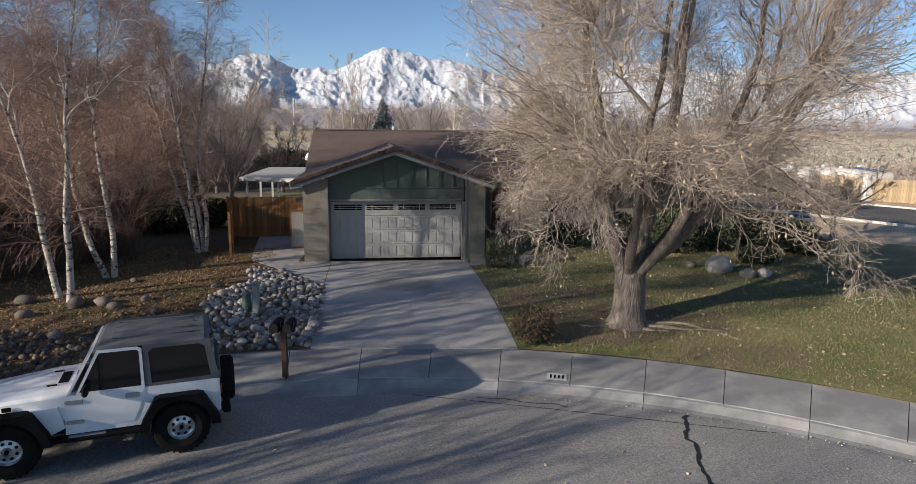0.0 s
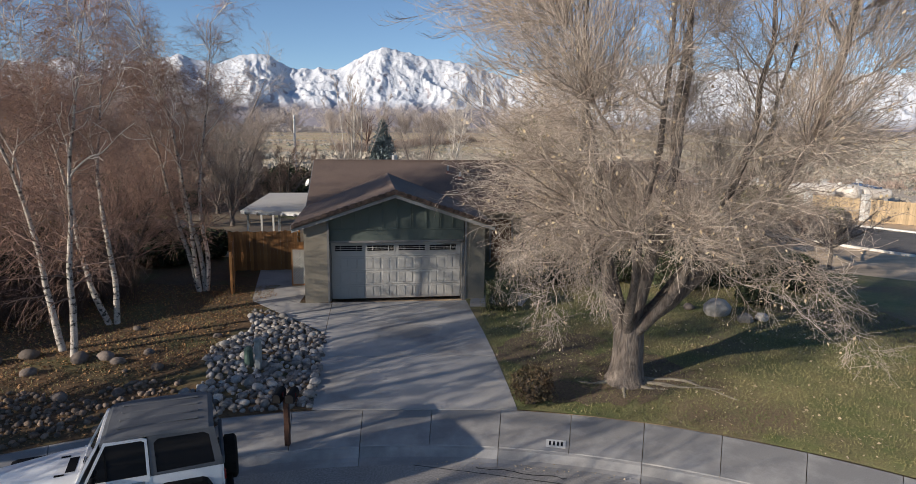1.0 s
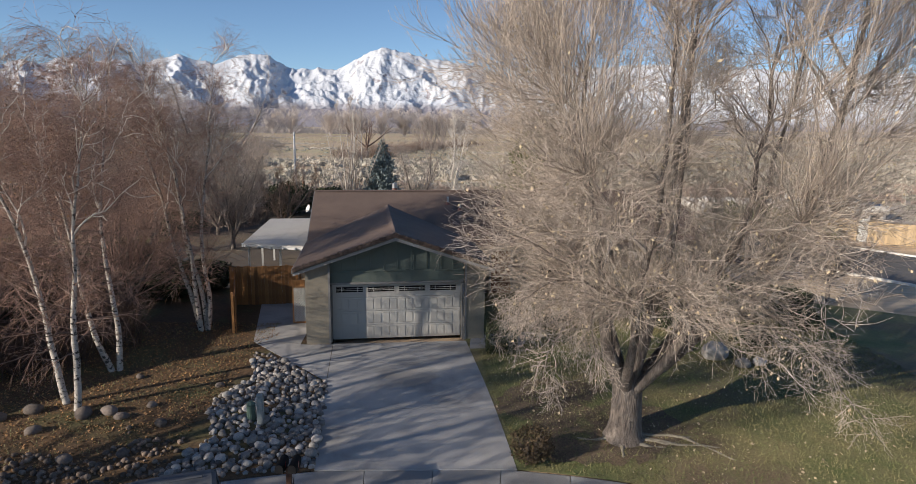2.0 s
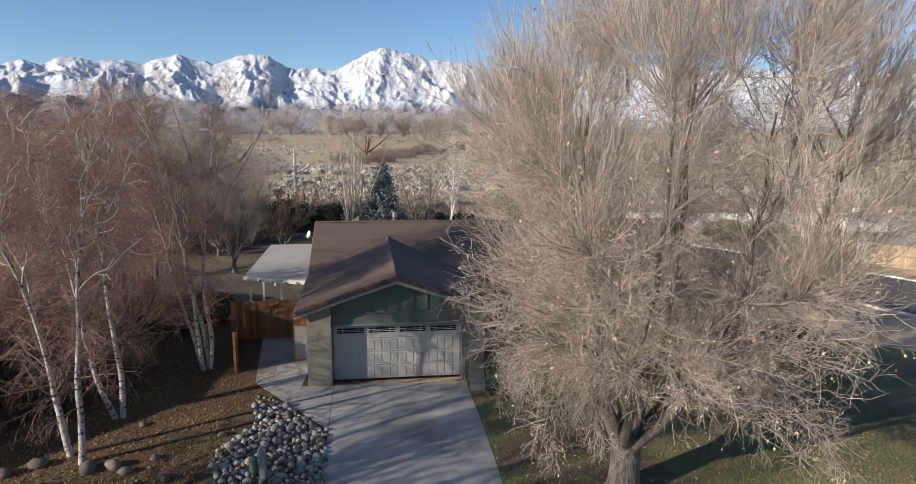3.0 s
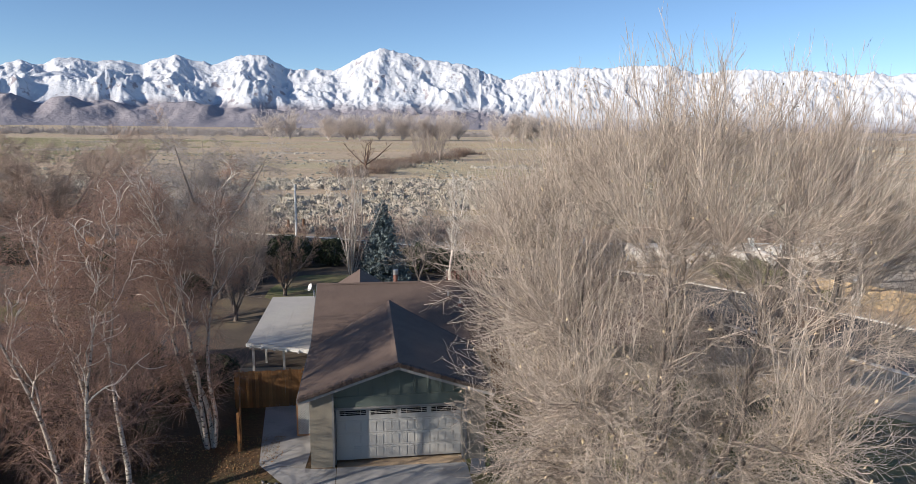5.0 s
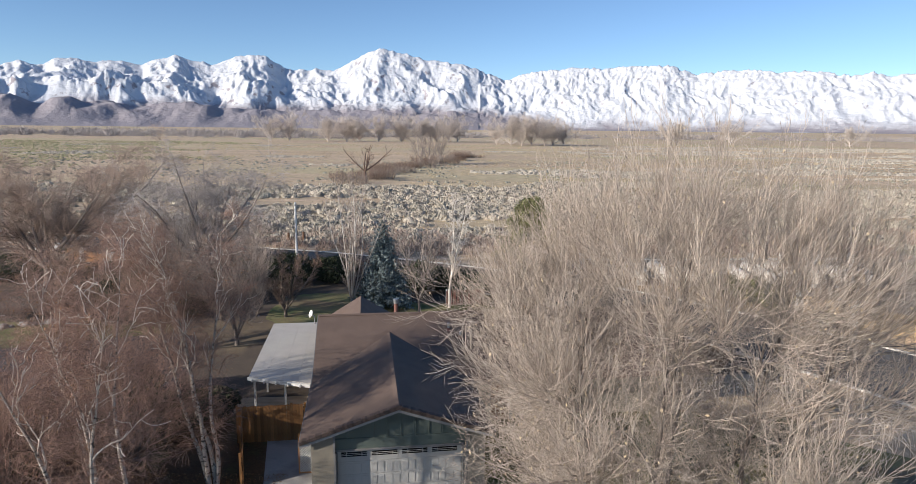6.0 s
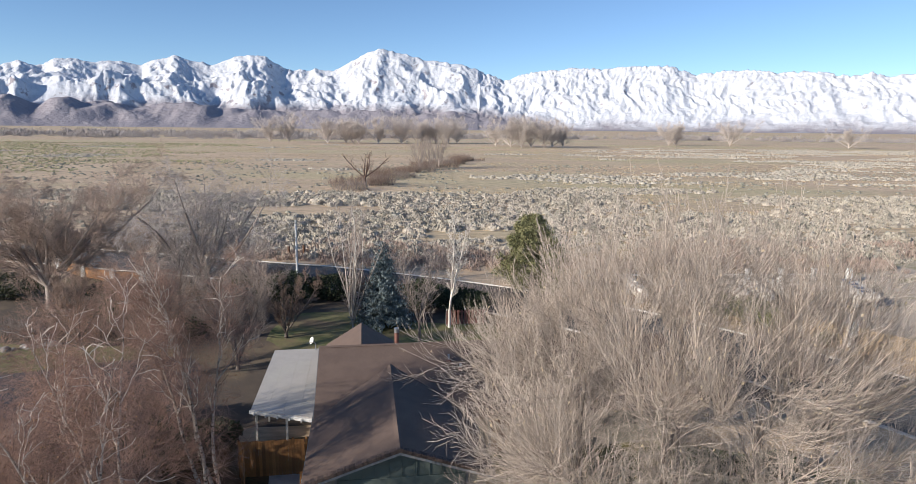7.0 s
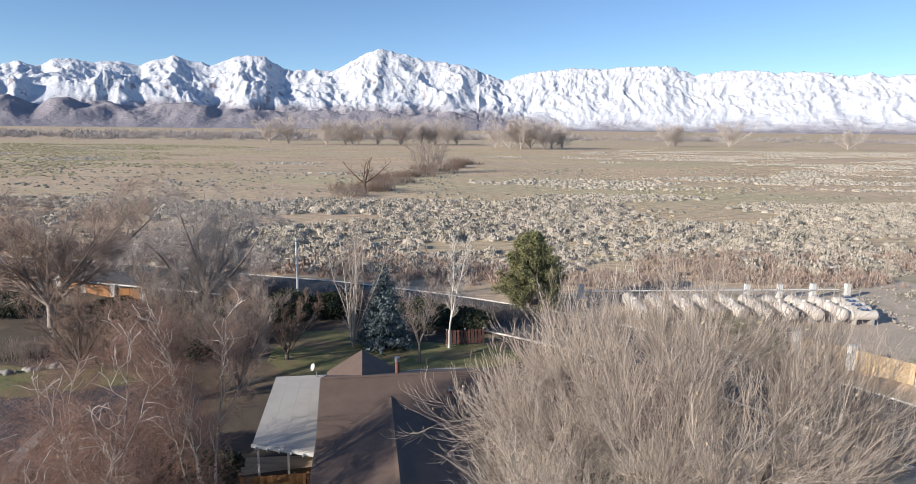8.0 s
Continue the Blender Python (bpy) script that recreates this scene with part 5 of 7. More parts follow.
def jeep():
    car = thing("off_road_car", pose(-5.94, 10.18, -0.575, 0, 0, 201.9) @ Matrix.Scale(1.022, 4), "white two-door off-road car with dark grey hardtop parked at the kerb", "car")
    W = 0.76
    for x in (-1.185, 1.185):
        for s in (1, -1):
            wheel(car, x, s * 0.70, s)
    # tub: sides with wheel cut-outs, as thick outlines
    rear_arch = arch_pts(-1.185, 0.46, 0.46, 0, 180)
    tub = [(-1.78, 0.62)] + rear_arch[::-1] + [(-0.66, 0.55), (0.42, 0.55), (0.42, 1.16), (-1.78, 1.16)]
    for s in (1, -1):
        bm = prism(tub, 0.05, "y", s * W - (0.05 if s > 0 else 0))
        part("body_side", bm, M["white_paint"], car)
    part("tailgate", box(-1.80, -1.75, -W, W, 0.6, 1.16, 0.012), M["white_paint"], car)
    part("floor_pan", box(-1.76, 0.9, -W + 0.06, W - 0.06, 0.55, 0.6), M["black_plastic"], car)
    # scuttle and bonnet
    bm = bmesh.new()
    sec = [(0.2, 0.745, 1.19), (0.7, 0.71, 1.18), (1.78, 0.56, 1.08)]
    rows = []
    for x, hw, z in sec:
        rows.append([bm.verts.new((x, y, zz)) for y, zz in ((-hw, 0.78), (-hw, z - 0.05), (-hw + 0.06, z - 0.005), (-hw * 0.4, z + 0.02), (hw * 0.4, z + 0.02), (hw - 0.06, z - 0.005), (hw, z - 0.05), (hw, 0.78))])
    for a, b in zip(rows, rows[1:]):
        for j in range(7):
            bm.faces.new((a[j], b[j], b[j + 1], a[j + 1]))
    bm.faces.new(rows[0][::-1])
    bm.faces.new(rows[-1])
    bmesh.ops.recalc_face_normals(bm, faces=bm.faces)
    bonnet = part("bonnet", bm, M["white_paint"], car)
    for s in (1, -1):
        part("bonnet_latch", box(1.1, 1.22, s * 0.685 - 0.012, s * 0.685 + 0.012, 1.0, 1.07, 0.006), M["black_plastic"], bonnet)
        part("hinge", box(0.56, 0.7, s * 0.32 - 0.02, s * 0.32 + 0.02, 1.19, 1.215, 0.005), M["black_plastic"], bonnet)
    part("wiper", tubes("wiper", [(np.array([(0.32, 0.3, 1.225), (0.33, -0.15, 1.245)]), np.array([0.008, 0.006]))], 5, M["black_plastic"]), None, car)
    part("scuttle_vent", box(0.42, 0.56, -0.25, 0.25, 1.2, 1.212, 0.004), M["black_plastic"], car)
    part("grille", box(1.76, 1.80, -0.55, 0.55, 0.7, 1.06, 0.015), M["white_paint"], car)
    for i in range(7):
        part("grille_slot", box(1.795, 1.806, -0.33 + 0.11 * i - 0.03, -0.33 + 0.11 * i + 0.03, 0.78, 1.0, 0.004), M["black_plastic"], car)
    for s in (1, -1):
        part("headlight", box(1.79, 1.82, s * 0.47 - 0.06, s * 0.47 + 0.06, 0.84, 0.97, 0.02), M["glass"], car)
        # front wing with flare
        arch = arch_pts(1.185, 0.46, 0.47, 8, 172)
        wing = [(1.80, 0.62)] + [(1.80, 0.86), (1.62, 0.98), (0.5, 1.0), (0.42, 0.66)] + arch[::-1]
        part("front_wing", prism(wing, 0.14, "y", s * W - (0.14 if s > 0 else 0)), M["white_paint"], car)
        for cx in (1.185, -1.185):
            inner, outer = arch_pts(cx, 0.46, 0.46, 0, 180), [(cx + 0.60, 0.46), (cx + 0.56, 0.62), (cx + 0.36, 0.98), (cx + 0.28, 1.01), (cx - 0.28, 1.01), (cx - 0.36, 0.98), (cx - 0.56, 0.62), (cx - 0.60, 0.46)]
            bm = prism(inner + outer[::-1], 0.2, "y", s * (W + 0.07) - 0.1)
            part("wheel_arch_flare", bm, M["black_plastic"], car)
            part("wheel_well", cyl((cx, s * 0.3, 0.5), (cx, s * 0.68, 0.5), 0.44, n=20), M["black_plastic"], car)
        # running board with bright strip
        part("running_board", box(-0.62, 0.66, s * 0.78 - 0.09, s * 0.78 + 0.09, 0.46, 0.53, 0.02), M["black_plastic"], car)
        part("step_strip", box(-0.12, 0.38, s * 0.80 - 0.05, s * 0.80 + 0.05, 0.53, 0.536), M["silver"], car)
        # door: panel, frame, glass
        dy = s * (W + 0.008)
        lo, hi = min(dy, dy - s * 0.03), max(dy, dy - s * 0.03)
        door = part("door", prism([(-0.62, 0.86), (-0.52, 0.64), (0.27, 0.62), (0.27, 1.16), (-0.70, 1.16)], hi - lo, "y", lo), M["white_paint"], car)
        frame_out = [(-0.70, 1.162), (-0.69, 1.80), (-0.63, 1.83), (-0.08, 1.83), (0.25, 1.162)]
        frame_in = [(-0.655, 1.195), (-0.65, 1.76), (-0.61, 1.785), (-0.105, 1.785), (0.195, 1.195)]
        bm = bmesh.new()
        for a in range(5):
            b = (a + 1) % 5
            for yy in (lo, hi):
                bm.faces.new([bm.verts.new((p[0], yy, p[1])) for p in (frame_out[a], frame_out[b], frame_in[b], frame_in[a])])
            bm.faces.new([bm.verts.new(p) for p in ((frame_out[a][0], lo, frame_out[a][1]), (frame_out[b][0], lo, frame_out[b][1]), (frame_out[b][0], hi, frame_out[b][1]), (frame_out[a][0], hi, frame_out[a][1]))])
            bm.faces.new([bm.verts.new(p) for p in ((frame_in[a][0], lo, frame_in[a][1]), (frame_in[b][0], lo, frame_in[b][1]), (frame_in[b][0], hi, frame_in[b][1]), (frame_in[a][0], hi, frame_in[a][1]))])
        bmesh.ops.remove_doubles(bm, verts=bm.verts, dist=0.0005)
        bmesh.ops.recalc_face_normals(bm, faces=bm.faces)
        part("window_frame", bm, M["white_paint"], door)
        part("window_glass", prism(frame_in, 0.008, "y", (lo + hi) / 2), M["dark_glass"], door)
        part("divider", box(-0.1, -0.075, lo, hi, 1.2, 1.72), M["black_plastic"], door)
        part("handle", box(-0.62, -0.42, dy - 0.012, dy + 0.022, 1.02, 1.10, 0.012), M["silver"], door, "chrome handle plate")
        for zz in (1.06, 0.74):
            part("hinge", box(0.16, 0.40, dy - 0.01, dy + 0.018, zz - 0.03, zz + 0.03, 0.008), M["silver"], door, "bare metal strap hinge")
        mir = part("mirror", box(0.06, 0.14, dy + (0.03 if s > 0 else -0.2), dy + (0.2 if s > 0 else -0.03), 1.18, 1.33, 0.025), M["black_plastic"], door)
        # hardtop side
        top = [(-1.80, 1.165), (-0.71, 1.165), (-0.70, 1.84), (-1.68, 1.84)]
        win = [(-1.67, 1.23), (-0.8, 1.21), (-0.78, 1.72), (-0.85, 1.78), (-1.52, 1.78), (-1.6, 1.73)]
        bm = bmesh.new()
        y0, y1 = s * W, s * (W - 0.05)
        for yy in (y0, y1):
            for quad in ((top[0], top[1], win[1], win[0]), (top[1], top[2], win[3], win[2], win[1]), (top[2], top[3], win[4], win[3]), (top[3], top[0], win[0], win[5], win[4])):
                bm.faces.new([bm.verts.new((p[0], yy, p[1])) for p in quad])
        for ring in (top, win):
            for a in range(len(ring)):
                b = (a + 1) % len(ring)
                bm.faces.new([bm.verts.new(p) for p in ((ring[a][0], y0, ring[a][1]), (ring[b][0], y0, ring[b][1]), (ring[b][0], y1, ring[b][1]), (ring[a][0], y1, ring[a][1]))])
        bmesh.ops.remove_doubles(bm, verts=bm.verts, dist=0.0005)
        bmesh.ops.recalc_face_normals(bm, faces=bm.faces)
        side_panel = part("hardtop_side", bm, M["soft_top"], car)
        part("side_window", prism(win, 0.008, "y", s * (W - 0.015)), M["dark_glass"], side_panel)
        part("tail_light", box(-1.83, -1.78, s * 0.66 - 0.05, s * 0.66 + 0.05, 0.86, 1.02, 0.01), M["red_lens"], car)
        part("side_marker", box(1.3, 1.4, s * W - 0.005, s * W + 0.008, 0.9, 0.94), M["amber"], car)
    # windscreen frame and glass
    wf = [(-0.74, 1.17), (0.74, 1.17), (0.66, 1.82), (-0.66, 1.82)]
    tilt = lambda y, z: (0.33 - (z - 1.17) * 0.55, y, z)
    wi = [(-0.67, 1.24), (0.67, 1.24), (0.6, 1.75), (-0.6, 1.75)]
    bm = bmesh.new()
    for a in range(4):
        b = (a + 1) % 4
        for dx in (0, 0.04):
            bm.faces.new([bm.verts.new(Vector(tilt(*p)) + Vector((dx, 0, 0))) for p in (wf[a], wf[b], wi[b], wi[a])])
        for ring in (wf, wi):
            bm.faces.new([bm.verts.new(Vector(tilt(*p)) + Vector((dx, 0, 0))) for p, dx in ((ring[a], 0), (ring[b], 0), (ring[b], 0.04), (ring[a], 0.04))])
    bmesh.ops.remove_doubles(bm, verts=bm.verts, dist=0.0005)
    bmesh.ops.recalc_face_normals(bm, faces=bm.faces)
    ws = part("windscreen_frame", bm, M["white_paint"], car)
    bm = bmesh.new()
    bm.faces.new([bm.verts.new(Vector(tilt(*p)) + Vector((0.02, 0, 0))) for p in wi])
    part("windscreen", bm, M["dark_glass"], ws)
    # hardtop roof, slightly crowned with ribs
    bm = bmesh.new()
    rows = []
    for x, dz in ((-1.68, -0.03), (-1.6, 0.03), (-0.9, 0.055), (-0.4, 0.05), (-0.1, 0.02), (-0.03, -0.02)):
        rows.append([bm.verts.new((x, y, 1.84 + dz + c)) for y, c in ((-0.76, -0.05), (-0.74, -0.005), (-0.6, 0.015), (0, 0.03), (0.6, 0.015), (0.74, -0.005), (0.76, -0.05))])
    for a, b in zip(rows, rows[1:]):
        for j in range(6):
            bm.faces.new((a[j], b[j], b[j + 1], a[j + 1]))
    bmesh.ops.recalc_face_normals(bm, faces=bm.faces)
    roof = part("hardtop_roof", bm, M["soft_top"], car, "dark grey textured hardtop")
    roof.modifiers.new("thick", 'SOLIDIFY').thickness = 0.03
    for y in (-0.45, -0.15, 0.15, 0.45):
        part("roof_rib", box(-1.45, -0.25, y - 0.03, y + 0.03, 1.90, 1.925, 0.01), M["soft_top"], roof)
    rear = part("hardtop_rear", box(-1.82, -1.76, -0.75, 0.75, 1.165, 1.3, 0.01), M["soft_top"], car)
    part("rear_window", slab([(-1.78, -0.7, 1.3), (-1.78, 0.7, 1.3), (-1.66, 0.7, 1.82), (-1.66, -0.7, 1.82)], 0.01), M["dark_glass"], rear)
    # seats inside, bumpers, spare wheel
    for s in (1, -1):
        part("seat", box(-0.6, -0.15, s * 0.34 - 0.22, s * 0.34 + 0.22, 0.8, 0.95, 0.05), M["soft_top"], car)
        part("seat_back", box(-0.72, -0.58, s * 0.34 - 0.22, s * 0.34 + 0.22, 0.9, 1.5, 0.05), M["soft_top"], car)
    part("rear_bumper", box(-1.95, -1.83, -0.72, 0.72, 0.52, 0.64, 0.02), M["black_plastic"], car)
    part("front_bumper", box(1.9, 2.02, -0.72, 0.72, 0.56, 0.68, 0.02), M["black_plastic"], car)
    for s in (1, -1):
        part("frame_rail", box(-1.85, 1.95, s * 0.4 - 0.05, s * 0.4 + 0.05, 0.46, 0.58), M["black_plastic"], car)
    for x in (-1.185, 1.185):
        part("axle", cyl((x, -0.62, 0.4), (x, 0.62, 0.4), 0.05), M["black_plastic"], car)
    bm = bmesh.new()
    prof = [(0.2, -0.11), (0.33, -0.12), (0.385, -0.08), (0.385, 0.08), (0.33, 0.12), (0.2, 0.11)]
    n = 32
    rings = [[bm.verts.new((-1.93 + xx, -0.2 + r * math.cos(2 * math.pi * k / n), 0.80 + r * math.sin(2 * math.pi * k / n))) for r, xx in prof] for k in range(n)]
    for k in range(n):
        a, b = rings[k], rings[(k + 1) % n]
        for j in range(len(prof)):
            bm.faces.new((a[j], a[(j + 1) % len(prof)], b[(j + 1) % len(prof)], b[j]))
    bmesh.ops.recalc_face_normals(bm, faces=bm.faces)
    spare = part("spare_tyre", bm, M["rubber"], car)
    part("spare_rim", cyl((-1.97, -0.2, 0.80), (-1.8, -0.2, 0.80), 0.2, n=20), M["black_plastic"], spare)
    return car


jeep()
# ---- stones, garden and street things ----
def stone_mesh(seed, flat=0.7):
    rng = np.random.default_rng(seed)
    bm = bmesh.new()
    bmesh.ops.create_uvsphere(bm, u_segments=8, v_segments=5, radius=1)
    off = rng.random(3) * 50
    for v in bm.verts:
        v.co *= 1 + 0.28 * noise.noise(v.co * 0.9 + Vector(off))
        v.co.z *= flat
        v.co.y *= 0.8
    me = bpy.data.meshes.new("stone")
    bm.to_mesh(me)
    bm.free()
    me.shade_smooth()
    return me


WHITE = [stone_mesh(i) for i in range(6)]
BROWN = [stone_mesh(i + 20, 0.6) for i in range(5)]
for me in WHITE:
    me.materials.append(M["stone_white"])
for me in BROWN:
    me.materials.append(M["stone_brown"])
rng_s = np.random.default_rng(3)


def in_rock_bed(x, y):
    r = math.hypot(x - CX, y - CY)
    edge = DL[0][0] + (y - DL[0][1]) * (DL[1][0] - DL[0][0]) / (DL[1][1] - DL[0][1])
    pad = y > 19.05 and x > -4.28 - (y - 19.05) * 0.87
    return r > R_BACK + 0.12 and x < edge + 0.04 and x > -6.75 + 0.3 * math.sin(y * 1.7) and y < 21.6 and not pad


rock_bed = thing("rock_bed", pose(0, 0, 0), "bed of pale rounded river stones beside the driveway", "stones", kind="structure")
placed, tries = [], 0
while len(placed) < 300 and tries < 12000:
    tries += 1
    x, y = rng_s.uniform(-7.4, -3.5), rng_s.uniform(13.3, 20.8)
    s = 0.07 + 0.12 * rng_s.random() ** 1.6
    if not in_rock_bed(x, y) or any((x - a) ** 2 + (y - b) ** 2 < (0.8 * (s + c)) ** 2 for a, b, c in placed):
        continue
    placed.append((x, y, s))
    part("stone", WHITE[len(placed) % 6], None, rock_bed, at=pose(x, y, rise(x, y) + 0.02 + s * 0.25, rng_s.uniform(-20, 20), rng_s.uniform(-20, 20), rng_s.uniform(0, 360)) @ Matrix.Diagonal((s, s * rng_s.uniform(0.8, 1.1), s * rng_s.uniform(0.8, 1.1), 1)))


def stone_spread(name, n, inside, x0, x1, y0, y1, lo, hi, mat, label):
    """Many small stones in one mesh."""
    vs, fs, base = [], [], 0
    src = [np.array([v.co[:] for v in me.vertices]) for me in WHITE]
    tri = [[tuple(p.vertices) for p in me.polygons] for me in WHITE]
    made = 0
    while made < n:
        x, y = rng_s.uniform(x0, x1), rng_s.uniform(y0, y1)
        if not inside(x, y):
            continue
        k = made % 6
        s = rng_s.uniform(lo, hi)
        a = rng_s.random() * 6.28
        c, si = math.cos(a), math.sin(a)
        p = src[k] * s
        vs.append(np.stack([p[:, 0] * c - p[:, 1] * si + x, p[:, 0] * si + p[:, 1] * c + y, p[:, 2] + rise(x, y) + 0.02 + s * 0.25], 1))
        fs += [tuple(i + base for i in f) for f in tri[k]]
        base += len(p)
        made += 1
    return tagged(part(name, mesh(name, np.concatenate(vs), fs, mat, True), None), label, "stones", kind="stuff")


stone_spread("cobbles", 760, in_rock_bed, -7.4, -3.5, 13.3, 21.6, 0.05, 0.11, M["stone_mix"], "pale grey river cobbles filling the bed")
in_left = lambda x, y: R_BACK + 0.15 < math.hypot(x - CX, y - CY) < R_BACK + 2.6 + 1.2 * noise.noise((x * 0.5, y * 0.5, 0)) and x < -6.6
stone_spread("bank_cobbles", 850, in_left, -14.5, -6.9, 8, 19, 0.035, 0.1, M["bank_stone"], "brown and grey cobbles among fallen leaves on the bank")
# larger stones round the birches
for x, y, s in ((-10.15, 16.55, 0.3), (-9.55, 16.75, 0.26), (-9.1, 16.5, 0.2), (-11.6, 16.7, 0.28), (-8.6, 17.2, 0.16), (-12.2, 16.2, 0.25), (-7.9, 16.2, 0.2), (-10.9, 15.6, 0.22), (-12.6, 15.2, 0.26), (-9.9, 19.2, 0.16), (-8.2, 14.8, 0.18), (-9.4, 14.4, 0.2), (-11.8, 14.4, 0.2), (-7.2, 18.6, 0.16)):
    b = new("rock", BROWN[int(abs(x * 7)) % 5])
    b.matrix_basis = pose(x, y, rise(x, y) + s * 0.3, 0, 0, x * 77) @ Matrix.Diagonal((s, s, s, 1))
    tagged(b, "weathered brown garden rock among leaves", "rock", "rocks on the bank")
for x, y, s, me in ((8.95, 21.5, 0.52, WHITE[1]), (9.55, 20.7, 0.3, WHITE[3]), (8.2, 22.2, 0.22, BROWN[0]), (10.2, 20.9, 0.26, WHITE[4])):
    b = new("boulder", me)
    b.matrix_basis = pose(x, y, rise(x, y) + s * 0.45, 0, 0, 20) @ Matrix.Diagonal((s, s, s, 1))
    tagged(b, "pale rounded boulder at the lawn's edge", "boulder", "boulders on the lawn")

# mailbox on a post
mb = thing("mailbox", pose(-3.62, 12.9, -0.465), "two dark mailboxes on a brown wooden post darkened for shade", "mailbox")
part("post", box(-0.055, 0.055, -0.055, 0.055, 0, 1.0, 0.008), M["shaded_mailbox_wood"], mb)
part("arm", box(-0.24, 0.24, -0.05, 0.05, 1.0, 1.05, 0.006), M["shaded_mailbox_wood"], mb)
for x in (-0.135, 0.135):
    bm = bmesh.new()
    prof = [(-0.09, 0), (0.09, 0), (0.09, 0.11)] + [(0.09 * math.cos(radians(a)), 0.11 + 0.085 * math.sin(radians(a))) for a in range(20, 161, 20)] + [(-0.09, 0.11)]
    box_ = prism([(x + a, 1.05 + b) for a, b in prof], 0.46, "y", -0.26)
    bx = part("letter_box", box_, M["black_plastic"], mb)
    part("flap", prism([(x + a * 0.9, 1.06 + b * 0.93) for a, b in prof], 0.012, "y", -0.275), M["dark_wood"], bx)
    part("flag", box(x + 0.094, x + 0.1, -0.1, -0.06, 1.1, 1.22), M["red_lens"], bx)

# utility pedestals
up = thing("utility_pedestal", pose(-5.3, 16.4, rise(-5.3, 16.4)), "grey plastic utility pedestal among river stones", "pedestal")
part("housing", box(-0.08, 0.08, -0.08, 0.08, 0, 0.78, 0.015), M["grey_box"], up)
part("cap", box(-0.09, 0.09, -0.09, 0.09, 0.76, 0.88, 0.025), M["grey_box"], up)
up = thing("meter_box", pose(-5.62, 16.6, rise(-5.62, 16.6)), "low green utility box among river stones", "utility box")
part("housing", cyl((0, 0, 0), (0, 0, 0.48), 0.12, 0.11, 14), M["green_box"], up)
part("lid", cyl((0, 0, 0.48), (0, 0, 0.55), 0.125, 0.06, 14), M["green_box"], up)

# painted plate on the footpath's edge: its number is shown as bars
plate = thing("kerb_plate", Matrix.Translation((CX, CY, 0)) @ Matrix.Rotation(radians(79.4), 4, 'Z') @ pose(14.95, 0, -0.48, 0, -3, 0), "white painted patch with dark marks on the footpath", "sign")
part("patch", box(-0.16, 0.16, -0.21, 0.21, -0.002, 0.004), M["white_trim"], plate)
for i in range(4):
    part("bar", box(-0.085, 0.085, -0.15 + 0.085 * i, -0.11 + 0.085 * i, 0.004, 0.007), M["black_plastic"], plate)


# ---- shrubs ----
def shrub(name, x, y, rx, ry, h, n, mat, label, category="shrub", group="", leaf=0.05, boxy=False, seed=1, stems=24, stem_mat=None, hollow=0.35):
    rng = np.random.default_rng(seed)
    base = thing(name, pose(x, y, rise(x, y)), label, category, group)
    d = rng.normal(0, 1, (n, 3))
    if boxy:
        d /= np.abs(d).max(axis=1, keepdims=True)
    else:
        d /= np.linalg.norm(d, axis=1, keepdims=True)
    lump = np.array([1 + 0.28 * noise.noise(Vector(v) * 1.7 + Vector((seed * 3.1, 0, 0))) for v in d])[:, None]
    d *= (hollow + (1 - hollow) * rng.random((n, 1)) ** 0.4) * (1 if boxy else lump)
    c = d * np.array([rx, ry, h / 2]) + np.array([0, 0, h / 2])
    c[:, 2] = np.maximum(c[:, 2], 0.03)
    lines = []
    for i in range(stems):
        a = rng.random() * 6.28
        k = 0.3 + 0.6 * rng.random()
        p = np.array([0.12 * rx * math.cos(a), 0.12 * ry * math.sin(a), 0])
        q = np.array([rx * k * math.cos(a), ry * k * math.sin(a), h * (0.55 + 0.4 * rng.random())])
        lines.append((np.array([p, (p + q) / 2 + rng.normal(0, 0.04, 3), q]), np.array([0.018, 0.012, 0.005])))
    part("stem_mass", tubes("stem_mass", lines, 4, stem_mat or M["bark"]), None, base)["kind"] = "stuff"
    part("foliage", leaf_quads("foliage", c, leaf, mat, rng), None, base)["kind"] = "stuff"
    return base


def brush(name, x, y, rx, ry, h, n, mat, label, group="", seed=1, category="shrub", thin=0.006):
    """A thicket of bare upright stems that fork."""
    rng = np.random.default_rng(seed)
    base = thing(name, pose(x, y, rise(x, y)), label, category, group)
    a, k = rng.random(n) * 6.2832, np.sqrt(rng.random(n))
    p = np.stack([rx * k * np.cos(a), ry * k * np.sin(a), np.full(n, -0.03)], 1)
    d = np.stack([rng.normal(0, 0.35, n), rng.normal(0, 0.35, n), np.ones(n)], 1)
    q = bend_lines(rng, p, d, h * rng.uniform(0.5, 1.05, n), 2, 0.2, 0.1)
    main = (q, np.tile(np.linspace(thin * 1.8, thin * 0.6, 3), (n, 1)))
    lines = [main, sprout(rng, main, 7, 0.15, 0.6, h * 0.35, 1, 0.2, 0.12, 0.8, 0.5)]
    crown("stem_mass", lines, 3, mat, base)
    return base


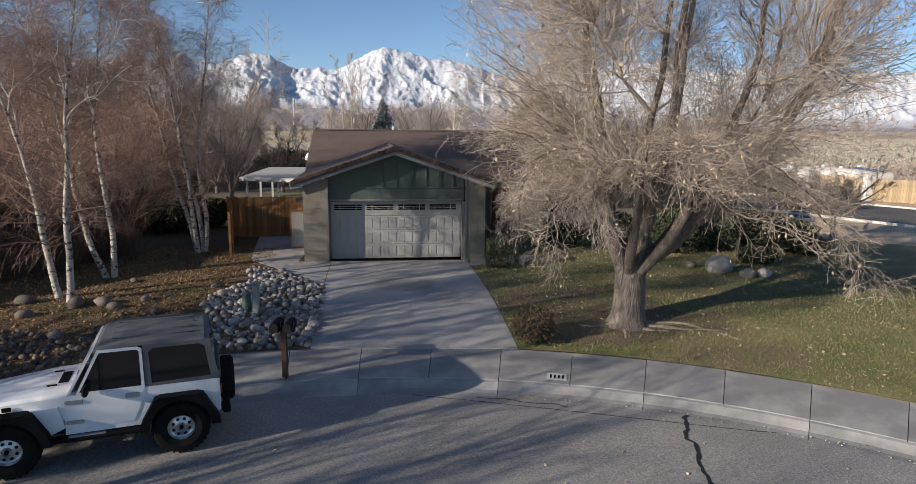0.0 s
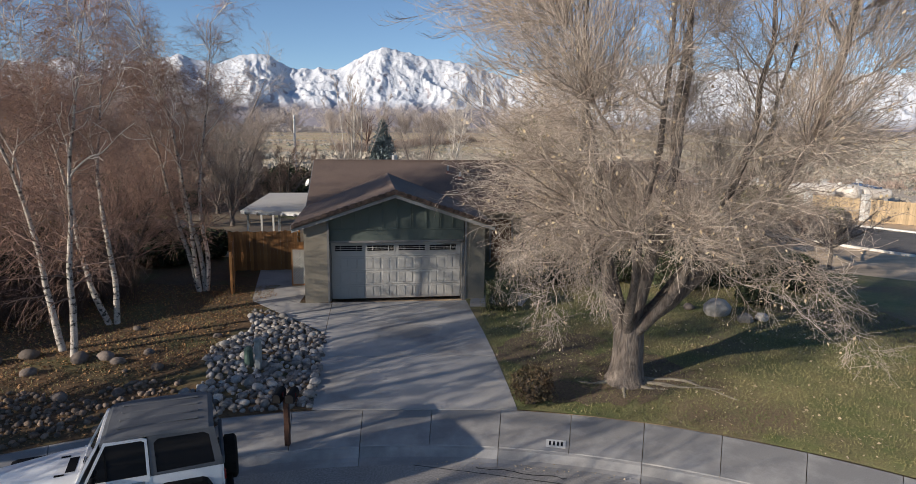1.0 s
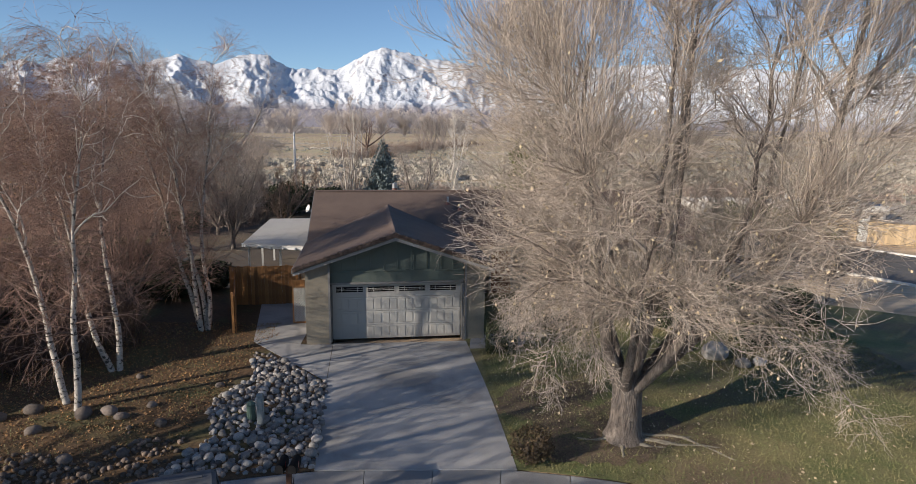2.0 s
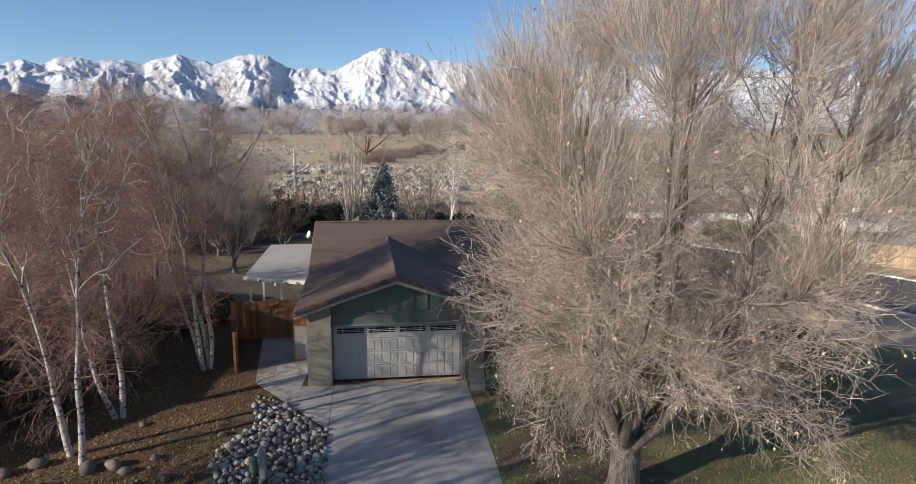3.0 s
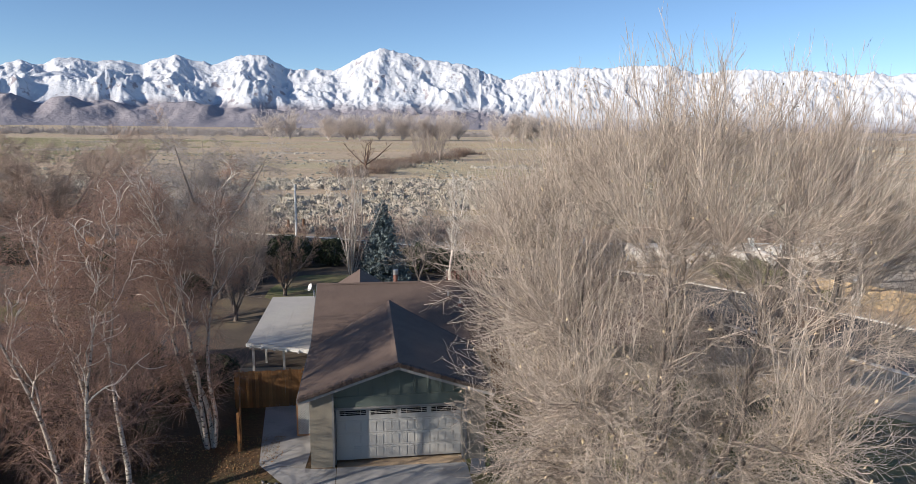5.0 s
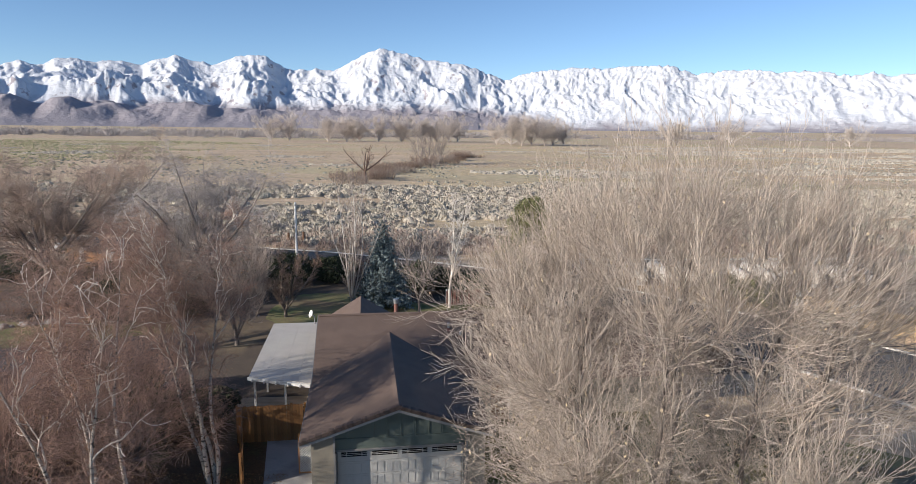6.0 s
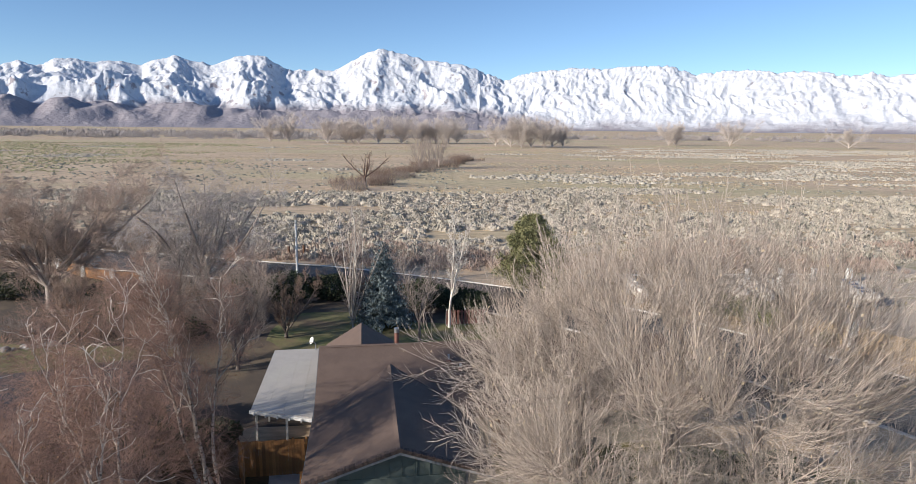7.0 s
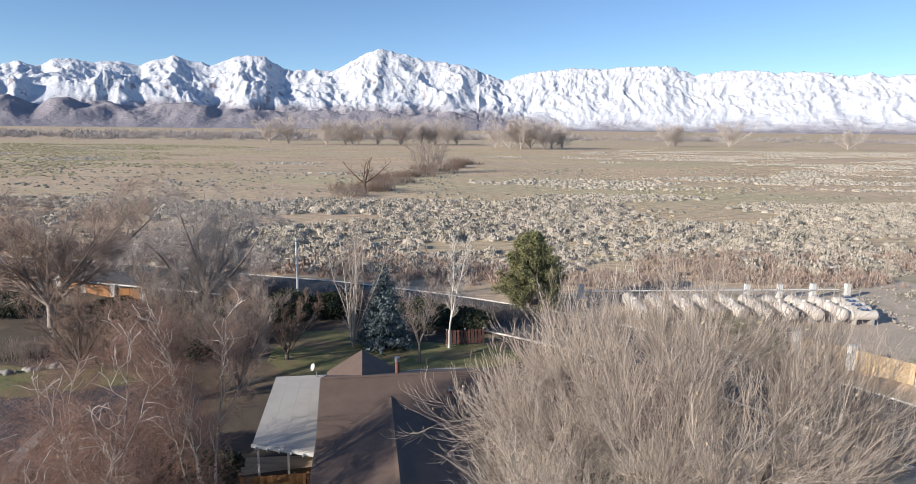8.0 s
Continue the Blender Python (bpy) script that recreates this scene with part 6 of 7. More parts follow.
shrub("round_shrub", 1.85, 14.95, 0.58, 0.55, 0.95, 2600, M["red_leaf"], "rounded shrub with small reddish-brown leaves", leaf=0.032, seed=2, stems=40)
shrub("clipped_hedge", 1.55, 22.1, 0.55, 0.5, 0.95, 4000, M["dark_leaf"], "square-clipped dark green hedge beside the garage", leaf=0.035, boxy=True, seed=3, hollow=0.75)
for i, (x, y, rx, h) in enumerate(((8.6, 25.2, 1.2, 1.9), (10.4, 26.0, 1.3, 2.2), (12.6, 26.6, 1.4, 1.6), (6.6, 26.4, 1.1, 1.5), (15.2, 28.6, 0.9, 0.9), (13.7, 25.0, 0.8, 0.8), (4.2, 26.0, 0.9, 1.3), (10.9, 23.0, 0.7, 0.7))):
    shrub("evergreen_shrub", x, y, rx, rx * 0.9, h, 3200, M["dark_leaf"], "dense dark evergreen shrub against the house", group="shrubs along the house", leaf=0.07, seed=10 + i)

# fallen leaves
def leaf_litter(name, n, region, x0, x1, y0, y1, size, mat, label, seed, lift=0.03, z=None):
    rng = np.random.default_rng(seed)
    c = []
    while len(c) < n:
        x, y = rng.uniform(x0, x1), rng.uniform(y0, y1)
        if region(x, y):
            c.append((x, y, (rise(x, y) if z is None else z(x, y)) + lift + 0.015 * rng.random()))
    k = len(c)
    c = np.array(c)
    a = rng.random(k) * 6.28
    t = rng.normal(0, 0.35, (k, 2))
    s = size * (0.5 + rng.random(k))
    A = np.stack([np.cos(a) * s, np.sin(a) * s, t[:, 0] * s], 1)
    B = np.stack([-np.sin(a) * s * 0.6, np.cos(a) * s * 0.6, t[:, 1] * s], 1)
    V = np.stack([c - A, c + B, c + A, c - B], 1).reshape(-1, 3)
    return tagged(part(name, arrays_mesh(name, V, np.arange(4 * k).reshape(k, 4), mat), None), label, "leaves", kind="stuff")


def radius(x, y):
    return math.hypot(x - CX, y - CY)


def right_of_drive(x, y):
    return radius(x, y) > R_BACK + 0.05 and x > DR[0][0] + (y - DR[0][1]) * (DR[1][0] - DR[0][0]) / (DR[1][1] - DR[0][1]) + 0.05


def left_of_drive(x, y):
    return radius(x, y) > R_BACK + 0.05 and x < -7.0 + 0.4 * noise.noise((y, x, 2.0))


leaf_litter("fallen_leaves", 17000, left_of_drive, -15, -6.6, 12, 25, 0.027, M["dry_leaf"], "golden fallen leaves under the birches", 1)
leaf_litter("lawn_leaves", 1500, lambda x, y: right_of_drive(x, y) and noise.noise((x * 0.5, y * 0.5, 4)) > -0.25, 1, 13, 12, 24, 0.035, M["pale_leaf"], "pale fallen leaves on the lawn", 2)
leaf_litter("street_leaves", 170, lambda x, y: 8 < radius(x, y) < 14.4, -6, 9, 7, 13, 0.02, M["pale_leaf"], "scattered leaves on the asphalt", 3, 0.012, lambda x, y: -0.62 + 0.012 * max(0, 14 - radius(x, y)))
leaf_litter("gutter_leaves", 320, lambda x, y: abs(radius(x, y) - 14.06) < 0.09, -1, 9, 8, 13, 0.015, M["pale_leaf"], "leaves gathered along the gutter", 4, 0.012, lambda x, y: -0.625)


def grass(name, n, region, x0, x1, y0, y1, h, mat, label, seed):
    rng = np.random.default_rng(seed)
    c = []
    while len(c) < n:
        x, y = rng.uniform(x0, x1), rng.uniform(y0, y1)
        if region(x, y):
            c.append((x, y, rise(x, y) + 0.02))
    c = np.array(c)
    a = rng.random(n) * 6.28
    w = 0.012
    d = np.stack([np.cos(a) * w, np.sin(a) * w, np.zeros(n)], 1)
    tip = c + np.stack([rng.normal(0, 0.035, n), rng.normal(0, 0.035, n), h * (0.5 + rng.random(n))], 1)
    V = np.stack([c - d, c + d, tip], 1).reshape(-1, 3)
    return tagged(part(name, arrays_mesh(name, V, np.arange(3 * n).reshape(n, 3), mat), None), label, "grass", kind="stuff")


grass("lawn_grass", 60000, right_of_drive, 0.8, 15, 10, 27, 0.05, M["grass_blade"], "short winter lawn grass, green and straw", 7)
grass("bank_grass", 5000, lambda x, y: left_of_drive(x, y) and radius(x, y) > 18.2, -15, -7, 14, 25, 0.06, M["grass_blade"], "thin dry grass on the bank", 8)
# ---- trees and things behind and beside the house ----
def bare_tree(name, x, y, h, spread_r, stems, mat, bark, label, seed, group="", counts=(12, 7, 6), el=(55, 80), thin=0.006, trunk_r=0.16, fork=0.15, up=0.5):
    rng = np.random.default_rng(seed)
    base = thing(name, pose(x, y, rise(x, y)), label, "tree", group)
    trunk = []
    f = h * fork
    trunk.append((np.array([(0, 0, -0.15), (0.02, 0, f * 0.5), (0, 0.02, f)]), np.array([trunk_r * 1.25, trunk_r, trunk_r * 0.9])))
    for i in range(stems):
        a = 6.28 * (i + rng.random() * 0.6) / stems
        e = radians(rng.uniform(*el))
        le = (h - f) / max(0.5, math.sin(e)) * rng.uniform(0.8, 1.0)
        q = bend_line(rng, np.array([0, 0, f * 0.9]), np.array([math.cos(a) * math.cos(e), math.sin(a) * math.cos(e), math.sin(e)]), le, 8, 0.3, 0.07)
        rr = trunk_r * 0.6 * (1 - np.linspace(0, 1, 9)) ** 0.8 + thin
        trunk.append((q, rr))
    b = sprout(rng, batch(trunk[1:]), counts[0], 0.15, 0.75, spread_r * 0.55, 4, up, 0.09, 0.45, 0.3, 0.4)
    s = sprout(rng, b, counts[1], 0.1, 0.65, spread_r * 0.24, 2, up * 0.6, 0.1, 0.55, 0.4, 0.3)
    fine = [s]
    if counts[2]:
        fine.append(sprout(rng, s, counts[2], 0.1, 0.65, spread_r * 0.13, 1, up * 0.5, 0.12, 0.7, 0.5, 0.3))
    stem = part("trunk", tubes("trunk", trunk, 7, bark), None, base)
    if y > 600:
        stem["kind"] = "stuff"
    crown("branch_mass", [b], 3, mat, base, "", thin)
    crown("twig_mass", fine, 3, mat, base, "", thin * 0.75)
    return base


def conifer(name, x, y, h, r, label, mat, seed, tiers=26, droop=-0.25, per=20, leaf=0.16, open_=0.0):
    rng = np.random.default_rng(seed)
    base = thing(name, pose(x, y, rise(x, y)), label, "tree")
    lines, cen = [], []
    part("trunk", cyl((0, 0, -0.1), (0, 0, h * 0.96), 0.16, 0.02, 8), M["bark"], base)
    for t in range(tiers):
        s = (t + 0.5) / tiers
        z = h * (0.04 + 0.95 * s)
        rad = r * ((1 - s) ** 0.85 if droop < 0 else math.sin(math.pi * (0.3 + 0.68 * s)) ** 0.8) * rng.uniform(0.85, 1.1) + 0.08
        for i in range(max(5, int(per * (1 - 0.7 * s)))):
            a = rng.random() * 6.28
            le = rad * rng.uniform(0.75, 1.08)
            q = bend_line(rng, np.array([0, 0, z]), np.array([math.cos(a), math.sin(a), droop + rng.normal(0, 0.1)]), le, 4, 0.35, 0.05)
            lines.append((q, np.linspace(0.02, 0.006, 5)))
            m = max(5, int(le * (20 if droop < 0 else 22)))
            for k in range(m):
                w = (k + rng.random()) / m
                if w < open_:
                    continue
                j = min(3, int(w * 4))
                p = q[j] + (q[j + 1] - q[j]) * (w * 4 - j)
                cen.append(p + rng.normal(0, (0.05 if droop < 0 else 0.16) + 0.05 * w, 3))
    crown("branch_mass", lines, 3, M["bark"], base)
    part("needles", leaf_quads("needles", np.array(cen), leaf, mat, rng, 0.2), None, base)["kind"] = "stuff"
    return base


conifer("blue_spruce", -5.95, 50.8, 7.0, 2.45, "blue-grey spruce behind the house", M["spruce_leaf"], 4, 34, -0.2, 30, 0.11)
def pine(x, y, h, r, label, seed):
    """A ragged pine: rising limbs that carry separate tufts of needles."""
    rng = np.random.default_rng(seed)
    base = thing("pine_tree", pose(x, y, rise(x, y)), label, "tree")
    part("trunk", cyl((0, 0, -0.1), (0, 0, h * 0.93), 0.2, 0.03, 9), M["bark"], base)
    n = 170
    s = rng.random(n) ** 1.1
    a = rng.random(n) * 6.2832
    d = np.stack([np.cos(a), np.sin(a), 0.15 + 0.9 * s], 1)
    le = r * (1 - s) ** 0.5 * rng.uniform(0.6, 1.12, n) + 0.3
    limb = bend_lines(rng, np.stack([0 * s, 0 * s, h * (0.02 + 0.84 * s)], 1), d, le, 5, 0.3, 0.1)
    rad = np.tile(np.linspace(0.035, 0.01, 6), (n, 1))
    side_ = sprout(rng, (limb, rad), 4, 0.35, 0.7, 0.7, 2, 0.5, 0.12, 0.6)
    crown("branch_mass", [(limb, rad), side_], 3, M["bark"], base)
    tips = np.concatenate([limb[:, -1], limb[:, -2], limb[:, -3], side_[0][:, -1], side_[0][:, -2]])
    tips = tips[tips[:, 2] > 0.3]
    k = 30
    cen = (tips[:, None] + rng.normal(0, 1, (len(tips), k, 3)) * np.array([0.17, 0.17, 0.2])).reshape(-1, 3)
    part("needles", leaf_quads("needles", cen, 0.095, M["pine_leaf"], rng, -0.5), None, base)["kind"] = "stuff"


pine(7.3, 62.0, 7.6, 3.6, "bushy olive-green pine by the street", 6)
bare_tree("aspen_tree", -8.35, 50.0, 10.4, 1.5, 11, M["aspen_twig"], M["pole_wood"], "clump of slim white-barked bare trees", 31, el=(73, 87), counts=(14, 6, 4), trunk_r=0.075, fork=0.03, up=0.8, thin=0.009)
bare_tree("slim_tree", -0.65, 50.5, 10.0, 2.2, 2, M["birch_limb"], M["birch_limb"], "tall slim bare tree with pale bark", 32, el=(86, 89), counts=(26, 6, 4), trunk_r=0.11, fork=0.15, thin=0.009)
bare_tree("small_tree", -2.87, 46.9, 6.8, 2.4, 5, M["far_twig"], M["bark"], "small bare tree on the back lawn", 33, el=(58, 75), counts=(12, 6, 5), trunk_r=0.1, fork=0.25, thin=0.008)
bare_tree("grey_tree", -24.4, 61.0, 10.2, 6.5, 11, M["grey_twig"], M["far_twig"], "broad grey bare tree in the back yard", 34, el=(22, 78), counts=(14, 9, 8), trunk_r=0.28, fork=0.16, up=-0.45, thin=0.011)
bare_tree("russet_tree", -35.5, 55.0, 10.0, 6.0, 11, M["russet"], M["far_twig"], "broad bare tree with russet twigs", 35, el=(22, 75), counts=(16, 11, 8), trunk_r=0.3, fork=0.22, up=-0.1, thin=0.012)
bare_tree("pollard_tree", 17.3, 29.4, 2.7, 1.25, 16, M["far_twig"], M["bark"], "small round-headed bare tree at the lawn's end", 36, el=(2, 80), counts=(9, 7, 4), trunk_r=0.09, fork=0.42, thin=0.008)
for i, (x, y, h, r) in enumerate(((-14.5, 41.0, 6.0, 3.4), (-18.6, 39.0, 6.5, 3.6), (-17.5, 46.5, 6.5, 3.4), (-13.0, 47.5, 5.0, 1.8), (-22.5, 49.5, 7.0, 3.8), (-27.0, 44.5, 5.6, 3.2))):
    bare_tree("yard_tree", x, y, h, r, 6, M["brush"] if i % 2 else M["grey_brush"], M["bark"], "dense bare tree with brown twigs in the side yard", 40 + i, "trees in the side yard", el=(45, 80), counts=(13, 9, 7), trunk_r=0.14, fork=0.1, thin=0.008)
for i, (x, y, h) in enumerate(((-19.5, 25.5, 4.0), (-13.6, 25.6, 4.6), (-16.4, 21.5, 3.6))):
    bare_tree("bare_tree", x, y, h, 4.2, 6, M["birch_twig"], M["bark"], "dense bare tree with dark reddish twigs", 60 + i, "trees behind the birches", el=(45, 82), counts=(13, 8, 6), trunk_r=0.13, fork=0.08, thin=0.006)

# out of view, known by their shadows; the third is only added shade
for i, (x, y, h, counts) in enumerate(((-17.5, 7.6, 9.6, (13, 8, 4)), (-19.5, 1.0, 8.0, (9, 4, 0)), (-14.5, 1.8, 6.0, (9, 5, 1)))):
    bare_tree("front_yard_tree", x, y, h, 5.2, 8, M["far_twig"], M["bark"], "unseen bare tree in the neighbour's front yard, there for its shadow", 70 + i, "neighbour's front trees", el=(42, 82), counts=counts, trunk_r=0.22, fork=0.15, thin=0.014)

# hedges and thickets; hedges behind the birches are added to darken shaded ground
spots = ((-15.3, 57.5, 2.6, 1.6, 3.0), (-11.5, 58.5, 2.2, 1.4, 2.6), (-19.5, 56.5, 2.4, 1.6, 2.8), (-3.0, 56.0, 2.6, 1.5, 2.6), (0.6, 54.5, 2.4, 1.4, 2.2), (-18.0, 27.0, 2.4, 1.6, 2.2), (-14.8, 29.0, 2.0, 1.4, 1.8), (-28.5, 53.5, 2.2, 1.6, 2.2), (-12.2, 30.4, 1.4, 1.0, 1.5), (-41.5, 58.0, 4.0, 2.0, 2.6), (-21.0, 23.5, 2.0, 2.0, 2.0), (-13.4, 28.6, 2.0, 1.0, 1.9), (-16.8, 25.0, 2.2, 1.2, 2.2), (-17.5, 31.5, 2.5, 1.2, 2.4), (-24.5, 55.0, 2.6, 1.4, 2.4), (-20.5, 47.5, 1.8, 1.2, 1.6), (-31.0, 57.5, 2.6, 1.4, 2.2))
for i, (x, y, rx, ry, h) in enumerate(spots):
    shrub("dark_hedge", x, y, rx, ry, h, 3600, M["dark_leaf"], "dense dark evergreen hedge; those by the birches deepen the shade", group="dark hedges", leaf=0.11, seed=80 + i, category="hedge")
for i, (x, y, rx, ry, h) in enumerate(((-22.5, 52.5, 3.2, 2.0, 2.2), (-27.0, 47.5, 2.6, 1.6, 1.8), (-33.5, 47.5, 2.6, 1.4, 1.4), (-18.0, 52.0, 2.6, 2.0, 2.4), (2.5, 58.5, 4.0, 1.5, 1.8), (-6.0, 60.5, 5.0, 1.4, 1.6), (10.5, 57.0, 3.5, 1.6, 1.6), (22.5, 40.5, 2.0, 1.6, 1.6), (24.0, 46.0, 2.4, 1.6, 1.8), (14.0, 38.0, 3.0, 2.0, 2.0), (-16.0, 60.0, 4.0, 1.4, 2.0), (-10.5, 62.6, 4.0, 1.2, 2.0), (-2.0, 60.6, 3.6, 1.2, 1.9), (-20.5, 65.0, 4.0, 1.4, 2.3))):
    brush("thicket", x, y, rx, ry, h, 200, M["brush"] if i % 2 else M["grey_brush"], "thicket of bare brown stems", "thickets by the yards", 100 + i, thin=0.009)


# second street, curving behind the houses
def curve_pts(ctrl, n=14):
    out = []
    for i in range(len(ctrl) - 1):
        p0, p1, p2, p3 = (Vector(ctrl[max(0, min(len(ctrl) - 1, j))]) for j in (i - 1, i, i + 1, i + 2))
        for k in range(n):
            t = k / n
            out.append(0.5 * ((2 * p1) + (p2 - p0) * t + (2 * p0 - 5 * p1 + 4 * p2 - p3) * t * t + (3 * p1 - p0 - 3 * p2 + p3) * t ** 3))
    return out + [Vector(ctrl[-1])]


FAR_KERB = curve_pts([(-90, 92), (-55, 84.5), (-22.3, 75.3), (-12.1, 72.2), (2.3, 65.5), (13, 58.5), (21, 51), (26.8, 43.7), (29.7, 39.7), (37, 28), (48, 8)])


def ribbon(name, pts, profile, mat, parent=None):
    """A profile of (offset to the right of the way, height) swept along a line."""
    vs, fs, k = [], [], len(profile)
    for i, p in enumerate(pts):
        d = (pts[min(len(pts) - 1, i + 1)] - pts[max(0, i - 1)]).normalized()
        no = Vector((d.y, -d.x))
        for o, z in profile:
            vs.append((p.x + no.x * o, p.y + no.y * o, z))
    for i in range(len(pts) - 1):
        for j in range(k - 1):
            fs.append((i * k + j, i * k + j + 1, (i + 1) * k + j + 1, (i + 1) * k + j))
    me = mesh(name, vs, fs, mat)
    if me.polygons[0].normal.z < 0:
        me.flip_normals()
    return part(name, me, None, parent)


tagged(ribbon("road_2", FAR_KERB, [(0.0, 0.02), (4.5, 0.06), (9.0, 0.02)], M["dark_asphalt"]), "grey asphalt street curving past the yards", "road", kind="structure")
for off in (-0.16, 9.0):
    tagged(ribbon("kerb", FAR_KERB, [(off, 0.0), (off, 0.13), (off + 0.16, 0.13), (off + 0.16, 0.0)], M["pale_kerb"]), "pale concrete kerb along the street", "kerb", kind="structure")

# yard surfaces: flat sheets with an uneven outline
def sheet(name, outline, lift, mat, label, category, wob=0.25, seed=1):
    rng = np.random.default_rng(seed)
    pts = curve_pts(outline + [outline[0]], 8)[:-1]
    bm = bmesh.new()
    bm.faces.new([bm.verts.new((p.x + rng.normal(0, wob * 0.3), p.y + rng.normal(0, wob * 0.3), lift)) for p in pts])
    bmesh.ops.triangulate(bm, faces=bm.faces)
    if radius(*outline[0]) < 25:
        bmesh.ops.subdivide_edges(bm, edges=bm.edges[:], cuts=3, use_grid_fill=True)
        for v in bm.verts:
            v.co.z = rise(v.co.x, v.co.y) + 0.034
    for f in bm.faces:
        if f.normal.z < 0:
            f.normal_flip()
    return tagged(part(name, bm, mat), label, category, kind="structure")


sheet("tree_bed", [(2.3, 15.0), (1.5, 16.2), (1.2, 18.0), (2.4, 19.4), (4.4, 18.9), (5.9, 17.2), (5.7, 15.6), (4.6, 14.9), (3.4, 14.75)], 0.0, M["litter_soil"], "bare earth and leaf litter under the shade tree", "ground", 0.3, seed=11)
sheet("yard_soil", [(-60, 34), (-30, 33), (-12, 32.5), (14, 36.5), (20, 38), (8, 58), (-10, 63.5), (-40, 72.0), (-70, 78)], 0.008, M["soil"], "brown bare soil of the back yards", "ground", seed=2)
sheet("back_lawn", [(-14.5, 47), (-14, 53.5), (-9.5, 54.5), (-4, 52), (3, 51), (5, 47.5), (-2, 45), (-10, 43.5)], 0.02, M["lawn"], "green back lawn behind the house", "lawn", seed=3)
sheet("side_lawn", [(-36, 41), (-29, 40), (-24, 42), (-20, 43.5), (-22, 45.5), (-30, 45), (-37, 46.5)], 0.02, M["lawn"], "green lawn strip with stone edging", "lawn", seed=4)
sheet("gravel_yard", [(-36, 30), (-36, 36), (-29, 39.7), (-24.5, 41.7), (-18.5, 43), (-15.8, 37), (-17, 30), (-24, 27)], 0.024, M["old_roof"], "dark gravel yard beside the neighbour's house", "ground", seed=5)
sheet("pale_path", [(-23.0, 30), (-22.4, 30.2), (-23.2, 33), (-23.6, 36), (-24.2, 35.9), (-23.9, 33)], 0.034, M["concrete"], "pale concrete path in the gravel yard", "path", 0.02, seed=6)
sheet("patio_slab", [(-3.5, 44.6), (0.3, 45.2), (0.2, 46.0), (-3.6, 45.4)], 0.04, M["concrete"], "pale concrete patio slab behind the house", "path", 0.01, seed=7)
sheet("dirt_lot", [(22, 56), (30, 51), (36, 46), (60, 40), (75, 52), (60, 80), (40, 72), (25, 71)], 0.012, M["lot"], "bare pale earth around the tanks", "ground", 1.0, seed=8)
for i in range(13):
    b = new("edging_stone", WHITE[i % 6])
    s = 0.22 + 0.08 * ((i * 7) % 3)
    b.matrix_basis = pose(-34 + i * 0.42, 43.2 + i * 0.2 + 0.2 * math.sin(i * 2.0), 0.08, 0, 0, i * 50) @ Matrix.Diagonal((s, s, s, 1))
    tagged(b, "pale stone edging the lawn", "stone", "edging stones")

# the neighbour's house, beyond the birches
nb = thing("neighbour_house", pose(-26.0, 14.5, 0, 0, 0, -33.5), "neighbour's low house with dark shingle roof", "house")
part("wall", box(-6.2, 6.2, -7.5, 7.5, -0.1, 2.7), M["wall"], nb)
part("roof", slab([(6.9, -8, 2.75), (6.9, 8, 2.75), (0, 8, 4.9), (0, -8, 4.9)], 0.15), M["old_roof"], nb)
part("roof", slab([(0, -8, 4.9), (0, 8, 4.9), (-6.9, 8, 2.75), (-6.9, -8, 2.75)], 0.15), M["old_roof"], nb)
for y in (-7.45, 7.3):
    part("gable_wall", prism([(-6.2, 2.7), (6.2, 2.7), (0, 4.7)], 0.15, "y", y), M["wall"], nb)

# utility pole and short posts
pole = thing("utility_pole", pose(-14.95, 59.3, 0), "pale grey utility pole", "pole")
part("shaft", cyl((0, 0, -0.3), (0, 0, 7.4), 0.12, 0.09, 10), M["pale_pole"], pole)
part("band", cyl((0, 0, 7.05), (0, 0, 7.2), 0.103, n=10), M["galvanised"], pole)
for x, y in ((-20.8, 79.0), (-19.1, 79.7)):
    p = thing("gate_post", pose(x, y, 0), "stout dark wooden gate post", "post", "gate posts")
    part("shaft", cyl((0, 0, -0.1), (0, 0, 1.3), 0.16, 0.15, 9), M["post_wood"], p)
    part("top", cyl((0, 0, 1.3), (0, 0, 1.34), 0.16, 0.13, 9), M["post_wood"], p)


def pillar_fence(pts, h, mat, label, group, wid=0.5, ph=0.25):
    """White pillars with board panels between."""
    for a, b in zip(pts, pts[1:]):
        d = Vector((b[0] - a[0], b[1] - a[1])).normalized() * (wid / 2 + 0.01)
        fence((a[0] + d.x, a[1] + d.y), (b[0] - d.x, b[1] - d.y), h, label, mat, group, 0.16, seed=int(abs(a[0]) * 3))
    for a in pts:
        p = thing("fence_pillar", pose(a[0], a[1], rise(*a)), "white rendered fence pillar", "pillar", group + " pillars")
        part("shaft", box(-wid / 2, wid / 2, -wid / 2, wid / 2, -0.1, h + ph, 0.02), M["white_trim"], p)
        part("cap", box(-wid / 2 - 0.03, wid / 2 + 0.03, -wid / 2 - 0.03, wid / 2 + 0.03, h + ph, h + ph + 0.06, 0.015), M["white_trim"], p)


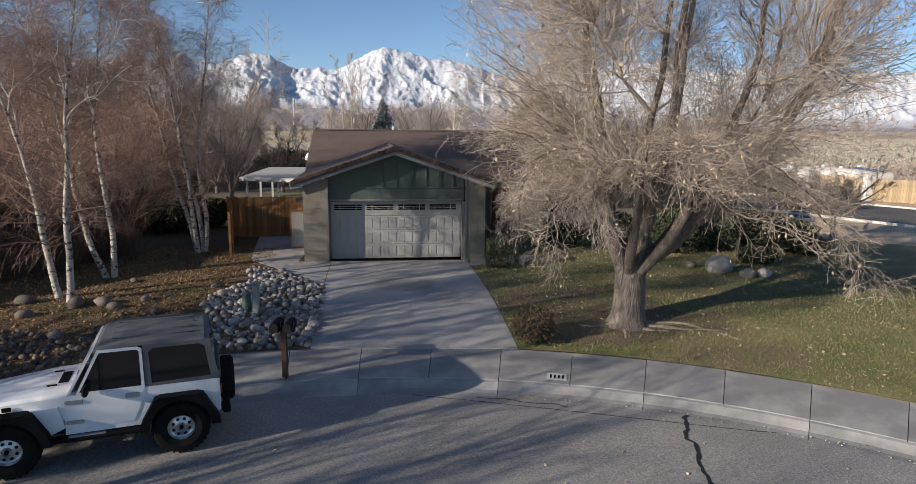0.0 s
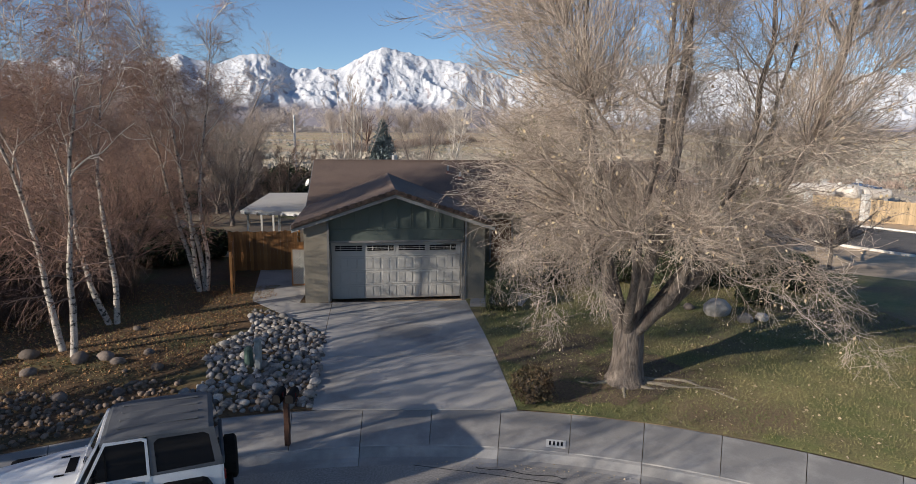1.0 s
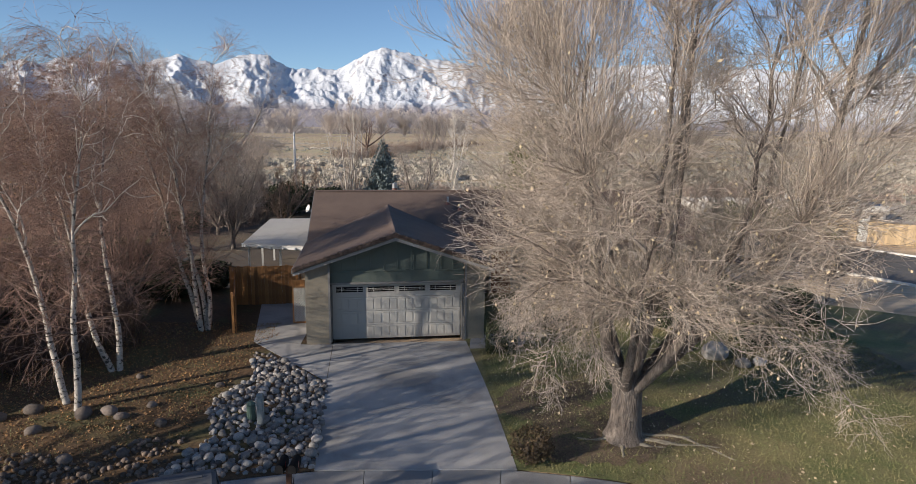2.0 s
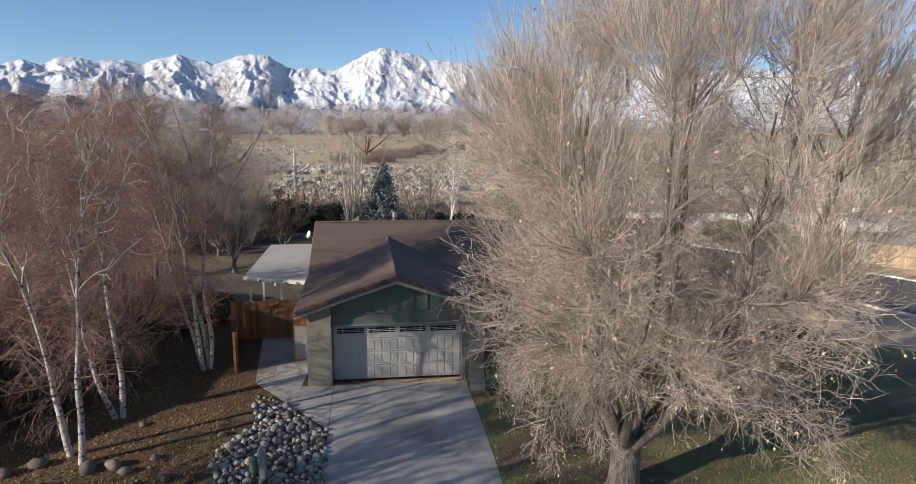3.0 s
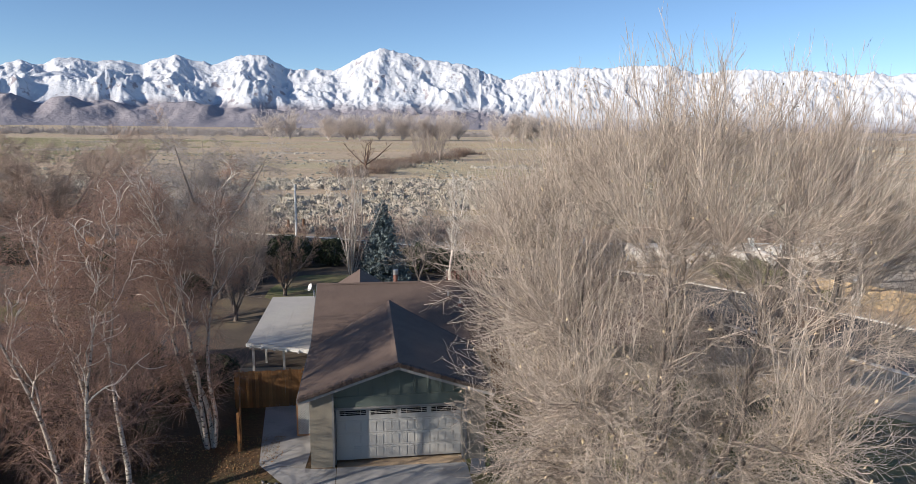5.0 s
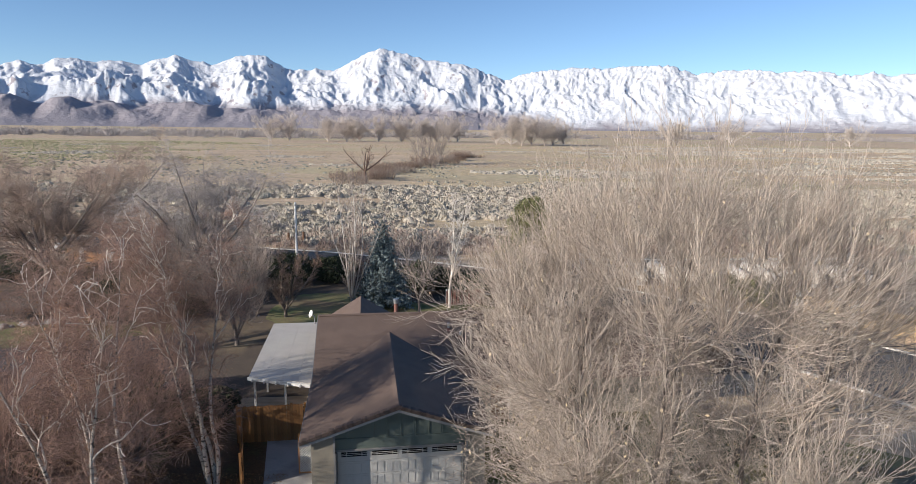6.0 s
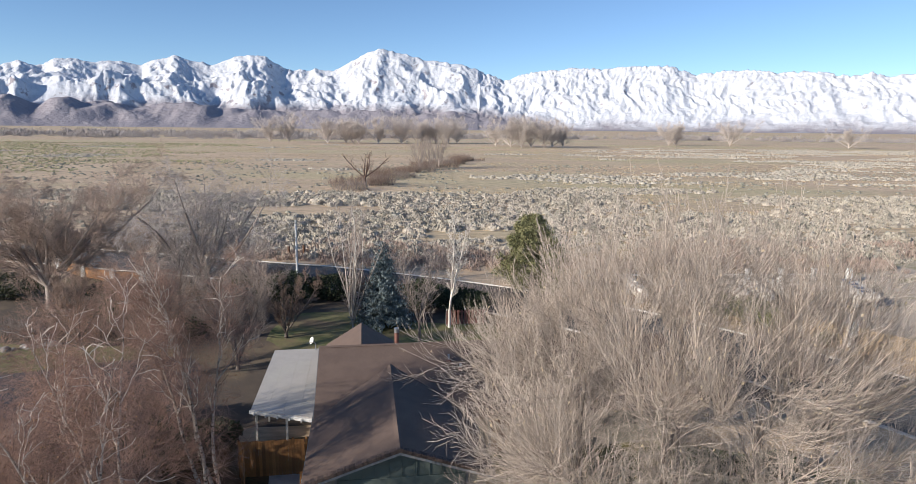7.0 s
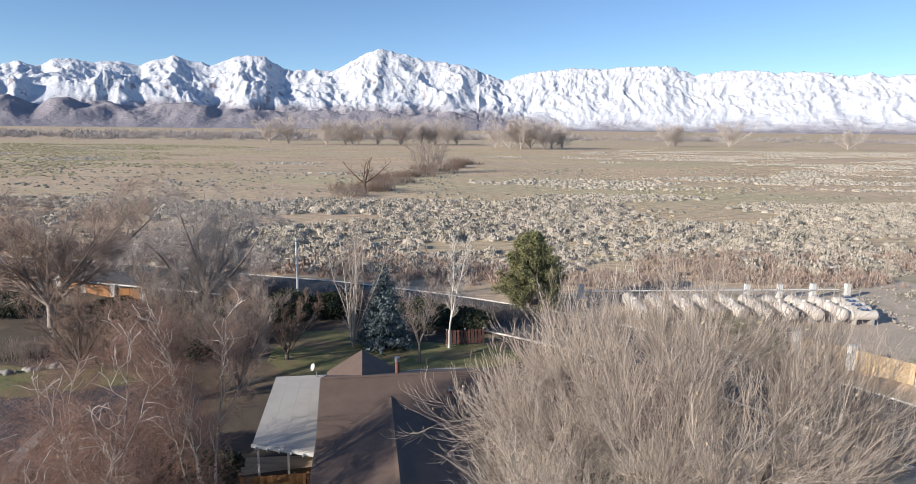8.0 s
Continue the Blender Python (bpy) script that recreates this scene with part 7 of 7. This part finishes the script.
pillar_fence([(27.0, 49.5), (29.5, 46.4), (32.3, 42.9), (35.2, 39.3), (39, 34)], 1.6, M["pine_board"], "pale pine board fence along the street", "pine fence")
pillar_fence([(-43.5, 69.5), (-39.5, 67.2), (-35.0, 64.6), (-31.9, 64.3)], 1.15, M["cedar"], "brown board fence between white pillars", "brown fence")
for i, (x, y, rx, h) in enumerate(((25.6, 50.6, 1.2, 1.7), (24.8, 53.0, 1.6, 2.2), (27.6, 47.0, 0.7, 1.0), (23.2, 55.0, 1.5, 2.0))):
    shrub("fence_bush", x, y, rx, rx * 0.9, h, 2600, M["pine_leaf"], "olive-brown bush at the end of the board fence", group="bushes by the pine fence", leaf=0.075, seed=120 + i, stems=60, hollow=0.2)
# reddish trellis
tr = thing("trellis_fence", pose(-0.9, 50.9, 0, 0, 0, 12), "low reddish wooden trellis fence", "fence")
for i in range(11):
    part("slat", box(i * 0.3, i * 0.3 + 0.2, -0.02, 0.02, 0.1, 1.3), M["rust_pipe"], tr)
for z in (0.2, 1.1):
    part("rail", box(0, 3.2, 0.021, 0.06, z, z + 0.08), M["rust_pipe"], tr)
for i in range(3):
    part("post", box(i * 1.55, i * 1.55 + 0.1, 0.061, 0.15, 0, 1.4), M["white_trim"], tr)
# picnic table
tb = thing("picnic_table", pose(-32.6, 52.0, 0, 0, 0, 10), "grey weathered wooden picnic table", "table")
for i in range(5):
    part("top_plank", box(-0.95, 0.95, -0.38 + i * 0.155, -0.24 + i * 0.155, 0.71, 0.75), M["pole_wood"], tb)
for y in (-0.75, 0.55):
    part("bench_plank", box(-0.95, 0.95, y, y + 0.22, 0.42, 0.46), M["pole_wood"], tb)
for x in (-0.7, 0.7):
    for s in (1, -1):
        part("leg", tubes("leg", [(np.array([(x, s * 0.15, 0.71), (x, s * 0.6, 0)]), np.array([0.05, 0.05]))], 4, M["pole_wood"]), None, tb)
    part("brace", box(x - 0.03, x + 0.03, -0.72, 0.72, 0.36, 0.42), M["pole_wood"], tb)


# ---- storage tanks ----
def tank(x, y, le, r, turn, label, group, lid=False):
    t = thing("storage_tank", pose(x, y, 0, 0, 0, turn), label, "tank", group)
    bm = bmesh.new()
    prof = [(0.0, -le / 2)] + [(r * math.sin(radians(a)), -le / 2 + r * 0.55 * (1 - math.cos(radians(a)))) for a in (20, 40, 60, 80, 90)]
    prof += [(p, -q) for p, q in prof[::-1]]
    n = 20
    for i in range(len(prof) - 1):
        for k in range(n):
            co = [(prof[j][0] * math.cos(6.2832 * q / n), prof[j][1], 0.45 + r + prof[j][0] * math.sin(6.2832 * q / n)) for j, q in ((i, k), (i + 1, k), (i + 1, k + 1), (i, k + 1))]
            bm.faces.new([bm.verts.new(c) for c in co])
    bmesh.ops.remove_doubles(bm, verts=bm.verts, dist=0.001)
    bmesh.ops.dissolve_degenerate(bm, dist=0.001, edges=bm.edges)
    bmesh.ops.recalc_face_normals(bm, faces=bm.faces)
    for f in bm.faces:
        f.smooth = True
    part("shell", bm, M["tank_paint"], t)
    for yy in (-le * 0.3, le * 0.3):
        part("cradle", box(-r * 0.7, r * 0.7, yy - 0.12, yy + 0.12, 0, 0.62), M["concrete"], t)
    part("dome", cyl((0, 0, 0.4 + 2 * r), (0, 0, 0.62 + 2 * r), 0.2, 0.17, 14), M["tank_paint"], t)
    if lid:
        part("lid", box(-0.3, 0.3, -0.35, 0.35, 0.44 + 2 * r, 0.6 + 2 * r, 0.03), M["blue_lid"], t, "blue metal lid")
    part("valve", cyl((0.12, 0.5, 0.43 + 2 * r), (0.12, 0.5, 0.6 + 2 * r), 0.05, n=8), M["galvanised"], t)
    return t


long_tank = tank(35.5, 60.0, 5.6, 0.58, 0, "long cream storage tank lying on cradles", "tanks in a row")
for i in range(1, 9):
    copy_thing(long_tank, pose(35.5 - i * 2.3, 60.0 + 0.05 * i, 0, 0, 0, 0))
short_tank = tank(37.6, 57.9, 2.7, 0.48, 90, "short cream storage tank with blue lid on cradles", "short tanks", True)
for i in range(1, 4):
    copy_thing(short_tank, pose(37.6 + 0.35 * i, 57.9 + 1.5 * i, 0, 0, 0, 90))
pr = thing("pipe_rail", pose(13, 66, 0, 0, 0, 3.5), "white posts carrying a long pale pipe behind the tanks", "pipe rail")
for x in (0, 18.0, 21.6, 25.3, 29.2):
    part("post", box(x - 0.25, x + 0.25, -0.25, 0.25, 0, 1.55, 0.02), M["white_trim"], pr)
part("pipe", cyl((0, -0.36, 1.0), (28, -0.36, 1.0), 0.07, n=8), M["white_trim"], pr)

# low brown stems between the birches, added to stand in for shaded ground
for i, (x, y, rx, ry, h) in enumerate(((-13.6, 20.0, 1.6, 1.0, 1.7), (-15.6, 18.6, 1.8, 1.2, 2.0), (-12.9, 22.4, 1.5, 1.0, 2.0), (-14.6, 23.9, 1.8, 1.2, 2.4), (-17.6, 21.0, 1.8, 1.4, 2.4))):
    brush("undergrowth", x, y, rx, ry, h, 190, M["dark_stem"], "dark brown leafless stems added among the birches for shaded ground", "undergrowth by the birches", 140 + i, thin=0.006)
# ---- the valley: sagebrush, grass tufts, creek thicket, far trees ----
def clump_field(name, n, y0, y1, size, quads, mat, label, seed, keep, wide=0.78, squat=0.75, leaf=0.23, dome=0, upright=0.0):
    """Rounded brush clumps over the plain, each a tuft of small leaves."""
    rng = np.random.default_rng(seed)
    c = []
    while len(c) < n:
        m = 4000
        yy = np.sqrt(rng.uniform(y0 * y0, y1 * y1, m))
        xx = rng.uniform(-wide, wide, m) * yy
        for x, y in zip(xx, yy):
            if keep(x, y):
                c.append((x, y))
                if len(c) >= n:
                    break
    c = np.array(c)
    s = size * (0.5 + 0.9 * rng.random(n) ** 1.5)
    vs, fs = [], []
    if dome:
        # a soft uneven mound: two rings and a top
        k = dome
        a = np.arange(k)[None] * 6.2832 / k + rng.random((n, 1)) * 6.28
        r0, r1 = 1 + rng.normal(0, 0.16, (n, k)), 0.72 + rng.normal(0, 0.14, (n, k))
        h1, h2 = squat * (0.62 + rng.normal(0, 0.12, (n, k))), squat * (0.85 + rng.normal(0, 0.1, (n, 1)))
        low = np.stack([r0 * np.cos(a), r0 * np.sin(a), np.full((n, k), -0.1)], 2)
        mid = np.stack([r1 * np.cos(a + 0.3), r1 * np.sin(a + 0.3), h1], 2)
        top = np.stack([rng.normal(0, 0.2, (n, 1)), rng.normal(0, 0.2, (n, 1)), h2], 2)
        v = np.concatenate([low, mid, top], 1) * s[:, None, None] * 0.9
        v[..., 0] += c[:, None, 0]
        v[..., 1] += c[:, None, 1]
        o = np.arange(n)[:, None] * (2 * k + 1)
        e, g = np.arange(k)[None], (np.arange(k)[None] + 1) % k
        t = o * 0 + 2 * k
        fs += [np.stack([o + e, o + g, o + k + e], -1), np.stack([o + g, o + k + g, o + k + e], -1), np.stack([o + k + e, o + k + g, o + t + 0 * e], -1)]
        fs = [np.concatenate([f.reshape(-1, 3) for f in fs])]
        vs.append(v.reshape(-1, 3))
    if quads:
        d = rng.normal(0, 1, (n, quads, 3))
        d /= np.linalg.norm(d, axis=2, keepdims=True)
        d[..., 2] = np.abs(d[..., 2])
        pos = d * np.array([1, 1, squat]) * ((0.8 if dome else 0.35) + (0.25 if dome else 0.65) * rng.random((n, quads, 1))) * s[:, None, None]
        pos[..., 0] += c[:, None, 0]
        pos[..., 1] += c[:, None, 1]
        t = unit(rng.normal(0, 1, d.shape) * (0.4 if upright else 1) + np.array([0, 0, 1.0 if upright else 0.6]))
        b = unit(np.cross(t, rng.normal(0, 1, d.shape)))
        q = s[:, None, None] * leaf * (0.7 + 0.6 * rng.random((n, quads, 1)))
        t, b = t * q, b * q * (upright or 0.6)
        V = np.stack([pos - t, pos + b, pos + t, pos - b], 2).reshape(-1, 3)
        at = len(vs[0]) if vs else 0
        f = at + np.arange(len(V)).reshape(-1, 4)
        fs.append(np.concatenate([f[:, :3], f[:, [0, 2, 3]]]))
        vs.append(V)
    return tagged(part(name, arrays_mesh(name, np.concatenate(vs), np.concatenate(fs), mat, bool(dome)), None), label, "brush", kind="stuff")


KERB_X, KERB_Y = np.array([p.x for p in FAR_KERB]), np.array([p.y for p in FAR_KERB])


def off_road(x, y):
    return y > np.interp(x, KERB_X, KERB_Y) + 1.5 and not (22 < x < 62 and 44 < y < 72)


def patch(x, y, f, z):
    return noise.noise((x * f * 0.6, y * f, z))


sage_zone = lambda x, y: off_road(x, y) and (y < 160 + 12 * patch(x, 0, 0.03, 7) or patch(x, y, 0.02, 9) > 0.2 - 0.003 * max(-60.0, min(120.0, x - 0.12 * y))) and patch(x, y, 0.045, 2) > -0.16
clump_field("sagebrush", 6200, 78, 178, 0.84, 26, M["sage"], "pale grey-green sagebrush over the dry plain", 1, sage_zone, leaf=0.25, squat=0.7, upright=0.42, dome=6)
clump_field("tall_sagebrush", 620, 80, 150, 1.35, 90, M["sage"], "large pale rounded sagebrush", 21, lambda x, y: off_road(x, y) and patch(x, y, 0.05, 31) > 0.05, leaf=0.17, dome=8, squat=0.75, upright=0.45)
clump_field("far_sagebrush", 11000, 160, 640, 0.95, 3, M["sage"], "pale sagebrush clumps across the far plain", 2, lambda x, y: sage_zone(x, y) and patch(x, y, 0.02, 3) > -0.25, dome=5, squat=0.6)
clump_field("dark_brush", 2200, 78, 300, 0.6, 6, M["dark_sage"], "darker green-grey brush among the sage", 3, lambda x, y: off_road(x, y) and patch(x, y, 0.05, 5) > -0.05, dome=6, squat=0.8)
clump_field("russet_brush", 1900, 72, 104, 0.8, 44, M["russet"], "russet leafless brush along the street", 4, lambda x, y: off_road(x, y) and y < 93 + 7 * noise.noise((x * 0.05, 0, 1)) and patch(x, y, 0.06, 8) > -0.15, upright=0.14, leaf=0.34, squat=0.9)
clump_field("straw_tufts", 7000, 80, 300, 0.4, 6, M["straw"], "straw-coloured grass tufts", 5, lambda x, y: off_road(x, y) and patch(x, y, 0.03, 6) > -0.05)
clump_field("far_tufts", 5000, 300, 900, 1.1, 4, M["straw"], "straw grass tufts far off", 6, lambda x, y: patch(x, y, 0.012, 6) > 0.05)
clump_field("lot_brush", 260, 46, 72, 0.5, 12, M["sage"], "low brush round the tanks", 9, lambda x, y: 40 < x < 60 or (18 < x < 30 and y > 62), 1.0)

# creek thicket and the dead tree
for i in range(22):
    t = i / 21
    x, y = -27 + 34 * t ** 1.4 + 4 * math.sin(i * 2.3), 168 + 170 * t + 6 * math.sin(i * 1.7)
    brush("creek_thicket", x, y, 5 + 2 * math.sin(i), 4, 3.0 + 1.5 * math.sin(i * 3.1), 90, M["brush"] if i % 3 else M["grey_brush"], "brown leafless thicket along a creek", "creek thickets", 200 + i, thin=0.03)
for i, (x, y, h) in enumerate(((-10.5, 262, 13), (-14, 255, 11), (-7, 268, 12))):
    bare_tree("creek_tree", x, y, h, 7, 6, M["far_twig"], M["far_twig"], "bare tree by the creek", 230 + i, "creek trees", el=(50, 80), counts=(10, 6, 0), trunk_r=0.2, fork=0.1, thin=0.035)
bare_tree("dead_tree", -24.5, 174, 9.0, 4.5, 5, M["dark_stem"], M["dark_stem"], "gnarled dead tree on the plain", 240, el=(30, 75), counts=(4, 3, 0), trunk_r=0.3, fork=0.35, thin=0.05)

# line of cottonwoods, and the woods beyond
kinds = []
for k in range(4):
    kinds.append(bare_tree("cottonwood", -136 + 26 * k, 694 + 8 * k, 22 + 2 * k, 14, 13, M["cottonwood"], M["cottonwood"], "large leafless cottonwood far across the plain", 300 + k, "far cottonwoods", el=(25, 86), counts=(10, 8, 4), trunk_r=0.4, fork=0.06, thin=0.06, up=0.1))
rng_f = np.random.default_rng(77)
for i, (x, y) in enumerate(((-118, 705), (-104, 700), (-196, 690), (-180, 705), (-60, 720), (-38, 745), (-22, 745), (-8, 740), (52, 612), (62, 610), (72, 618), (84, 615), (94, 630), (40, 640), (106, 640), (250, 760), (262, 770), (330, 780), (500, 640), (520, 650), (425, 700), (-30, 760), (2, 760), (64, 650))):
    s = rng_f.uniform(0.75, 1.1)
    copy_thing(kinds[i % 4], pose(x, y, 0, 0, 0, rng_f.uniform(0, 360)) @ Matrix.Diagonal((s, s, s, 1)))


def wood_height(x, y):
    return y > 940 + 60 * math.sin(x / 260) + (0 if x < -150 else 150) and noise.noise((x / 60, y / 90, 0)) > (-0.1 if x < -100 else 0.0)


clump_field("far_wood", 1500, 880, 1300, 8.5, 70, M["far_wood"], "distant belt of leafless woods", 12, wood_height, 0.8, 1.2, 0.14, upright=0.4)
clump_field("green_grass", 9000, 215, 640, 0.7, 5, M["field_green"], "grey-green winter grass across the meadow", 14, lambda x, y: -0.8 < x / y < -0.4 + 0.14 * patch(x, y, 0.012, 4) + 0.06 * patch(x, y, 0.05, 4) and patch(x, y, 0.02, 1) > -0.22, 0.8, 0.3, 0.5)
clump_field("ochre_grass", 8000, 120, 560, 0.7, 9, M["ochre"], "ochre dry grass across the meadow", 15, lambda x, y: off_road(x, y) and -0.45 < x / y < 0.75 and patch(x, y, 0.016, 12) > 0.02, 0.8, 0.35, 0.24, upright=0.3)
